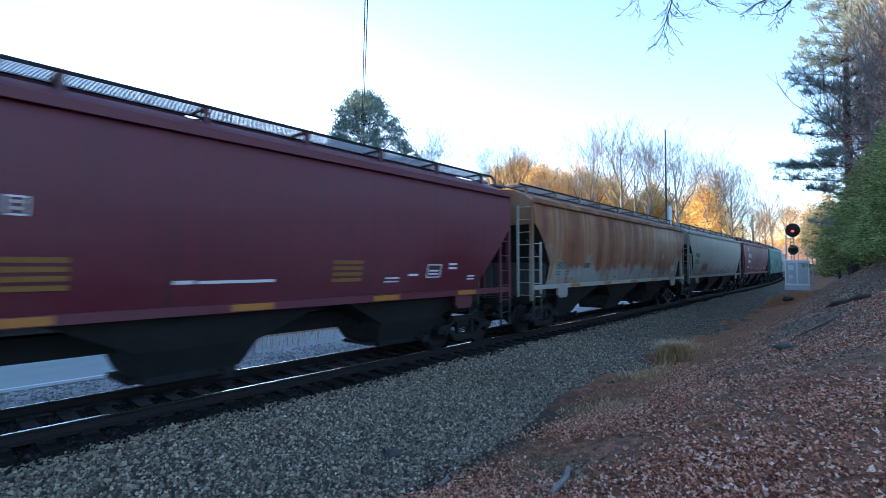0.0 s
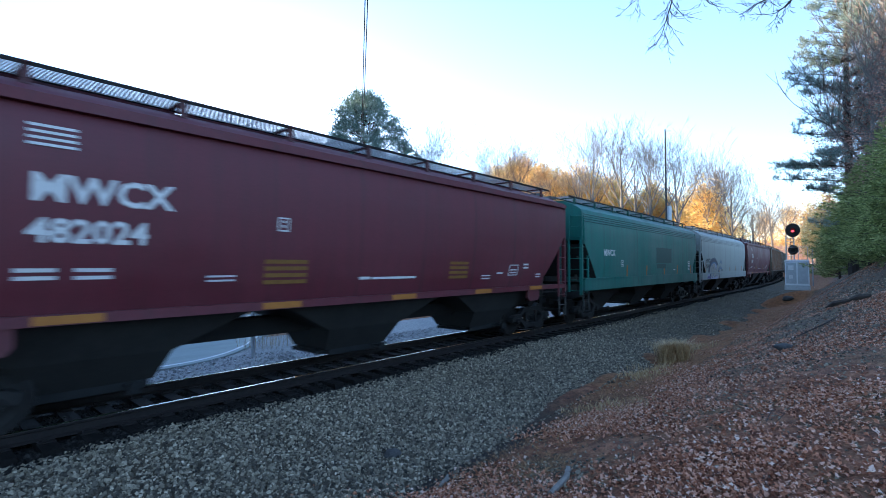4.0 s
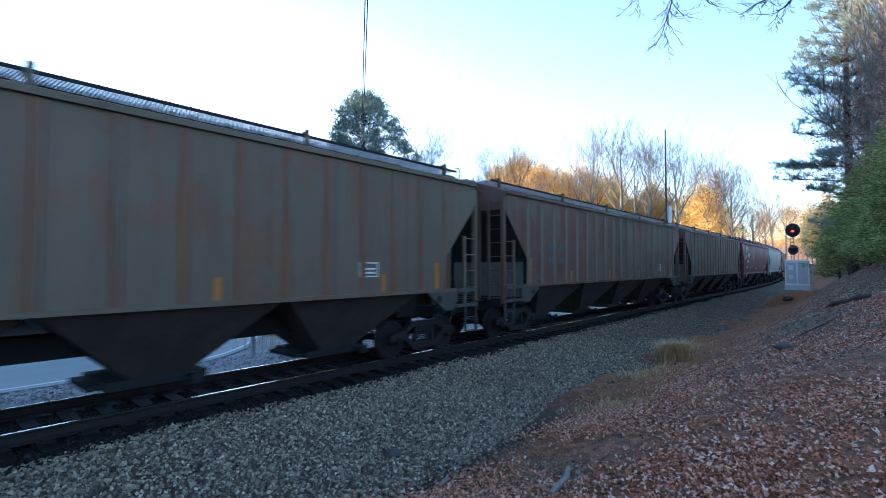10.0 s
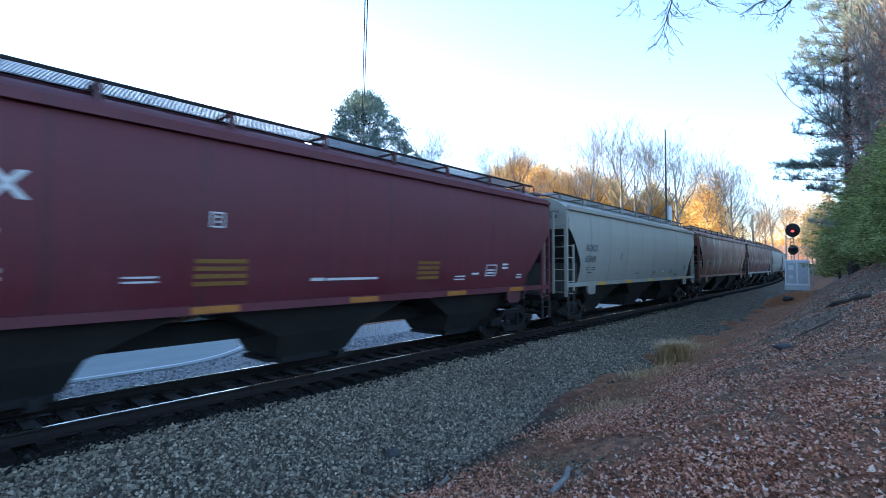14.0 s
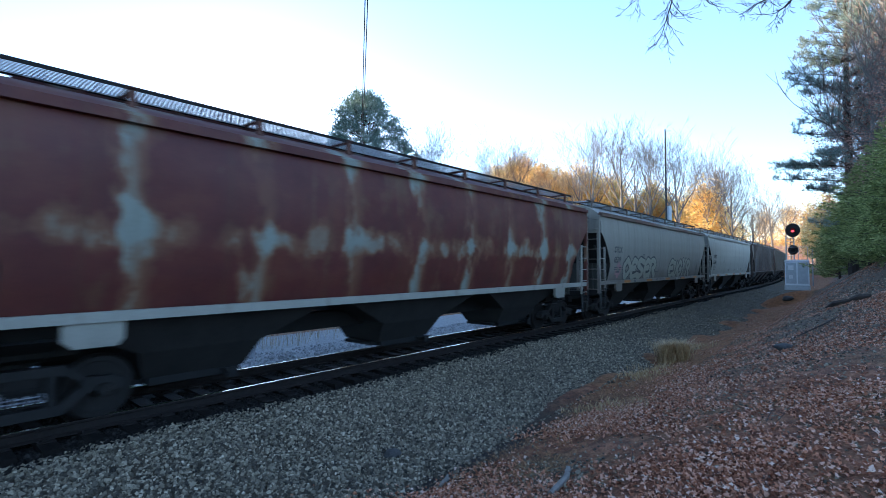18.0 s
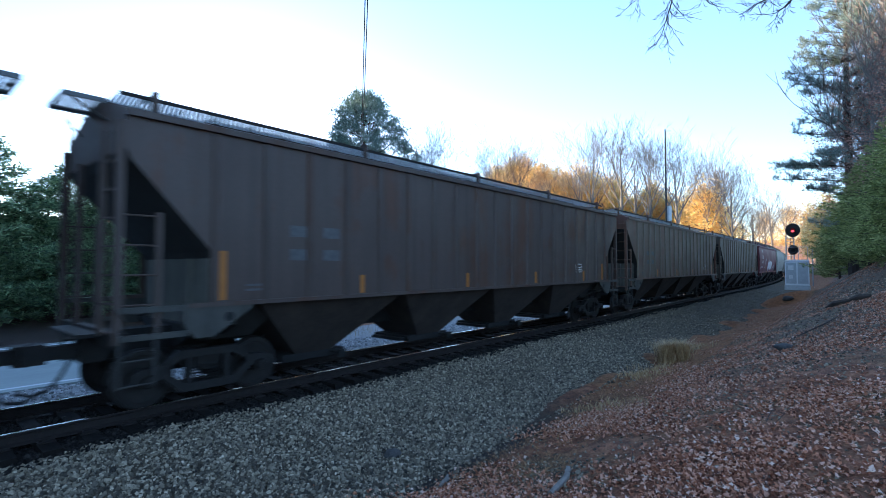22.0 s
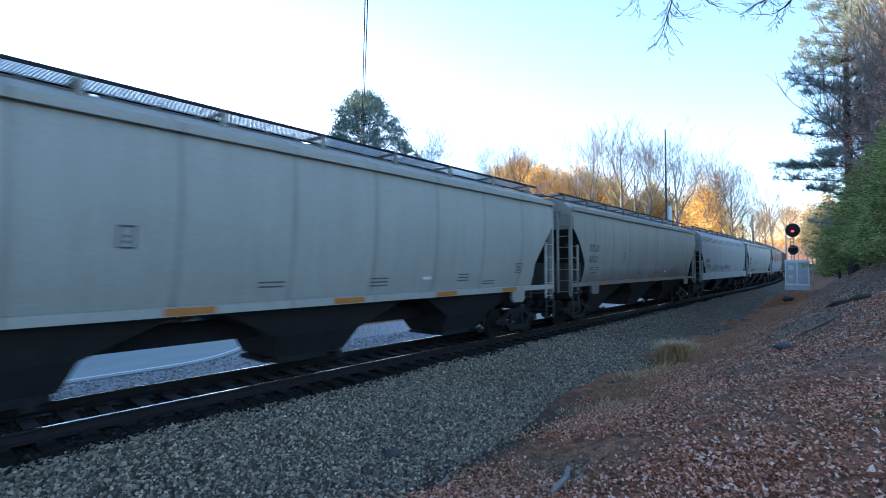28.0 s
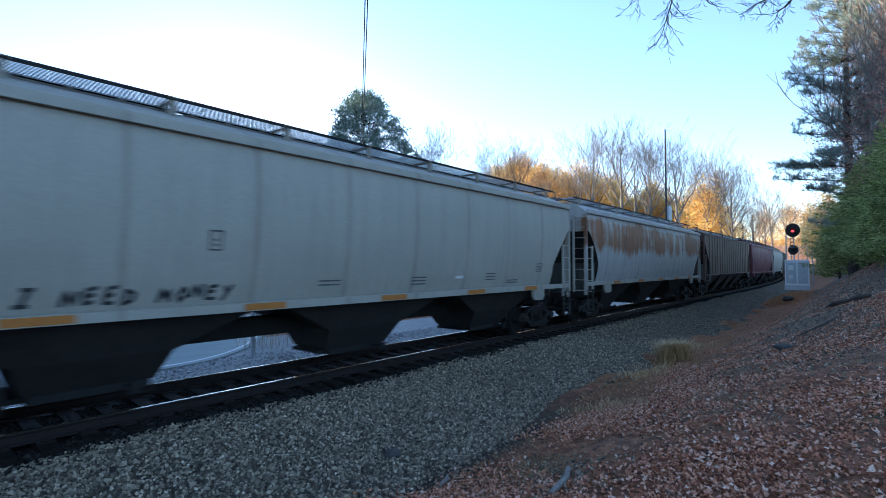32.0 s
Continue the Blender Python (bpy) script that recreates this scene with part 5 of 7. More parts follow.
def build_train():
    g = random.Random(11)
    roll = [
        ("maroon", "maroon", "dull maroon covered hopper car, lightly dusted", marks_maroon("MWCX", "482"), "ink_white", None),
        ("round", "rust_orange", "grey covered hopper car largely covered in orange rust", sill_strips("round") + [strip("round", x, 1.75, 0.2, 0.6, "amber") for x in (14.6, 11.9)] + [lines(2, 0.6, "round", 12.6, 2.1, "ink_black", 0.04, 0.1), strip("round", 1.22, 1.72, 0.15, 0.7, "amber"), strip("round", 2.86, 1.66, 0.2, 0.44, "amber"), strip("round", 7.0, 1.66, 0.18, 0.44, "amber"),
            text("5073", 0.25, "round", 1.6, 2.08, "ink_black"), lines(2, 0.32, "round", 1.62, 1.96, "ink_black", 0.035, 0.08), lines(2, 0.34, "round", 2.3, 1.96, "ink_black", 0.035, 0.08), lines(1, 0.5, "round", 3.8, 2.1, "ink_black", 0.2), frame_mark("round", 15.2, 1.9, "ink_white")], "ink_black", "grey"),
        ("round", "grey_dull", "dirty grey covered hopper car with small red graffiti", marks_grey("AOKX", "65546") + [
            ("graffiti", strokes(scribble(g, 1.7, 0.55, 6), 0.10), "spray_red", on_side("round", 3.3, 1.8), "dull red spray-painted scrawl"),
            ("graffiti", strokes(scribble(g, 1.7, 0.55, 5), 0.06, 0.004), "spray_dark", on_side("round", 3.3, 1.8), "black spray-painted scrawl")], "ink_black", None),
        ("maroon", "maroon", "dull maroon covered hopper car with white lettering", marks_maroon("MWCX", "482024"), "ink_white", None),
        ("flat", "green", "teal green covered hopper car with a darker repainted patch", [
            ("painted_patch", bars(1, PATCH[1] - PATCH[0], 0.78, 1), "patch_green", on_side("flat", PATCH[0], 2.33), "darker green repainted patch"), ("painted_patch", bars(1, 1.5, 0.24, 1), "patch_green", on_side("flat", PATCH[0] + 0.1, 2.05), "darker green repainted patch"),
            frame_mark("flat", 3.72, 2.16, "ink_white", 0.3, 0.24), text("MWCX", 0.25, "flat", 1.9, 2.6, "ink_white"), lines(3, 0.4, "flat", 14.6, 2.4, "ink_white"), frame_mark("flat", 14.6, 1.95, "ink_white"),
            lines(1, 0.35, "flat", 11.6, 1.95, "ink_white"), lines(3, 0.5, "flat", 11.6, 1.62, "ink_white", 0.05, 0.1), lines(1, 1.9, "flat", 8.6, 1.46, "ink_white", 0.04), lines(1, 1.9, "flat", 13.4, 1.46, "ink_white", 0.04), lines(1, 1.6, "flat", 4.2, 1.46, "ink_white", 0.04)] +
            [strip("flat", x, 1.73, 0.14, 0.48, "amber") for x in (4.42, 7.05, 9.88, 12.3, 15.2)], "ink_white", None),
        ("flat", "white", "bluish white covered hopper car with dark blue graffiti arch", marks_flat("MWCX", "95060") + [
            ("graffiti", draped("flat", dome(g, 1.72, 1.14, -0.36, 0.030, 0.0), 3.62, 1.64), "spray_haze", Matrix.Identity(4), "soft dark edge of a sprayed arch"),
            ("graffiti", draped("flat", dome(g, 1.60, 1.05, -0.36, 0.012, 0.003), 3.62, 1.64), "spray_blue", Matrix.Identity(4), "dark blue sprayed arch"),
            ("graffiti", draped("flat", dome(g, 1.38, 0.84, -0.36, 0.015, 0.006), 3.64, 1.64), "spray_sky", Matrix.Identity(4), "bright blue sprayed band"),
            ("graffiti", draped("flat", dome(g, 1.30, 0.74, -0.36, 0.02, 0.009), 3.64, 1.64), "spray_lilac", Matrix.Identity(4), "pale lilac sprayed fill"),
            ("graffiti", draped("flat", dome(g, 0.55, 0.16, -0.02, 0.06, 0.003), 1.85, 1.34), "spray_violet", Matrix.Identity(4), "violet spray on the sill"),
            ("graffiti", draped("flat", Solid().add([(x, 0.34 * y, 0.001) for y in (0, 1) for x in (0, 1, 2, 3)], [(i, i + 1, i + 5, i + 4) for i in range(3)]), 1.3, 1.29), "spray_lilac", Matrix.Identity(4), "lilac sprayed band on the sill")] +
            [(a, lifted(m, 0.014), c, d, e) for a, m, c, d, e in bubble("flat", [("O", 2.36, 1.42, 0.62, 0), ("E", 2.98, 1.50, 0.66, 0.2), ("W", 3.66, 1.46, 1.0, 0.3), ("S", 4.62, 1.38, 0.36, 0)], 0.72, "spray_sand", "spray_blue", 0.23, 0.07)] + [
            ("graffiti", [draped("flat", w, 5.42, 2.28) for w in strokes(scribble(g, 1.05, 0.34, 5), 0.05)], "spray_sky", Matrix.Identity(4), "light blue sprayed scrawl"),
            ("graffiti", [draped("flat", w, 5.42, 1.88) for w in strokes(scribble(g, 1.0, 0.32, 5), 0.05)], "spray_sky", Matrix.Identity(4), "light blue sprayed scrawl")], "ink_black", None),
        ("maroon", "maroon", "dull maroon covered hopper car with white lettering", marks_maroon("STLX", "2117"), "ink_white", None),
        ("ribbed", "ribbed", "weathered grey-brown ribbed covered hopper car streaked with rust", marks_ribbed(), "ink_black", None),
        ("ribbed", "ribbed_brown", "weathered rusty brown ribbed covered hopper car", marks_ribbed(), "ink_black", None),
        ("ribbed", "ribbed_brown", "weathered rusty brown ribbed covered hopper car", marks_ribbed(), "ink_black", None),
        ("maroon", "maroon", "dull maroon covered hopper car with white lettering and a white scrawl", marks_maroon("STLX", "2004") + [
            ("graffiti", strokes(scribble(g, 0.8, 0.6, 4) + [[(0.2 + 0.25 * (k % 2), 0.6 + 0.1 * k) for k in range(8)]], 0.035), "ink_white", on_side("maroon", 1.2, 2.75), "white spray-painted scrawl")], "ink_white", None),
        ("round", "grey", "clean light grey covered hopper car with yellow sill strips", marks_grey("AOKX", "65848") + [strip("round", x, 1.446, 0.75, 0.115, "yellow", 1.56) for x in (2.6, 5.6, 8.6, 11.6, 14.4)], "ink_black", None),
        ("round", "rust_mixed", "covered hopper car rusted orange with pale worn patches", [strip("round", x, 1.72, 0.22, 0.75, "amber") for x in (2.2, 9.6, 13.2)] + [frame_mark("round", 15.3, 1.95, "ink_white"),
            text("STLX", 0.25, "round", 2.9, 2.62, "ink_black"), text("2006", 0.25, "round", 2.9, 2.22, "ink_black")], "ink_black", None),
        ("round", "rust_red", "covered hopper car rusted dark red with pale bare streaks", [], "ink_black", "grey"),
        ("round", "grey_dull", "dull grey covered hopper car with large pale bubble graffiti", marks_grey("STLX", "6539") +
            [("graffiti", draped("round", flat(blob(g, 0.62, 0.62)), 2.08, 2.0), "spray_pink", Matrix.Identity(4), "faded pink spray patch")] +
            bubble("round", [("O", 2.62, 1.66, 0.95, 0), ("E", 3.55, 1.62, 0.75, 0.3), ("S", 4.35, 1.66, 1.05, 0), ("E", 5.35, 1.64, 0.85, 0.2), ("R", 6.2, 1.64, 0.95, 0)], 0.82, "spray_pale", "spray_dark", 0.27, 0.14) +
            bubble("round", [("E", 9.35, 1.64, 1.1, 0), ("U", 10.5, 1.52, 0.5, 0.2), ("G", 11.1, 1.62, 0.85, 0), ("Y", 12.05, 1.68, 0.65, 0.4), ("R", 12.95, 1.64, 0.80, 0)], 0.82, "spray_pale", "spray_dark", 0.25, 0.13), "ink_black", None),
        ("round", "grey", "light grey covered hopper car with black lettering", marks_grey("AOKX", "65604"), "ink_black", None),
        ("ribbed", "ribbed_soot", "sooty dark brown ribbed covered hopper car", marks_ribbed(), "ink_black", None),
        ("ribbed", "ribbed_brown", "weathered rusty brown ribbed covered hopper car", marks_ribbed(), "ink_black", None),
        ("ribbed", "ribbed_dark", "weathered grey-brown ribbed covered hopper car", marks_ribbed(words=("ST", "LX", "53", "43")), "ink_black", None),
        ("maroon", "maroon", "dull maroon covered hopper car with a white graffiti block", marks_maroon("STLX", "2027") +
            spray(g, "maroon", 8.6, 2.25, [(0, 1.3, 1.0, "ink_white", 4), (1.1, 1.2, 0.95, "ink_white", 3), (2.1, 1.2, 0.9, "ink_white", 5), (2.9, 0.9, 0.8, "ink_white", 4)], "ink_white") + [
            ("graffiti", strokes(scribble(g, 0.9, 0.8, 3), 0.04), "ink_white", on_side("maroon", 5.2, 2.2), "white spray-painted scrawl")], "ink_white", None),
        ("round", "grey", "light grey covered hopper car with black lettering", marks_grey("STLX", "6523"), "ink_black", None),
        ("round", "grey_dull", "dull grimy grey covered hopper car with black lettering", marks_grey("STLX", "6512"), "ink_black", None),
        ("flat", "white_dull", "grimy lilac-white covered hopper car with grey scrawls", marks_flat("MCEX", "350474") + [
            ("graffiti", [draped("flat", w, 2.3, 1.78) for w in strokes(scribble(g, 3.0, 0.5, 8), 0.07)], "spray_grey", Matrix.Identity(4), "faint grey sprayed letters"),
            ("graffiti", [draped("flat", w, 5.75, 1.92) for w in strokes(scribble(g, 1.25, 0.34, 7), 0.045)], "ink_black", Matrix.Identity(4), "dark spray-painted scrawl"),
            ("graffiti", [draped("flat", w, 7.3, 1.92) for w in strokes(scribble(g, 2.0, 0.34, 11), 0.045)], "ink_black", Matrix.Identity(4), "dark spray-painted scrawl")], "ink_black", "white"),
        ("round", "grey", "light grey covered hopper car with a hand-sprayed line of words", marks_grey("AOKX", "65652") + hand_written("round", "I NEED MONEY", 2.74, 1.66, 0.21, 0.228, "spray_dark", 5), "ink_black", None),
        ("round", "rust_part", "grey covered hopper car with broad orange rust patches", sill_strips("round"), "ink_black", "grey"),
    ]
    tail = [("ribbed", "ribbed_brown"), ("maroon", "maroon"), ("round", "grey"), ("ribbed", "ribbed"), ("round", "grey"), ("maroon", "maroon"), ("ribbed", "ribbed"), ("round", "grey"), ("ribbed", "ribbed_brown"), ("maroon", "maroon")]
    names = {"ribbed_brown": "weathered rusty brown ribbed covered hopper car", "ribbed": "weathered grey-brown ribbed covered hopper car", "maroon": "dull maroon covered hopper car", "grey": "light grey covered hopper car"}
    for style, paint in tail:
        roll.append((style, paint, names[paint], [], "ink_black", None))
    for k, (style, paint, label, marks, ink, sill) in enumerate(roll):
        hopper_car(style, paint, label, marks, ink, sill, k, k == 7, k == 14)
    return [r[0] for r in roll]


STYLES = build_train()
# the leading end of each car at the start
FRONT = [-4.93, 13.22, 31.95, 50.94, 69.16, 87.20, 105.19, 123.34, 142.77, 162.26, 181.58, 199.72, 218.61, 237.28, 255.95, 274.65, 293.47, 312.78, 332.30,
         351.76, 369.95, 388.82, 407.81, 425.85, 444.78]
while len(FRONT) < len(CARS):
    FRONT.append(FRONT[-1] + LENGTH[STYLES[len(FRONT) - 1]] + 1.37)


def travel(t):
    """How far the train has gone since the start, in metres along x."""
    u = (t - 16) / 16
    s = lambda v: -213.5866 * v - 3.6027 * v ** 2 - 0.1934 * v ** 3 + 0.5928 * v ** 4
    return s(u) - s(-1.0)

# ---- things beside the track ----
def spot(bearing, distance):
    """A place on the ground, by its bearing from the track's direction and its distance from the origin."""
    b = radians(bearing)
    x, y = distance * math.cos(b), distance * math.sin(b)
    return x, y, ground_z(x, y)


SX, SY = SIGNAL_AT[0], SIGNAL_AT[1] + 0.3
SZ = ground_z(SX, SY)


def signal():
    sig = thing("railway_signal", "black searchlight signal glowing red on a silver equipment cabinet", "signal", pose(SX, SY, SZ - 0.02, 0, 0, 4))
    cab = part("cabinet", Solid().box(-0.5, 0.5, -0.82, 0.55, 0.02, 1.70).hexa([(-0.56, -0.87), (0.56, -0.87), (0.56, 0.6), (-0.56, 0.6)], 1.70, [(-0.5, -0.83), (0.5, -0.83), (0.5, 0.56), (-0.5, 0.56)], 1.77), M["cabinet"], sig, label="silver steel equipment cabinet")
    part("door", Solid().box(-0.525, -0.5, -0.10, 0.48, 0.15, 1.60), M["galv"], cab)
    part("door", Solid().box(-0.525, -0.5, -0.76, -0.18, 0.15, 1.60), M["galv"], cab)
    part("notice", Solid().box(-0.532, -0.525, 0.05, 0.36, 1.1, 1.42), M["line"], cab, label="blank white notice plate")
    part("notice", Solid().box(-0.532, -0.525, 0.1, 0.32, 0.5, 0.76), M["line"], cab, label="blank white notice plate")
    part("base", Solid().box(-0.54, 0.54, -0.86, 0.59, -0.3, 0.03), M["galv"], sig, label="concrete-grey base slab")
    for y in (0.45, 0.0):
        part("mast", Solid().tube([(-0.15, y, 1.75), (-0.15, y, 3.4)], 0.04, 8), M["galv"], sig)
    for z in (2.1, 2.4, 2.8, 3.1):
        part("rung", Solid().tube([(-0.15, 0.0, z), (-0.15, 0.45, z)], 0.02, 6), M["galv"], sig)
    part("platform", Solid().box(-0.35, 0.35, -0.82, 0.5, 1.77, 1.82), M["galv"], sig)
    for y in (-0.75, -0.25):
        part("rail_post", Solid().tube([(-0.3, y, 1.8), (-0.3, y, 2.7)], 0.02, 6), M["galv"], sig)
    part("guard_rail", Solid().tube([(-0.3, -0.75, 2.7), (-0.3, 0.45, 2.7)], 0.02, 6), M["galv"], sig)
    part("rear_post", Solid().tube([(-0.05, -1.02, 0.0), (-0.05, -1.02, 2.6)], 0.035, 6), M["galv"], sig)
    part("cross_bar", Solid().tube([(-0.05, -1.02, 0.9), (-0.05, -0.8, 0.9)], 0.02, 6).tube([(-0.05, -1.02, 1.5), (-0.05, -0.8, 1.5)], 0.02, 6), M["galv"], sig)
    for z, lit, r in ((3.9, True, 0.43), (2.5, False, 0.3)):
        disc = Solid()
        n = 26
        ring = [(r * math.cos(2 * math.pi * k / n), r * 1.13 * math.sin(2 * math.pi * k / n)) for k in range(n)]
        disc.add([(-0.22, 0.05 + y, z + w) for y, w in ring] + [(-0.16, 0.05 + y, z + w) for y, w in ring], [tuple(range(n)), tuple(range(n, 2 * n))[::-1]] + [(i, (i + 1) % n, n + (i + 1) % n, n + i) for i in range(n)])
        head = part("signal_head", disc, M["black"], sig, label="round black signal target")
        part("hood", Solid().tube([(-0.22, 0.05, z - 0.05), (-0.55, 0.05, z - 0.02)], 0.15, 14, False), M["black"], head)
        part("lens", Solid().tube([(-0.27, 0.05, z - 0.08), (-0.29, 0.05, z - 0.08)], 0.085, 14), M["red_lens"] if lit else M["black"], head, label="glowing red lens" if lit else "dark lens")
    part("head_bracket", Solid().tube([(-0.15, 0.05, 3.3), (-0.15, 0.05, 3.95)], 0.05, 8).tube([(-0.15, 0.05, 3.35), (-0.15, 0.45, 3.35)], 0.035, 6), M["galv"], sig)


signal()


# ---- trees ----
def limb(rng, solid, twigs, p, d, r, length, depth, droop=0.0, spread=0.75, twig_r=0.014, wild=0.15):
    """A limb that forks into thinner ones; the finest go to the crown."""
    pts, rr = [p], [r]
    steps = 3 if depth > 1 else 2
    for k in range(steps):
        d = (d + Vector((rng.uniform(-1, 1), rng.uniform(-1, 1), rng.uniform(-0.4, 0.7) - droop)) * wild).normalized()
        p = p + d * (length / steps)
        pts.append(p)
        rr.append(r * (1 - 0.42 * (k + 1) / steps))
    if depth == 0:
        pts, rr = [pts[0], pts[-1]], [rr[0], rr[-1]]
    (solid if depth > 1 else twigs).tube(pts, rr, 5 if depth > 3 else 3, False)
    if depth == 0:
        return
    for k in range(rng.randint(3, 4) if depth > 1 else 3):
        q = pts[rng.randint(1, steps)] if k else pts[-1]
        turn = Vector((rng.uniform(-1, 1), rng.uniform(-1, 1), rng.uniform(-0.3, 0.6) - droop)).normalized()
        nd = (d * (1.25 - spread) + turn * spread).normalized()
        limb(rng, solid, twigs, q, nd, max(rr[-1] * rng.uniform(0.55, 0.8), twig_r), length * rng.uniform(0.55, 0.78), depth - 1, droop, spread, twig_r, wild)


def bare_tree(name, height, seed, forks=4, twig_r=0.014):
    rng = random.Random(seed)
    wood, fine = Solid(), Solid()
    top = Vector((rng.uniform(-0.4, 0.4), rng.uniform(-0.4, 0.4), height * 0.62))
    r0 = height * 0.014
    trunk = [Vector((0, 0, -0.4)), Vector((0.05, 0, height * 0.2)), Vector((top.x * 0.6, top.y * 0.6, height * 0.42)), top]
    wood.tube(trunk, [r0 * 1.25, r0, r0 * 0.75, r0 * 0.45], 8)
    for k in range(8):
        u = 0.42 + 0.58 * k / 7
        q = trunk[1].lerp(top, u)
        a = k * 2.4 + rng.uniform(-0.4, 0.4)
        limb(rng, wood, fine, q, Vector((math.cos(a), math.sin(a), 0.9 + u * 0.8)).normalized(), r0 * (0.55 - 0.25 * u), height * (0.30 - 0.08 * u), forks - 1, -0.12, 0.55, twig_r, 0.10)
    limb(rng, wood, fine, top, Vector((0, 0, 1)), r0 * 0.42, height * 0.2, forks - 1, -0.2, 0.42, twig_r, 0.07)
    return wood.mesh("trunk"), rough_mesh("crown", fine.v, fine.f)


def leaf_cloud(rng, centres, count, size, spread, flat_leaf=0.5):
    """Small folded leaves scattered round the given places."""
    vs, fs = [], []
    for _ in range(count):
        c = rng.choice(centres)
        p = Vector(c) + Vector((rng.gauss(0, spread), rng.gauss(0, spread), rng.gauss(0, spread * 0.8)))
        a, t = rng.uniform(0, 6.28), rng.uniform(-0.9, 0.9)
        u = Vector((math.cos(a), math.sin(a), t)).normalized() * size * rng.uniform(0.6, 1.3)
        w = u.cross(Vector((rng.uniform(-1, 1), rng.uniform(-1, 1), 1))).normalized() * u.length * flat_leaf
        k = len(vs)
        vs += [tuple(p - u), tuple(p + w), tuple(p + u), tuple(p - w)]
        fs.append((k, k + 1, k + 2, k + 3))
    return rough_mesh("crown", vs, fs)


def leafy_tree(height, seed, count, size):
    rng = random.Random(seed)
    wood, fine = Solid(), Solid()
    r0 = height * 0.013
    wood.tube([(0, 0, -0.4), (0.03, 0, height * 0.35), (0.0, 0.0, height * 0.92)], [r0 * 1.2, r0 * 0.9, r0 * 0.25], 7)
    tips = []
    for k in range(16):
        u = 0.25 + 0.7 * k / 15
        a = k * 2.4
        reach = height * 0.26 * math.sin(math.pi * (0.25 + 0.68 * u)) * rng.uniform(0.7, 1.2)
        base = Vector((0, 0, height * (u * 0.8)))
        end = base + Vector((math.cos(a) * reach, math.sin(a) * reach, height * 0.1))
        wood.tube([base, base.lerp(end, 0.5) + Vector((0, 0, 0.3)), end], [r0 * 0.4, r0 * 0.25, r0 * 0.08], 4)
        tips += [tuple(end), tuple(base.lerp(end, 0.6))]
    tips.append((0, 0.1, height * 0.92))
    return wood.mesh("trunk"), leaf_cloud(rng, tips, count, size, height * 0.055)


def needle_tufts(rng, places, per, size, wide=0.055):
    vs, fs = [], []
    for p, d in places:
        for _ in range(per):
            v = (Vector(d) * 0.7 + Vector((rng.uniform(-1, 1), rng.uniform(-1, 1), rng.uniform(-0.7, 1)))).normalized() * size * rng.uniform(0.7, 1.2)
            w = v.cross(Vector((0.3, 0.2, 1))).normalized() * size * wide
            k = len(vs)
            vs += [tuple(Vector(p) - w), tuple(Vector(p) + w), tuple(Vector(p) + v)]
            fs.append((k, k + 1, k + 2))
    return rough_mesh("crown", vs, fs)


def pine_tree(height, seed, first, reach, tufts, size, droop=0.0, wide=0.055, most=5, thick=2.4):
    """A pine: a straight trunk, whorls of limbs, needles in tufts along the twigs."""
    rng = random.Random(seed)
    wood, places = Solid(), []
    r0 = height * 0.011
    wood.tube([(0, 0, -0.4), (0.08, 0.05, height * 0.5), (0.0, 0.0, height * 0.99)], [r0 * 1.3, r0 * 0.85, 0.03], 8)
    whorls = int(height * (1 - first) / 0.75)
    for k in range(whorls):
        u = k / max(whorls - 1, 1)
        z = height * (first + (0.985 - first) * u)
        for j in range(rng.randint(3, most)):
            a = rng.uniform(0, 6.28)
            ln = reach * min(1.0, 0.72 + 1.1 * u) * (1 - 0.93 * u) ** 0.75 * rng.uniform(0.65, 1.15)
            d = Vector((math.cos(a), math.sin(a), 0.28 - droop + 0.4 * u))
            pts = [Vector((0, 0, z)) + d * ln * t + Vector((0, 0, -0.12 * ln * t * t + 0.2 * t * t)) for t in (0, 0.35, 0.7, 1.0)]
            wood.tube(pts, [0.034, 0.024, 0.015, 0.007], 4, False)
            for _ in range(max(2, int(ln * thick))):
                t = rng.uniform(0.14, 1.0)
                base = pts[0].lerp(pts[3], t)
                side = Vector((rng.uniform(-1, 1), rng.uniform(-1, 1), rng.uniform(-0.2, 0.5))).normalized()
                tip = base + (side + d * 0.6).normalized() * rng.uniform(0.3, 0.8)
                wood.tube([base, tip], [0.012, 0.006], 3, False)
                for q in range(tufts):
                    s = rng.uniform(0.35, 1.05)
                    places.append((base.lerp(tip, s) + Vector((rng.gauss(0, 0.06), rng.gauss(0, 0.06), rng.gauss(0, 0.06))), side * 0.6 + Vector((0, 0, 0.3))))
    return wood.mesh("trunk"), needle_tufts(rng, places, 6, size, wide)


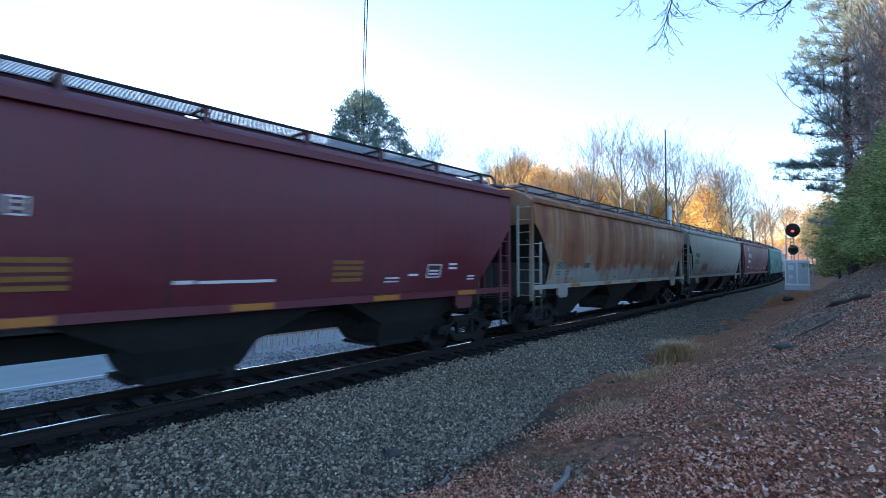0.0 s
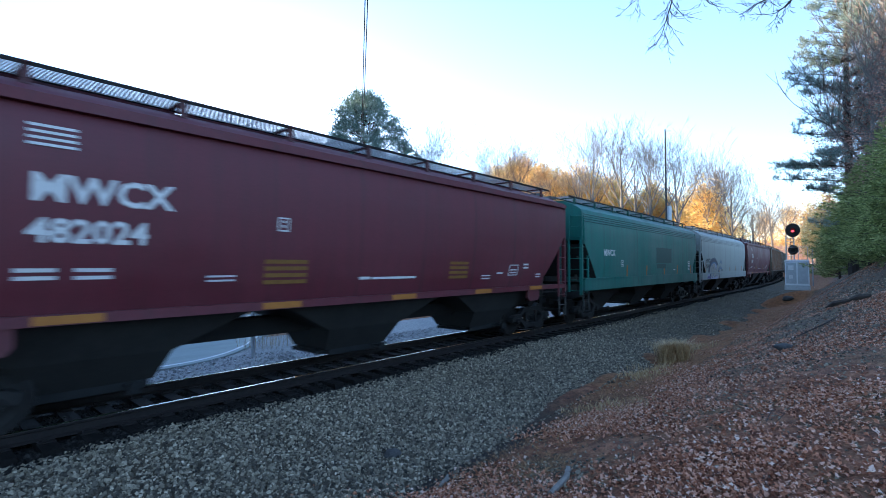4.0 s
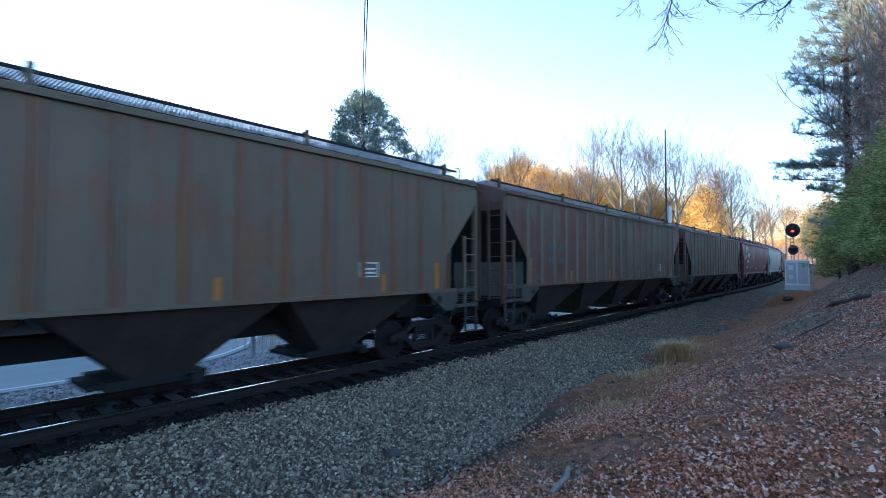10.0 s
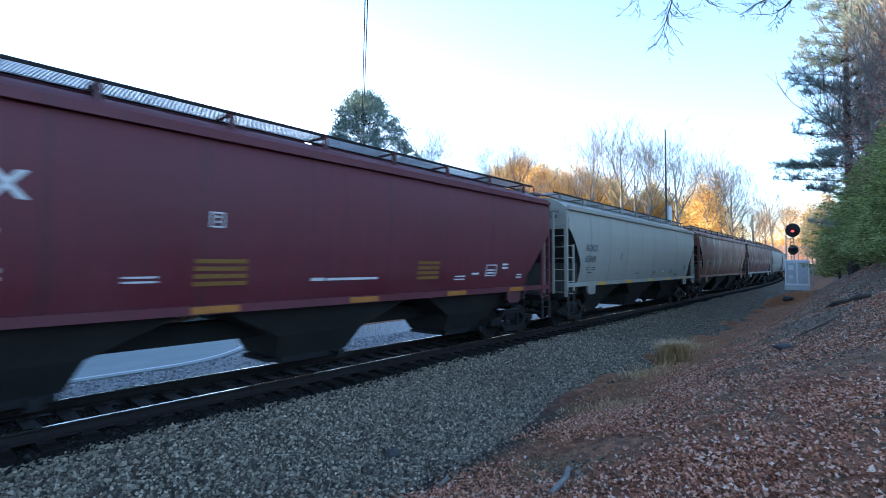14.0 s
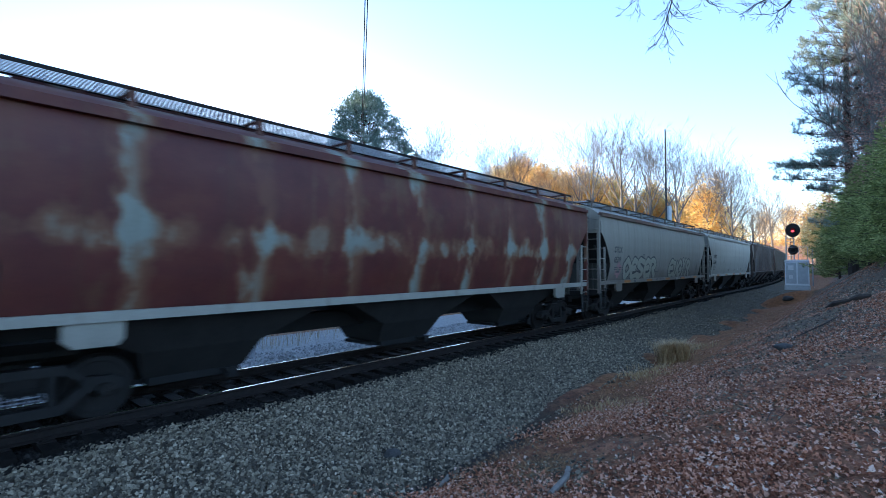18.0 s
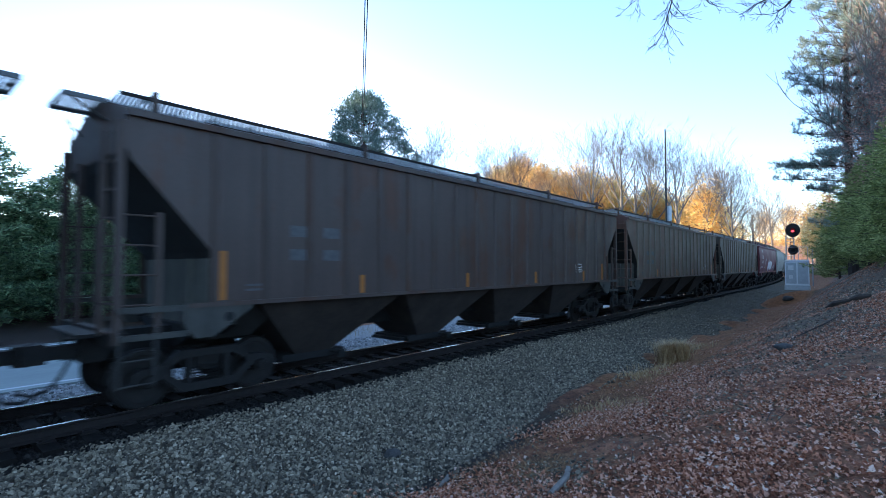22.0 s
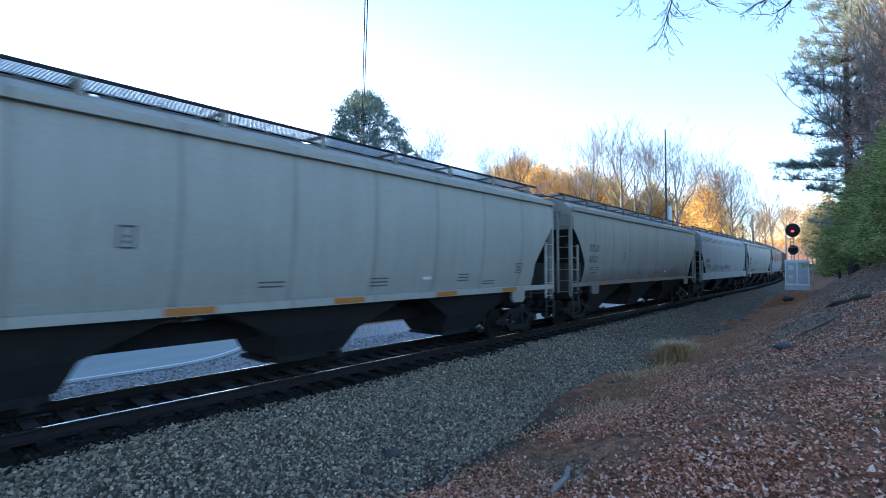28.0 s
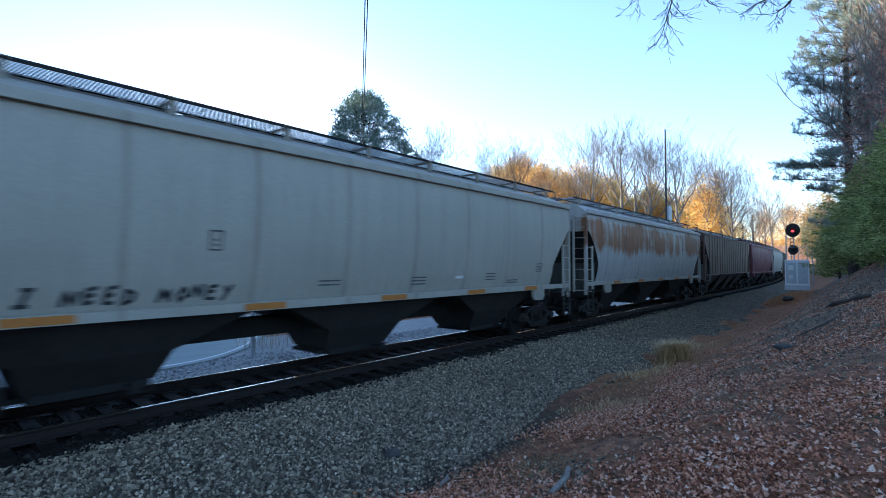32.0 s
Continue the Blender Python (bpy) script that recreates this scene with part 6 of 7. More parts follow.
def round_pine(height, seed):
    """An old pine: a bare lower trunk, a full crown of needle clumps that narrows to a blunt top, with a shoulder on one side."""
    rng = random.Random(seed)
    wood, places = Solid(), []
    r0 = height * 0.011
    wood.tube([(0, 0, -0.4), (0.1, 0.05, height * 0.5), (0.0, 0.0, height * 0.96)], [r0 * 1.3, r0 * 0.85, 0.04], 8)
    for k in range(190):
        fall = 12.5 * ((k + rng.random()) / 190) ** 0.9
        a = k * 2.4 + rng.uniform(-0.3, 0.3)
        wide = 5.6 * (1 - math.exp(-(fall + 0.25) / 2.6)) * (1 + 0.22 * math.cos(a - 5.6) * (1 if fall > 2.6 else -0.4))
        reach = wide * rng.uniform(0.25, 1.0) ** 0.55
        c = Vector((math.cos(a) * reach, math.sin(a) * reach, height - fall - 0.5 + rng.uniform(-0.3, 0.3)))
        stem = max(c.z - 0.5 * reach - 0.3, 1.0)
        wood.tube([(0, 0, stem), (c.x * 0.6, c.y * 0.6, stem + 0.4 * (c.z - stem)), c], [0.07, 0.05, 0.02], 4, False)
        size = rng.uniform(0.65, 1.05)
        for _ in range(int(80 * size)):
            v = Vector((rng.gauss(0, 0.5), rng.gauss(0, 0.5), rng.gauss(0.1, 0.27))) * size
            places.append((c + v, v.normalized() + Vector((0, 0, 0.5))))
    return wood.mesh("trunk"), needle_tufts(rng, places, 7, 0.30, 0.11)


def cedar_tree(height, seed, width, count):
    """A bushy evergreen with foliage to the ground, in feathery layered sprays along its boughs."""
    rng, npr = random.Random(seed), np.random.default_rng(seed)
    wood = Solid().tube([(0, 0, -0.3), (0.03, 0, height * 0.5), (0, 0, height * 0.97)], [height * 0.016, height * 0.010, 0.012], 7)
    boughs = 150
    vs, fs, base = [], [], 0
    for k in range(boughs):
        u = 0.03 + 0.96 * ((k + rng.random()) / boughs) ** 1.15
        a = k * 2.4 + rng.uniform(-0.5, 0.5)
        reach = width * 0.5 * (1 - u) ** 0.72 * rng.uniform(0.6, 1.2) + 0.12
        z0 = height * u * 0.94
        tip = np.array((math.cos(a) * reach, math.sin(a) * reach, z0 + reach * rng.uniform(0.05, 0.42)))
        root = np.array((0.0, 0.0, z0))
        wood.tube([tuple(root), tuple(root + (tip - root) * 0.6 + np.array((0, 0, 0.05))), tuple(tip)], [0.02, 0.012, 0.004], 3, False)
        n = max(40, int(count / boughs * (0.35 + 1.3 * (1 - u))))
        t = npr.uniform(0.2, 1.04, n) ** 0.75
        out, side = np.array((math.cos(a), math.sin(a), 0.0)), np.array((-math.sin(a), math.cos(a), 0.0))
        fan = (0.10 + 0.42 * reach * (1.05 - t) ** 0.8) * npr.uniform(-1, 1, n)
        p = root + (tip - root) * t[:, None] + side * fan[:, None] + npr.normal(0, 0.045, (n, 3))
        p[:, 2] -= np.abs(fan) * 0.25
        d = out * npr.uniform(0.2, 1.0, n)[:, None] + side * (np.sign(fan) * npr.uniform(0.0, 1.0, n))[:, None] + npr.normal(0, 0.35, (n, 3)) + np.array((0, 0, 0.12))
        d *= (npr.uniform(0.06, 0.19, n) / np.linalg.norm(d, axis=1))[:, None]
        w = np.cross(d, npr.normal(0, 1, (n, 3)) + np.array((0, 0, 0.8)))
        w *= (np.linalg.norm(d, axis=1) * 0.13 / (np.linalg.norm(w, axis=1) + 1e-6))[:, None]
        vs.append(np.stack([p, p + d * 0.5 + w, p + d, p + d * 0.5 - w], 1).reshape(-1, 3))
        fs.append(base + np.arange(n * 4).reshape(n, 4))
        base += n * 4
    return wood.mesh("trunk"), rough_mesh("crown", np.concatenate(vs).tolist(), np.concatenate(fs).tolist())


def plant(name, label, category, meshes, bark, foliage, at, turn=0.0, size=1.0, group=""):
    ob = thing(name, label, category, Matrix.LocRotScale(at, Euler((0, 0, radians(turn))), (size, size, size)), group)
    part("trunk", meshes[0], M[bark], ob)
    part("crown", meshes[1], M[foliage], ob)
    return ob


tree_rng = random.Random(21)
FAR_PINE_TOP = 23.1
BARE = [bare_tree("bare", 18, s, 5, 0.0105) for s in (1, 2, 3)]
BARE_NEAR = [bare_tree("bare", 9, s, 4, 0.010) for s in (5, 6)]
AUTUMN = [leafy_tree(17, s, 4600, 0.25) for s in (7, 8, 9)]
RUSSET = leafy_tree(9, 10, 9000, 0.045)
PINE_FAR = round_pine(FAR_PINE_TOP - spot(50.0, 58)[2], 12)
PINE_NEAR = pine_tree(17, 14, 0.14, 3.9, 12, 0.21, 0.16, 0.06, 7, 9.0)
PINE_THIN = pine_tree(19, 15, 0.2, 3.4, 12, 0.22, 0.12, 0.055, 5, 6.0)
CEDAR = [cedar_tree(5.4, s, 4.2, 26000) for s in (16, 17)]

plant("pine_tree", "tall green pine beyond the road", "tree", PINE_FAR, "dark_bark", "far_needle", spot(50.0, 58), 0)

for b, d, z in ((42.4, 60, 1.0), (43.6, 66, 0.95), (34.6, 70, 1.05), (32.2, 73, 1.0), (23.4, 84, 1.2), (20.0, 88, 1.28), (18.6, 94, 1.2), (17.0, 86, 1.2), 
                (14.3, 92, 1.28), (11.8, 105, 1.12), (10.3, 108, 1.3), (9.4, 104, 1.05), (6.0, 232, 1.6), (7.2, 240, 1.4), (5.0, 225, 1.1), (8.4, 150, 1.1), (7.6, 160, 1.1), (6.6, 170, 1.0), (9.6, 130, 1.1), (24.8, 95, 0.95), (29.4, 92, 0.8), (36.0, 84, 0.9), (39.5, 80, 0.75)):
    plant("bare_tree", "leafless grey deciduous tree at the wood's edge", "tree", tree_rng.choice(BARE), "bark", "bark", spot(b, d), tree_rng.uniform(0, 360), z * tree_rng.uniform(0.95, 1.05), "bare trees beyond the road")
for k in range(46):
    b = 10.6 + 24 * (k + tree_rng.uniform(0, 0.8)) / 46
    d = tree_rng.uniform(104, 118) if b < 13 else tree_rng.uniform(112, 150)
    plant("autumn_tree", "golden-leaved tree lit by low sun", "tree", tree_rng.choice(AUTUMN), "bark", "autumn", spot(b, d), tree_rng.uniform(0, 360), tree_rng.uniform(0.85, 1.2), "golden autumn trees")
for b, d, z in ((2.6, 150, 0.8), (2.2, 135, 0.9), (1.6, 140, 1.0), (3.2, 235, 1.3), (4.6, 240, 1.4), (6.6, 255, 1.4), (8.8, 275, 1.5)):
    plant("autumn_tree", "golden-leaved tree lit by low sun", "tree", tree_rng.choice(AUTUMN), "bark", "autumn", spot(b, d), tree_rng.uniform(0, 360), z, "golden autumn trees")
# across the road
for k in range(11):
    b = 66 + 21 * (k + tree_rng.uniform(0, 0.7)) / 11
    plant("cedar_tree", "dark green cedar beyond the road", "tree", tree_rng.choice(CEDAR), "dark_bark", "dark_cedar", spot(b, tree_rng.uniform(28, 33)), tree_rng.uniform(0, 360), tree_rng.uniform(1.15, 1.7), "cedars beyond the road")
for k in range(14):
    b = 45 + 17 * (k + tree_rng.uniform(0, 0.8)) / 14
    plant("bare_tree", "slim leafless tree beyond the road", "tree", tree_rng.choice(BARE_NEAR), "bark", "bark", spot(b, tree_rng.uniform(31, 42)), tree_rng.uniform(0, 360), tree_rng.uniform(0.8, 1.05), "slim trees beyond the road")
for k in range(7):
    plant("autumn_tree", "golden-leaved tree lit by low sun", "tree", tree_rng.choice(AUTUMN), "bark", "autumn", spot(50 + 2.2 * k, tree_rng.uniform(62, 76)), tree_rng.uniform(0, 360), 0.6, "golden autumn trees")
# on the near bank
for b, d, z in ((-3.6, 19.0, 0.80), (-1.1, 26.5, 0.90), (-0.1, 35, 0.95), (-6.4, 21, 1.1), (-3.4, 28, 1.15), (1.0, 50, 1.0), (-2.6, 23, 0.55)):
    plant("cedar_tree", "green young cedar on the leafy bank", "tree", tree_rng.choice(CEDAR), "dark_bark", "cedar", spot(b, d), tree_rng.uniform(0, 360), z, "cedars on the bank")
plant("pine_tree", "tall pine with long layered limbs on the bank", "tree", PINE_NEAR, "dark_bark", "soft_needle", spot(0.0, 33), 40, 1.0)
plant("pine_tree", "tall pine on the bank", "tree", PINE_THIN, "dark_bark", "soft_needle", spot(-2.4, 40), 200, 1.05)
for b, d, z in ((-4.6, 25, 0.95), (-2.8, 31, 1.1), (-1.2, 37, 1.1)):
    plant("russet_oak", "small oak holding russet leaves on the bank", "tree", RUSSET, "bark", "russet", spot(b, d), b * 50, z, "russet oaks on the bank")
for b, d, z in ((-3.9, 33, 1.45), (-5.0, 38, 1.7)):
    plant("russet_oak", "tall slim oak holding thin russet leaves", "tree", RUSSET, "bark", "russet", spot(b, d), b * 70, z, "russet oaks on the bank")
for b, d, z in ((-1.6, 30, 1.2), (-2.6, 28, 1.3), (-1.8, 45, 1.5), (-3.4, 36, 1.4)):
    plant("bare_tree", "slim leafless tree on the bank", "tree", tree_rng.choice(BARE_NEAR), "bark", "bark", spot(b, d), tree_rng.uniform(0, 360), z, "slim trees on the bank")


def overhanging_tree():
    """A leafless tree beside the camera whose limbs reach over the view."""
    rng = random.Random(33)
    x, y = 7.6, -3.4
    foot = Vector((x, y, ground_z(x, y)))
    ob = thing("bare_tree", "leafless tree reaching thin limbs overhead", "tree", foot)
    wood, fine = Solid(), Solid()
    wood.tube([(0, 0, -0.4), (0.1, 0.05, 3), (0.2, 0.3, 6.0), (0.3, 0.8, 8.5)], [0.16, 0.13, 0.09, 0.05], 8)
    fork = Vector((0.22, 0.4, 6.4)) + foot
    sprays = (((8.4, 1.6, 7.9), (8.5, 2.12, 7.2), (8.5, 2.22, 6.6), (8.5, 2.38, 6.12), 14, 0.22),
              ((8.4, 2.2, 7.9), (8.5, 2.45, 7.5), (8.5, 2.62, 7.15), (8.5, 2.80, 6.85), 7, 0.18),
              ((8.4, 1.5, 7.6), (8.5, 1.96, 6.95), (8.5, 1.80, 6.6), (8.5, 1.66, 6.38), 5, 0.12),
              ((8.3, -0.6, 7.0), (8.5, 0.10, 6.35), (8.5, 0.66, 6.2), (8.5, 1.06, 6.14), 11, 0.16),
              ((8.5, 0.3, 6.25), (8.5, 0.50, 6.15), (8.5, 0.66, 5.98), (8.5, 0.80, 5.92), 6, 0.12))
    for p0, p1, p2, p3, count, long in sprays:
        chain = [Vector(q) - foot for q in (fork, p0, p1, p2, p3)]
        wood.tube(chain, [0.045, 0.032, 0.019, 0.011, 0.004], 6)
        for k in range(count):
            u = 2.1 + 1.9 * k / (count - 1)
            i = min(int(u), 3)
            q = chain[i].lerp(chain[i + 1], u - i)
            onward = (chain[i + 1] - chain[i]).normalized()
            d = onward * 0.8 + Vector((rng.uniform(-0.3, 0.3), rng.uniform(-0.9, 0.9), rng.uniform(-0.65, 0.35)))
            limb(rng, fine, fine, q, d.normalized(), 0.0065, long * rng.uniform(0.8, 1.5), 2, 0.1, 0.55, 0.0034, 0.3)
    part("trunk", wood.mesh("trunk"), M["dark_bark"], ob)
    part("crown", rough_mesh("crown", fine.v, fine.f), M["dark_bark"], ob)


overhanging_tree()

# ---- poles and wires ----
def utility_pole(at, height, arm, label):
    ob = thing("utility_pole", label, "pole", at)
    part("pole", Solid().tube([(0, 0, -0.5), (0, 0, height)], [0.17, 0.11], 10), M["wood"], ob)
    part("crossarm", Solid().box(-0.05, 0.05, -arm, arm, height - 0.35, height - 0.23), M["wood"], ob)
    return ob


p = spot(15.5, 60)
mast = thing("light_mast", "tall slim dark mast with a small arm", "mast", p)
part("mast_tube", Solid().tube([(0, 0, -0.4), (0, 0, 18.4)], [0.14, 0.07], 10), M["wire"], mast)
part("arm", Solid().tube([(0, 0, 18.2), (0.5, -0.5, 18.25)], 0.03, 6), M["wire"], mast)
part("sleeve", Solid().tube([(0.15, -0.25, -0.4), (0.15, -0.25, 9.6)], 0.28, 10), M["galv"], mast, label="pale grey lower sleeve")
far = spot(50.2, 46)
near = (-14.8, -18.3, ground_z(-14.8, -18.3))
top_far, top_near = 13.3, 13.6
utility_pole(far, top_far - far[2], 0.5, "wooden utility pole beyond the road")
utility_pole(near, top_near - near[2], 0.5, "wooden utility pole behind the bank")
for off in (-0.05, 0.05):
    pts = []
    for k in range(25):
        u = k / 24
        pts.append((far[0] + (near[0] - far[0]) * u + off * 0.7, far[1] + (near[1] - far[1]) * u - off * 0.7, top_far + (top_near - top_far) * u - 1.1 * 4 * u * (1 - u)))
    w = part("overhead_wire", Solid().tube(pts, 0.022, 6), M["wire"])
    tagged(w, "dark overhead cable strung across the track", "wire", "overhead wires")

p = spot(62.0, 15.6)
post = thing("marker_post", "slim pale grey-green post beside the road", "post", (p[0], p[1], -0.6))
part("pole", Solid().tube([(0, 0, -0.3), (0, 0, 3.2)], 0.055, 10), M["galv"], post)
part("cap", Solid().tube([(0, 0, 3.2), (0, 0, 3.26)], [0.07, 0.05], 10), M["galv"], post)

# ---- litter of the ground ----
def place_z(x, y):
    b = bend(x)
    return ballast_z(x, y - b) if 4.35 < y - b < 12.8 else ground_z(x, y)


def rocks(name, boxes, seed, lo, hi, mat, height):
    """Broken stones, one lump of eight corners each."""
    rng = np.random.default_rng(seed)
    cube = np.array([(-1, -1, -1), (1, -1, -1), (1, 1, -1), (-1, 1, -1), (-1, -1, 1), (1, -1, 1), (1, 1, 1), (-1, 1, 1)], float)
    quads = np.array([(0, 3, 2, 1), (4, 5, 6, 7), (0, 1, 5, 4), (1, 2, 6, 5), (2, 3, 7, 6), (3, 0, 4, 7)])
    allv, allf, base = [], [], 0
    for x0, x1, y0, y1, per in boxes:
        n = int((x1 - x0) * (y1 - y0) * per)
        xy = np.stack([rng.uniform(x0, x1, n), rng.uniform(y0, y1, n)], 1)
        z = np.array([height(x, y) for x, y in xy])
        size = rng.uniform(lo, hi, n) * np.where(rng.random(n) < 0.08, 1.35, 1.0)
        v = cube[None] * rng.uniform(0.45, 1.0, (n, 8, 3)) * np.stack([np.ones(n), rng.uniform(0.6, 1, n), rng.uniform(0.45, 0.9, n)], 1)[:, None]
        q = rng.normal(size=(n, 4))
        q /= np.linalg.norm(q, axis=1)[:, None]
        w, i, j, k = q.T
        rot = np.stack([1 - 2 * (j * j + k * k), 2 * (i * j - k * w), 2 * (i * k + j * w), 2 * (i * j + k * w), 1 - 2 * (i * i + k * k), 2 * (j * k - i * w), 2 * (i * k - j * w), 2 * (j * k + i * w), 1 - 2 * (i * i + j * j)], 1).reshape(n, 3, 3)
        v = np.einsum("nij,nkj->nki", rot, v) * size[:, None, None]
        v += np.stack([xy[:, 0], xy[:, 1], z + size * 0.15], 1)[:, None]
        allv.append(v.reshape(-1, 3))
        allf.append((quads[None] + (np.arange(n) * 8)[:, None, None] + base).reshape(-1, 4))
        base += n * 8
    me = bpy.data.meshes.new(name)
    me.from_pydata(np.concatenate(allv).tolist(), [], np.concatenate(allf).tolist())
    return part(name, me, mat)


stones = rocks("ballast_stones", [(-6.0, -0.5, 4.3, 7.8, 150), (0.5, 6.3, 3.9, 4.5, 110), (10.6, 18, 3.9, 4.5, 110), (-0.5, 8, 4.3, 7.8, 820), (8, 16, 4.3, 7.8, 520), (16, 30, 4.4, 7.9, 190), (30, 60, 4.6, 7.9, 50), (30, 31, 4.6, 5, 5)], 5, 0.015, 0.031, M["stone"], place_z)
tagged(stones, "loose grey crushed stones", "stones", kind="stuff")
dark_stones = rocks("track_stones", [(-0.5, 12, 7.6, 9.8, 230), (-0.5, 14, 7.75, 8.35, 330), (12, 30, 7.6, 8.6, 120)], 9, 0.018, 0.034, M["rusty_shade_stone"], place_z)
tagged(dark_stones, "rust-stained stones between the ties, darkened for the cars' shade", "stones", kind="stuff")
far_stones = rocks("verge_stones", [(0, 22, 10.4, 14.4, 90)], 6, 0.02, 0.045, M["pale_stone"], lambda x, y: max(ballast_z(x, y), -0.585))
tagged(far_stones, "loose pale stones of the verge", "stones", kind="stuff")


def fallen_leaves(boxes, seed):
    rng = np.random.default_rng(seed)
    turn = np.arange(8) * math.pi / 4
    long = np.where(np.arange(8) % 2 == 0, 1.0, 0.62) * np.where(np.arange(8) == 4, 0.8, 1.0)
    shape = np.concatenate([np.zeros((1, 3)), np.stack([np.cos(turn) * long, np.sin(turn) * long * 0.66, np.zeros(8)], 1)])
    tris = np.array([(0, 1, 2, 3), (0, 3, 4, 5), (0, 5, 6, 7), (0, 7, 8, 1)])
    allv, allf, base = [], [], 0
    for x0, x1, y0, y1, per in boxes:
        n = int((x1 - x0) * (y1 - y0) * per)
        x, y = rng.uniform(x0, x1, n), rng.uniform(y0, y1, n)
        keep = np.array([noise.noise((a * 0.6, b * 0.6, 5)) + noise.noise((a * 2.1, b * 2.1, 9)) * 0.5 + noise.noise((a * 0.22, b * 0.3, 21)) * 0.5 > rng.uniform(-0.45, 0.42) + (0.3 if a > 9 and b > 2.8 else 0.55 if b > 3.75 and a > 5.5 else 0.0) for a, b in zip(x, y)])
        edge = np.array([b < 4.3 + 0.9 * noise.noise((a * 0.5, 2.0, 4)) + rng.normal() * 0.22 for a, b in zip(x, y)])
        x, y = x[keep & edge], y[keep & edge]
        n = len(x)
        z = np.array([place_z(a, b) for a, b in zip(x, y)])
        size = rng.uniform(0.014, 0.036, n)
        v = np.repeat(shape[None], n, 0) * rng.uniform(0.75, 1.2, (n, 9, 1))
        v[:, 1:, 2] = rng.normal(0.12, 0.26, (n, 8)) + 0.35 * rng.choice([-1, 1], n)[:, None] * np.abs(v[:, 1:, 1])
        v *= size[:, None, None]
        a, tilt, roll = rng.uniform(0, 6.28, n), rng.normal(0, 0.4, n), rng.normal(0, 0.4, n)
        v = np.stack([v[..., 0], v[..., 1] * np.cos(roll)[:, None] - v[..., 2] * np.sin(roll)[:, None], v[..., 1] * np.sin(roll)[:, None] + v[..., 2] * np.cos(roll)[:, None]], -1)
        v = np.stack([v[..., 0] * np.cos(tilt)[:, None] - v[..., 2] * np.sin(tilt)[:, None], v[..., 1], v[..., 0] * np.sin(tilt)[:, None] + v[..., 2] * np.cos(tilt)[:, None]], -1)
        v = np.stack([v[..., 0] * np.cos(a)[:, None] - v[..., 1] * np.sin(a)[:, None], v[..., 0] * np.sin(a)[:, None] + v[..., 1] * np.cos(a)[:, None], v[..., 2]], -1)
        v += np.stack([x, y, z + rng.uniform(0.008, 0.03, n)], 1)[:, None]
        allv.append(v.reshape(-1, 3))
        allf.append((tris[None] + (np.arange(n) * 9)[:, None, None] + base).reshape(-1, 4))
        base += n * 9
    me = bpy.data.meshes.new("fallen_leaves")
    me.from_pydata(np.concatenate(allv).tolist(), [], np.concatenate(allf).tolist())
    return part("fallen_leaves", me, M["leaf"])


tagged(fallen_leaves([(-6.0, 1.0, -4.0, 5.2, 150), (1.0, 8, -4.0, -1.5, 150), (1.0, 8, -1.5, 5.4, 1300), (8, 16, -2.0, 5.4, 650), (16, 30, -2.5, 5.2, 150), (30, 60, -3, 5.0, 30)], 8), "dry reddish-brown fallen oak leaves", "leaves", kind="stuff")


pebbles = rocks("bank_pebbles", [(1.5, 9, -0.5, 4.6, 60), (9, 20, -1.0, 3.0, 130), (4.2, 5.4, 2.2, 3.2, 400)], 12, 0.008, 0.024, M["stone"], place_z)
tagged(pebbles, "small pale stones among the leaves", "stones", kind="stuff")


def strewn(name, boxes, seed, lengths, width, lift, mat):
    """Thin bent strips lying about or standing: straw, twigs, dead stalks."""
    rng = np.random.default_rng(seed)
    vs, fs, base = [], [], 0
    for x0, x1, y0, y1, count in boxes:
        x, y = rng.uniform(x0, x1, count), rng.uniform(y0, y1, count)
        z = np.array([place_z(a, b) for a, b in zip(x, y)])
        a, ln = rng.uniform(0, 6.28, count), rng.uniform(*lengths, count)
        up = np.abs(rng.normal(lift[0], lift[1], count))
        flat_way = np.stack([np.cos(a), np.sin(a), np.zeros(count)], 1)
        d = flat_way * np.cos(up)[:, None] + np.array((0, 0, 1)) * np.sin(up)[:, None]
        w = np.stack([-np.sin(a), np.cos(a), np.zeros(count)], 1) * (width * rng.uniform(0.6, 1.4, count))[:, None]
        p = np.stack([x, y, z + 0.012], 1)
        mid = p + d * (ln * 0.5)[:, None] + rng.normal(0, 0.06, (count, 3)) * ln[:, None]
        tip = p + d * ln[:, None] + rng.normal(0, 0.05, (count, 3)) * ln[:, None]
        vs.append(np.stack([p - w, p + w, mid + w * 0.8, mid - w * 0.8, tip + w * 0.3, tip - w * 0.3], 1).reshape(-1, 3))
        k = base + np.arange(count)[:, None] * 6
        fs.append(np.concatenate([k + np.array((0, 1, 2, 3)), k + np.array((3, 2, 4, 5))]))
        base += count * 6
    return part(name, rough_mesh(name, np.concatenate(vs).tolist(), np.concatenate(fs).tolist()), mat)


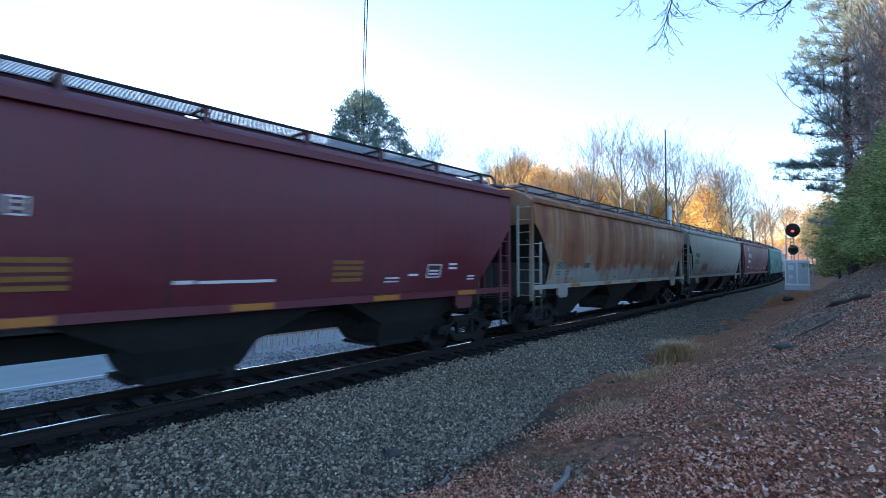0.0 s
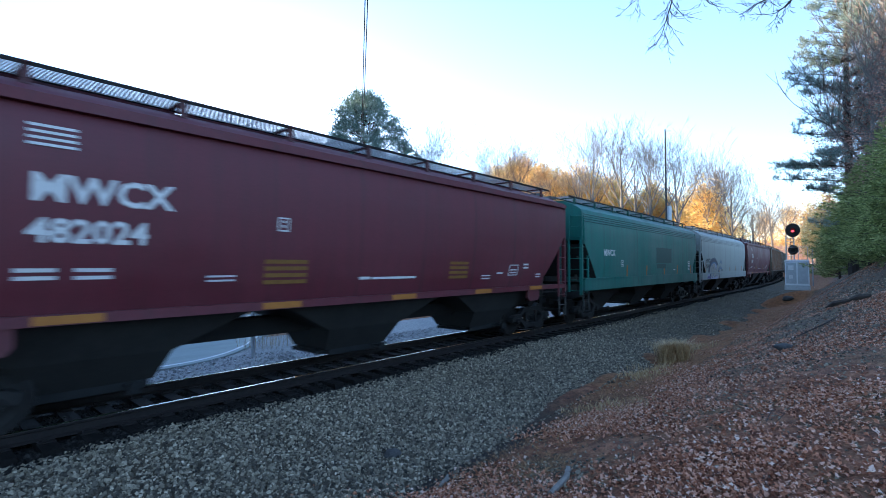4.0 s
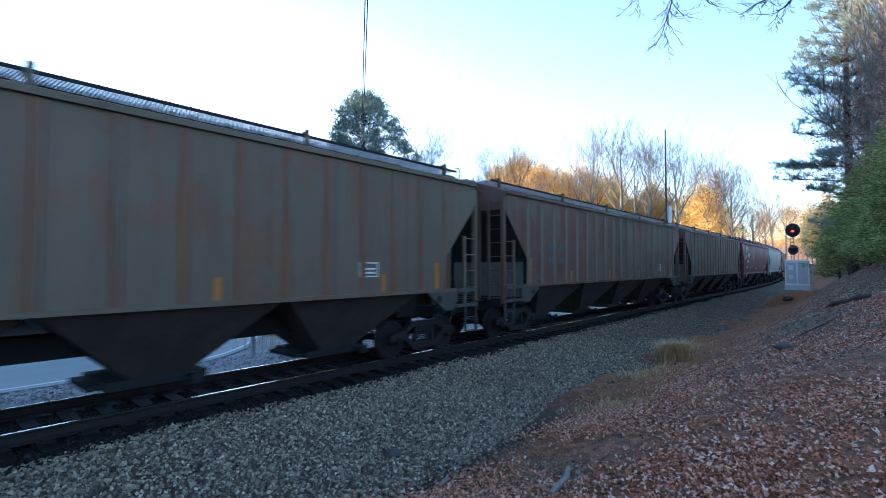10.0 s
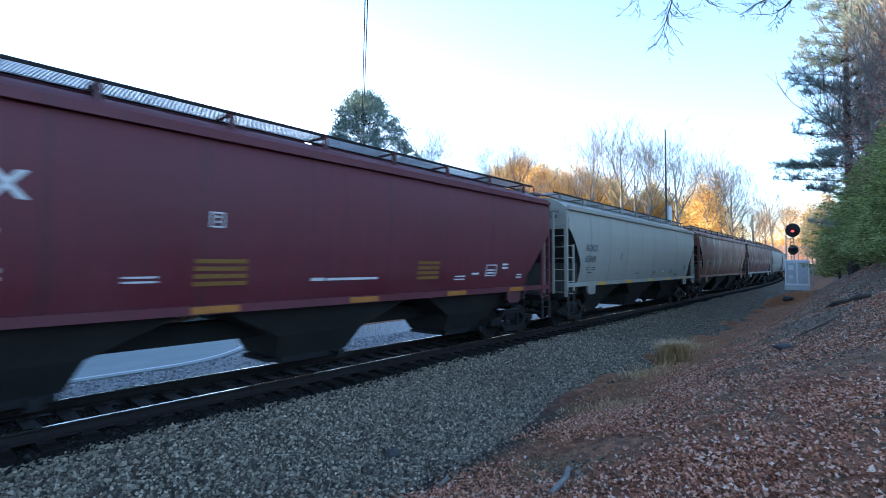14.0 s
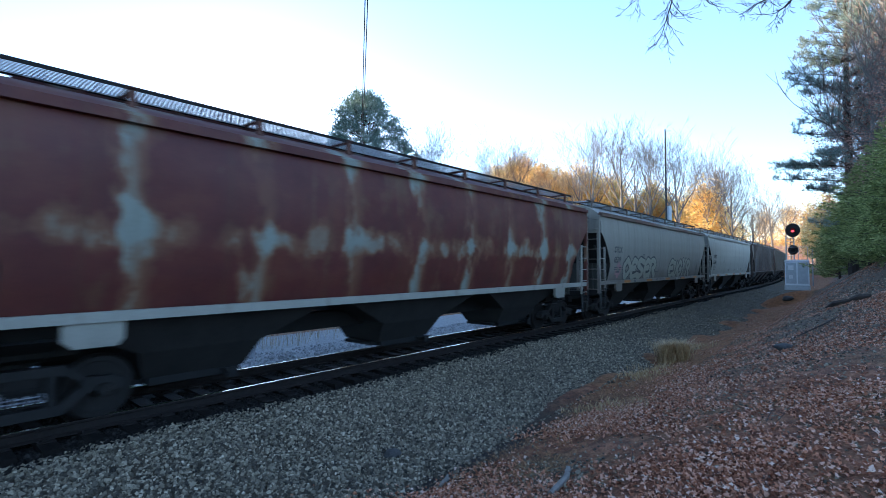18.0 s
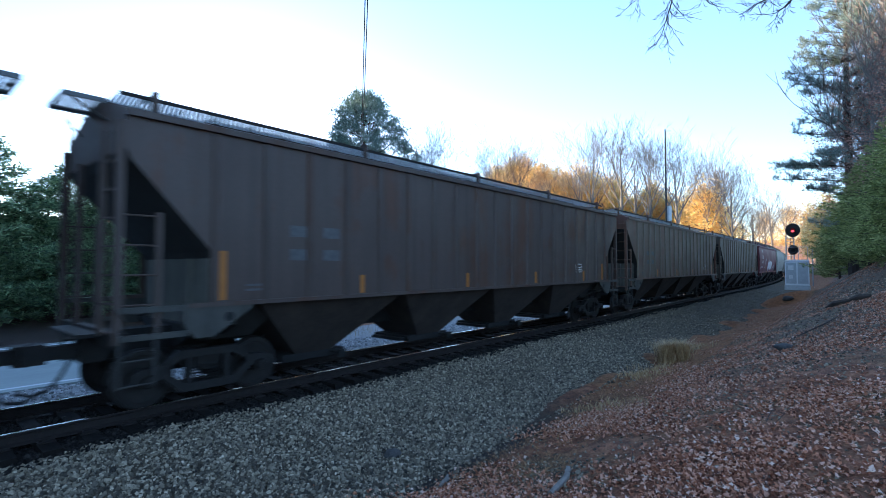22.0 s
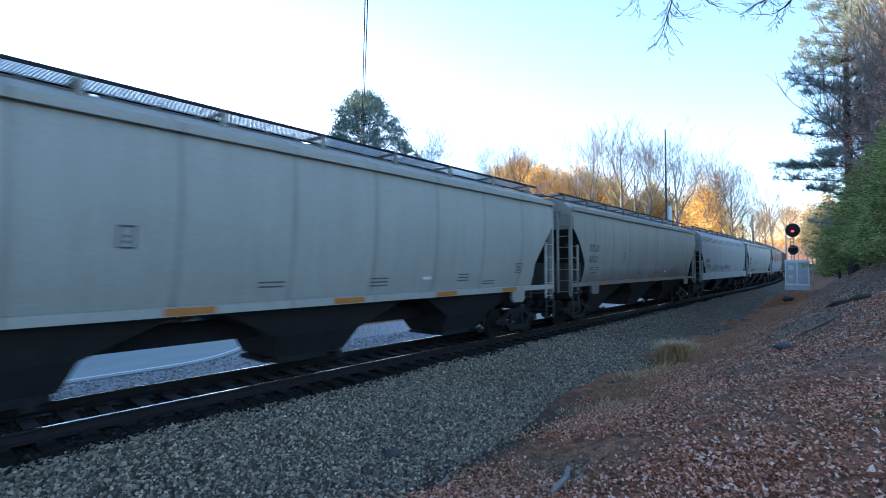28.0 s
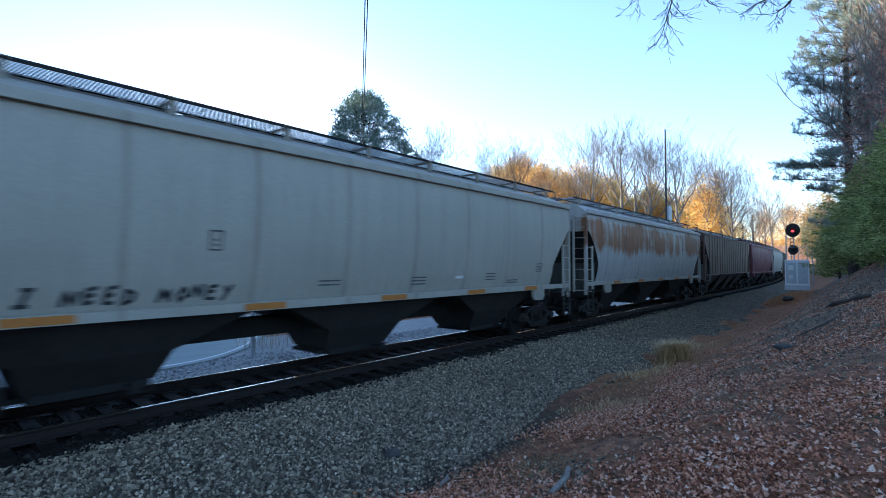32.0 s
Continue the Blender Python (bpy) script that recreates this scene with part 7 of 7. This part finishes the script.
tagged(strewn("pine_straw", [(8.5, 16, 3.0, 4.4, 9000), (16, 34, 2.2, 4.3, 9000), (4.5, 8.5, 2.6, 4.0, 2600), (8, 20, 0.0, 3.0, 4000)], 41, (0.05, 0.17), 0.0028, (0.0, 0.25), M["straw"]),
       "orange-brown fallen pine straw at the bank's foot", "pine straw", kind="stuff")
tagged(strewn("twigs", [(2.5, 9, -1.0, 4.2, 420), (9, 24, -2.0, 3.6, 700)], 42, (0.08, 0.45), 0.004, (0.05, 0.15), M["dark_bark"]),
       "thin dark broken twigs among the leaves", "twigs", kind="stuff")
tagged(strewn("dead_weeds", [(7.8, 9.2, 14.6, 15.8, 70), (9.2, 14, 14.6, 17.5, 260)], 43, (0.3, 0.9), 0.007, (1.45, 0.16), M["weed"]),
       "pale dead weed stalks at the road's edge", "weeds", kind="stuff")


def grass_tuft(x, y, count, height, spread, seed):
    rng = random.Random(seed)
    vs, fs = [], []
    for _ in range(count):
        px, py = rng.gauss(0, spread), rng.gauss(0, spread)
        a, ln = rng.uniform(0, 6.28), height * rng.uniform(0.5, 1.1)
        lean_by = rng.uniform(0.1, 0.7)
        d = Vector((math.cos(a) * lean_by, math.sin(a) * lean_by, 1)).normalized()
        w = Vector((-math.sin(a), math.cos(a), 0)) * 0.006
        base = Vector((px, py, place_z(x + px, y + py) - place_z(x, y)))
        mid, tip = base + d * ln * 0.55, base + d * ln * 0.9 + Vector((math.cos(a), math.sin(a), -0.6)) * ln * 0.3
        k = len(vs)
        vs += [tuple(base - w), tuple(base + w), tuple(mid + w * 0.8), tuple(mid - w * 0.8), tuple(tip)]
        fs += [(k, k + 1, k + 2, k + 3), (k + 3, k + 2, k + 4)]
    ob = part("grass_tuft", rough_mesh("grass_tuft", vs, fs), M["grass"], None, (x, y, place_z(x, y)))
    return tagged(ob, "tuft of dry straw-coloured grass", "grass", kind="stuff")


grass_tuft(14.7, 3.95, 1500, 0.9, 0.17, 1)
grass_tuft(13.4, 4.15, 260, 0.22, 0.25, 2)
grass_tuft(12.0, 4.0, 260, 0.22, 0.3, 3)
grass_tuft(8.6, 3.5, 260, 0.14, 0.35, 4)
grass_tuft(17.5, 4.3, 300, 0.3, 0.4, 5)


def lump(name, label, category, x, y, size, mat, seed, flatten=0.7):
    rng = random.Random(seed)
    bm = bmesh.new()
    bmesh.ops.create_icosphere(bm, subdivisions=3, radius=1)
    for v in bm.verts:
        v.co *= 1 + 0.28 * noise.noise(v.co * 1.4 + Vector((seed, 0, 0))) + 0.12 * noise.noise(v.co * 4 + Vector((0, seed, 0)))
        v.co = Vector((v.co.x * size, v.co.y * size * 0.8, v.co.z * size * flatten))
    me = bpy.data.meshes.new(name)
    bm.to_mesh(me)
    bm.free()
    me.shade_smooth()
    return tagged(part(name, me, M[mat], None, pose(x, y, place_z(x, y) + size * flatten * 0.25, 0, 0, rng.uniform(0, 360))), label, category)


lump("rock", "dark rock at the ballast's foot", "rock", 4.85, 5.1, 0.12, "rock", 2)
lump("rock", "dark rock beside the signal", "rock", *spot(4.9, 39.5)[:2], 0.34, "rock", 3, 0.6)
lump("rock", "dark rock lying in the leaves", "rock", *spot(5.2, 12.2)[:2], 0.19, "rock", 4, 0.42)


def stick(label, pts, radii, mat):
    base = Vector(pts[0])
    ob = part("fallen_branch", Solid().tube([Vector(q) - base for q in pts], radii, 7), M[mat], None, tuple(base))
    return tagged(ob, label, "branch")


def on_ground(x, y, up):
    return (x, y, place_z(x, y) + up)


stick("grey weathered branch lying in the leaves", [on_ground(5.1, 2.5, 0.03), on_ground(4.75, 2.35, 0.05), on_ground(4.3, 2.3, 0.03)], [0.028, 0.032, 0.03], "wood")
stick("pale split piece of wood on the ground", [on_ground(4.95, 4.15, 0.03), on_ground(4.75, 4.0, 0.05), on_ground(4.55, 3.95, 0.03)], [0.012, 0.03, 0.02], "wood")
stick("dark fallen log on the bank", [on_ground(16.6, 0.6, 0.04), on_ground(16.35, 0.42, 0.09), on_ground(16.2, 0.1, 0.06), on_ground(15.9, -0.1, 0.09), on_ground(15.8, -0.3, 0.05)], [0.03, 0.07, 0.055, 0.075, 0.05], "dark_bark")
q = spot(4.5, 13)
stick("thin fallen branch on the bank", [on_ground(q[0], q[1], 0.03), on_ground(q[0] + 0.7, q[1] - 0.5, 0.05), on_ground(q[0] + 1.5, q[1] - 0.8, 0.02)], [0.012, 0.016, 0.01], "dark_bark")


# ---- what moves ----
def motions():
    times = [0.8 * k for k in range(41)]
    for car, style, x0 in zip(CARS, STYLES, FRONT):
        rows = []
        for t in times:
            ax, ay, _ = path(x0 + travel(t))
            bx2, by2, _ = path(x0 + travel(t) + LENGTH[style])
            rows.append((t, pose(ax, ay, 0, 0, 0, math.degrees(math.atan2(by2 - ay, bx2 - ax)))))
        walk(car, rows)
    ticks = [k / FPS for k in range(int(SECONDS * FPS) + 1)]
    lead = {}
    for w, x, flip in WHEELS:
        if (x, flip) not in lead:
            turn = -1 if flip else 1
            walk(w, [(t, pose(x, 0, WHEEL_R, 0, math.degrees(turn * travel(t) / WHEEL_R), 0)) for t in ticks])
            lead[(x, flip)] = w.animation_data
        else:
            w.rotation_mode = "QUATERNION"
            keys = w.animation_data_create()
            keys.action = lead[(x, flip)].action
            keys.action_slot = lead[(x, flip)].action_slot


motions()
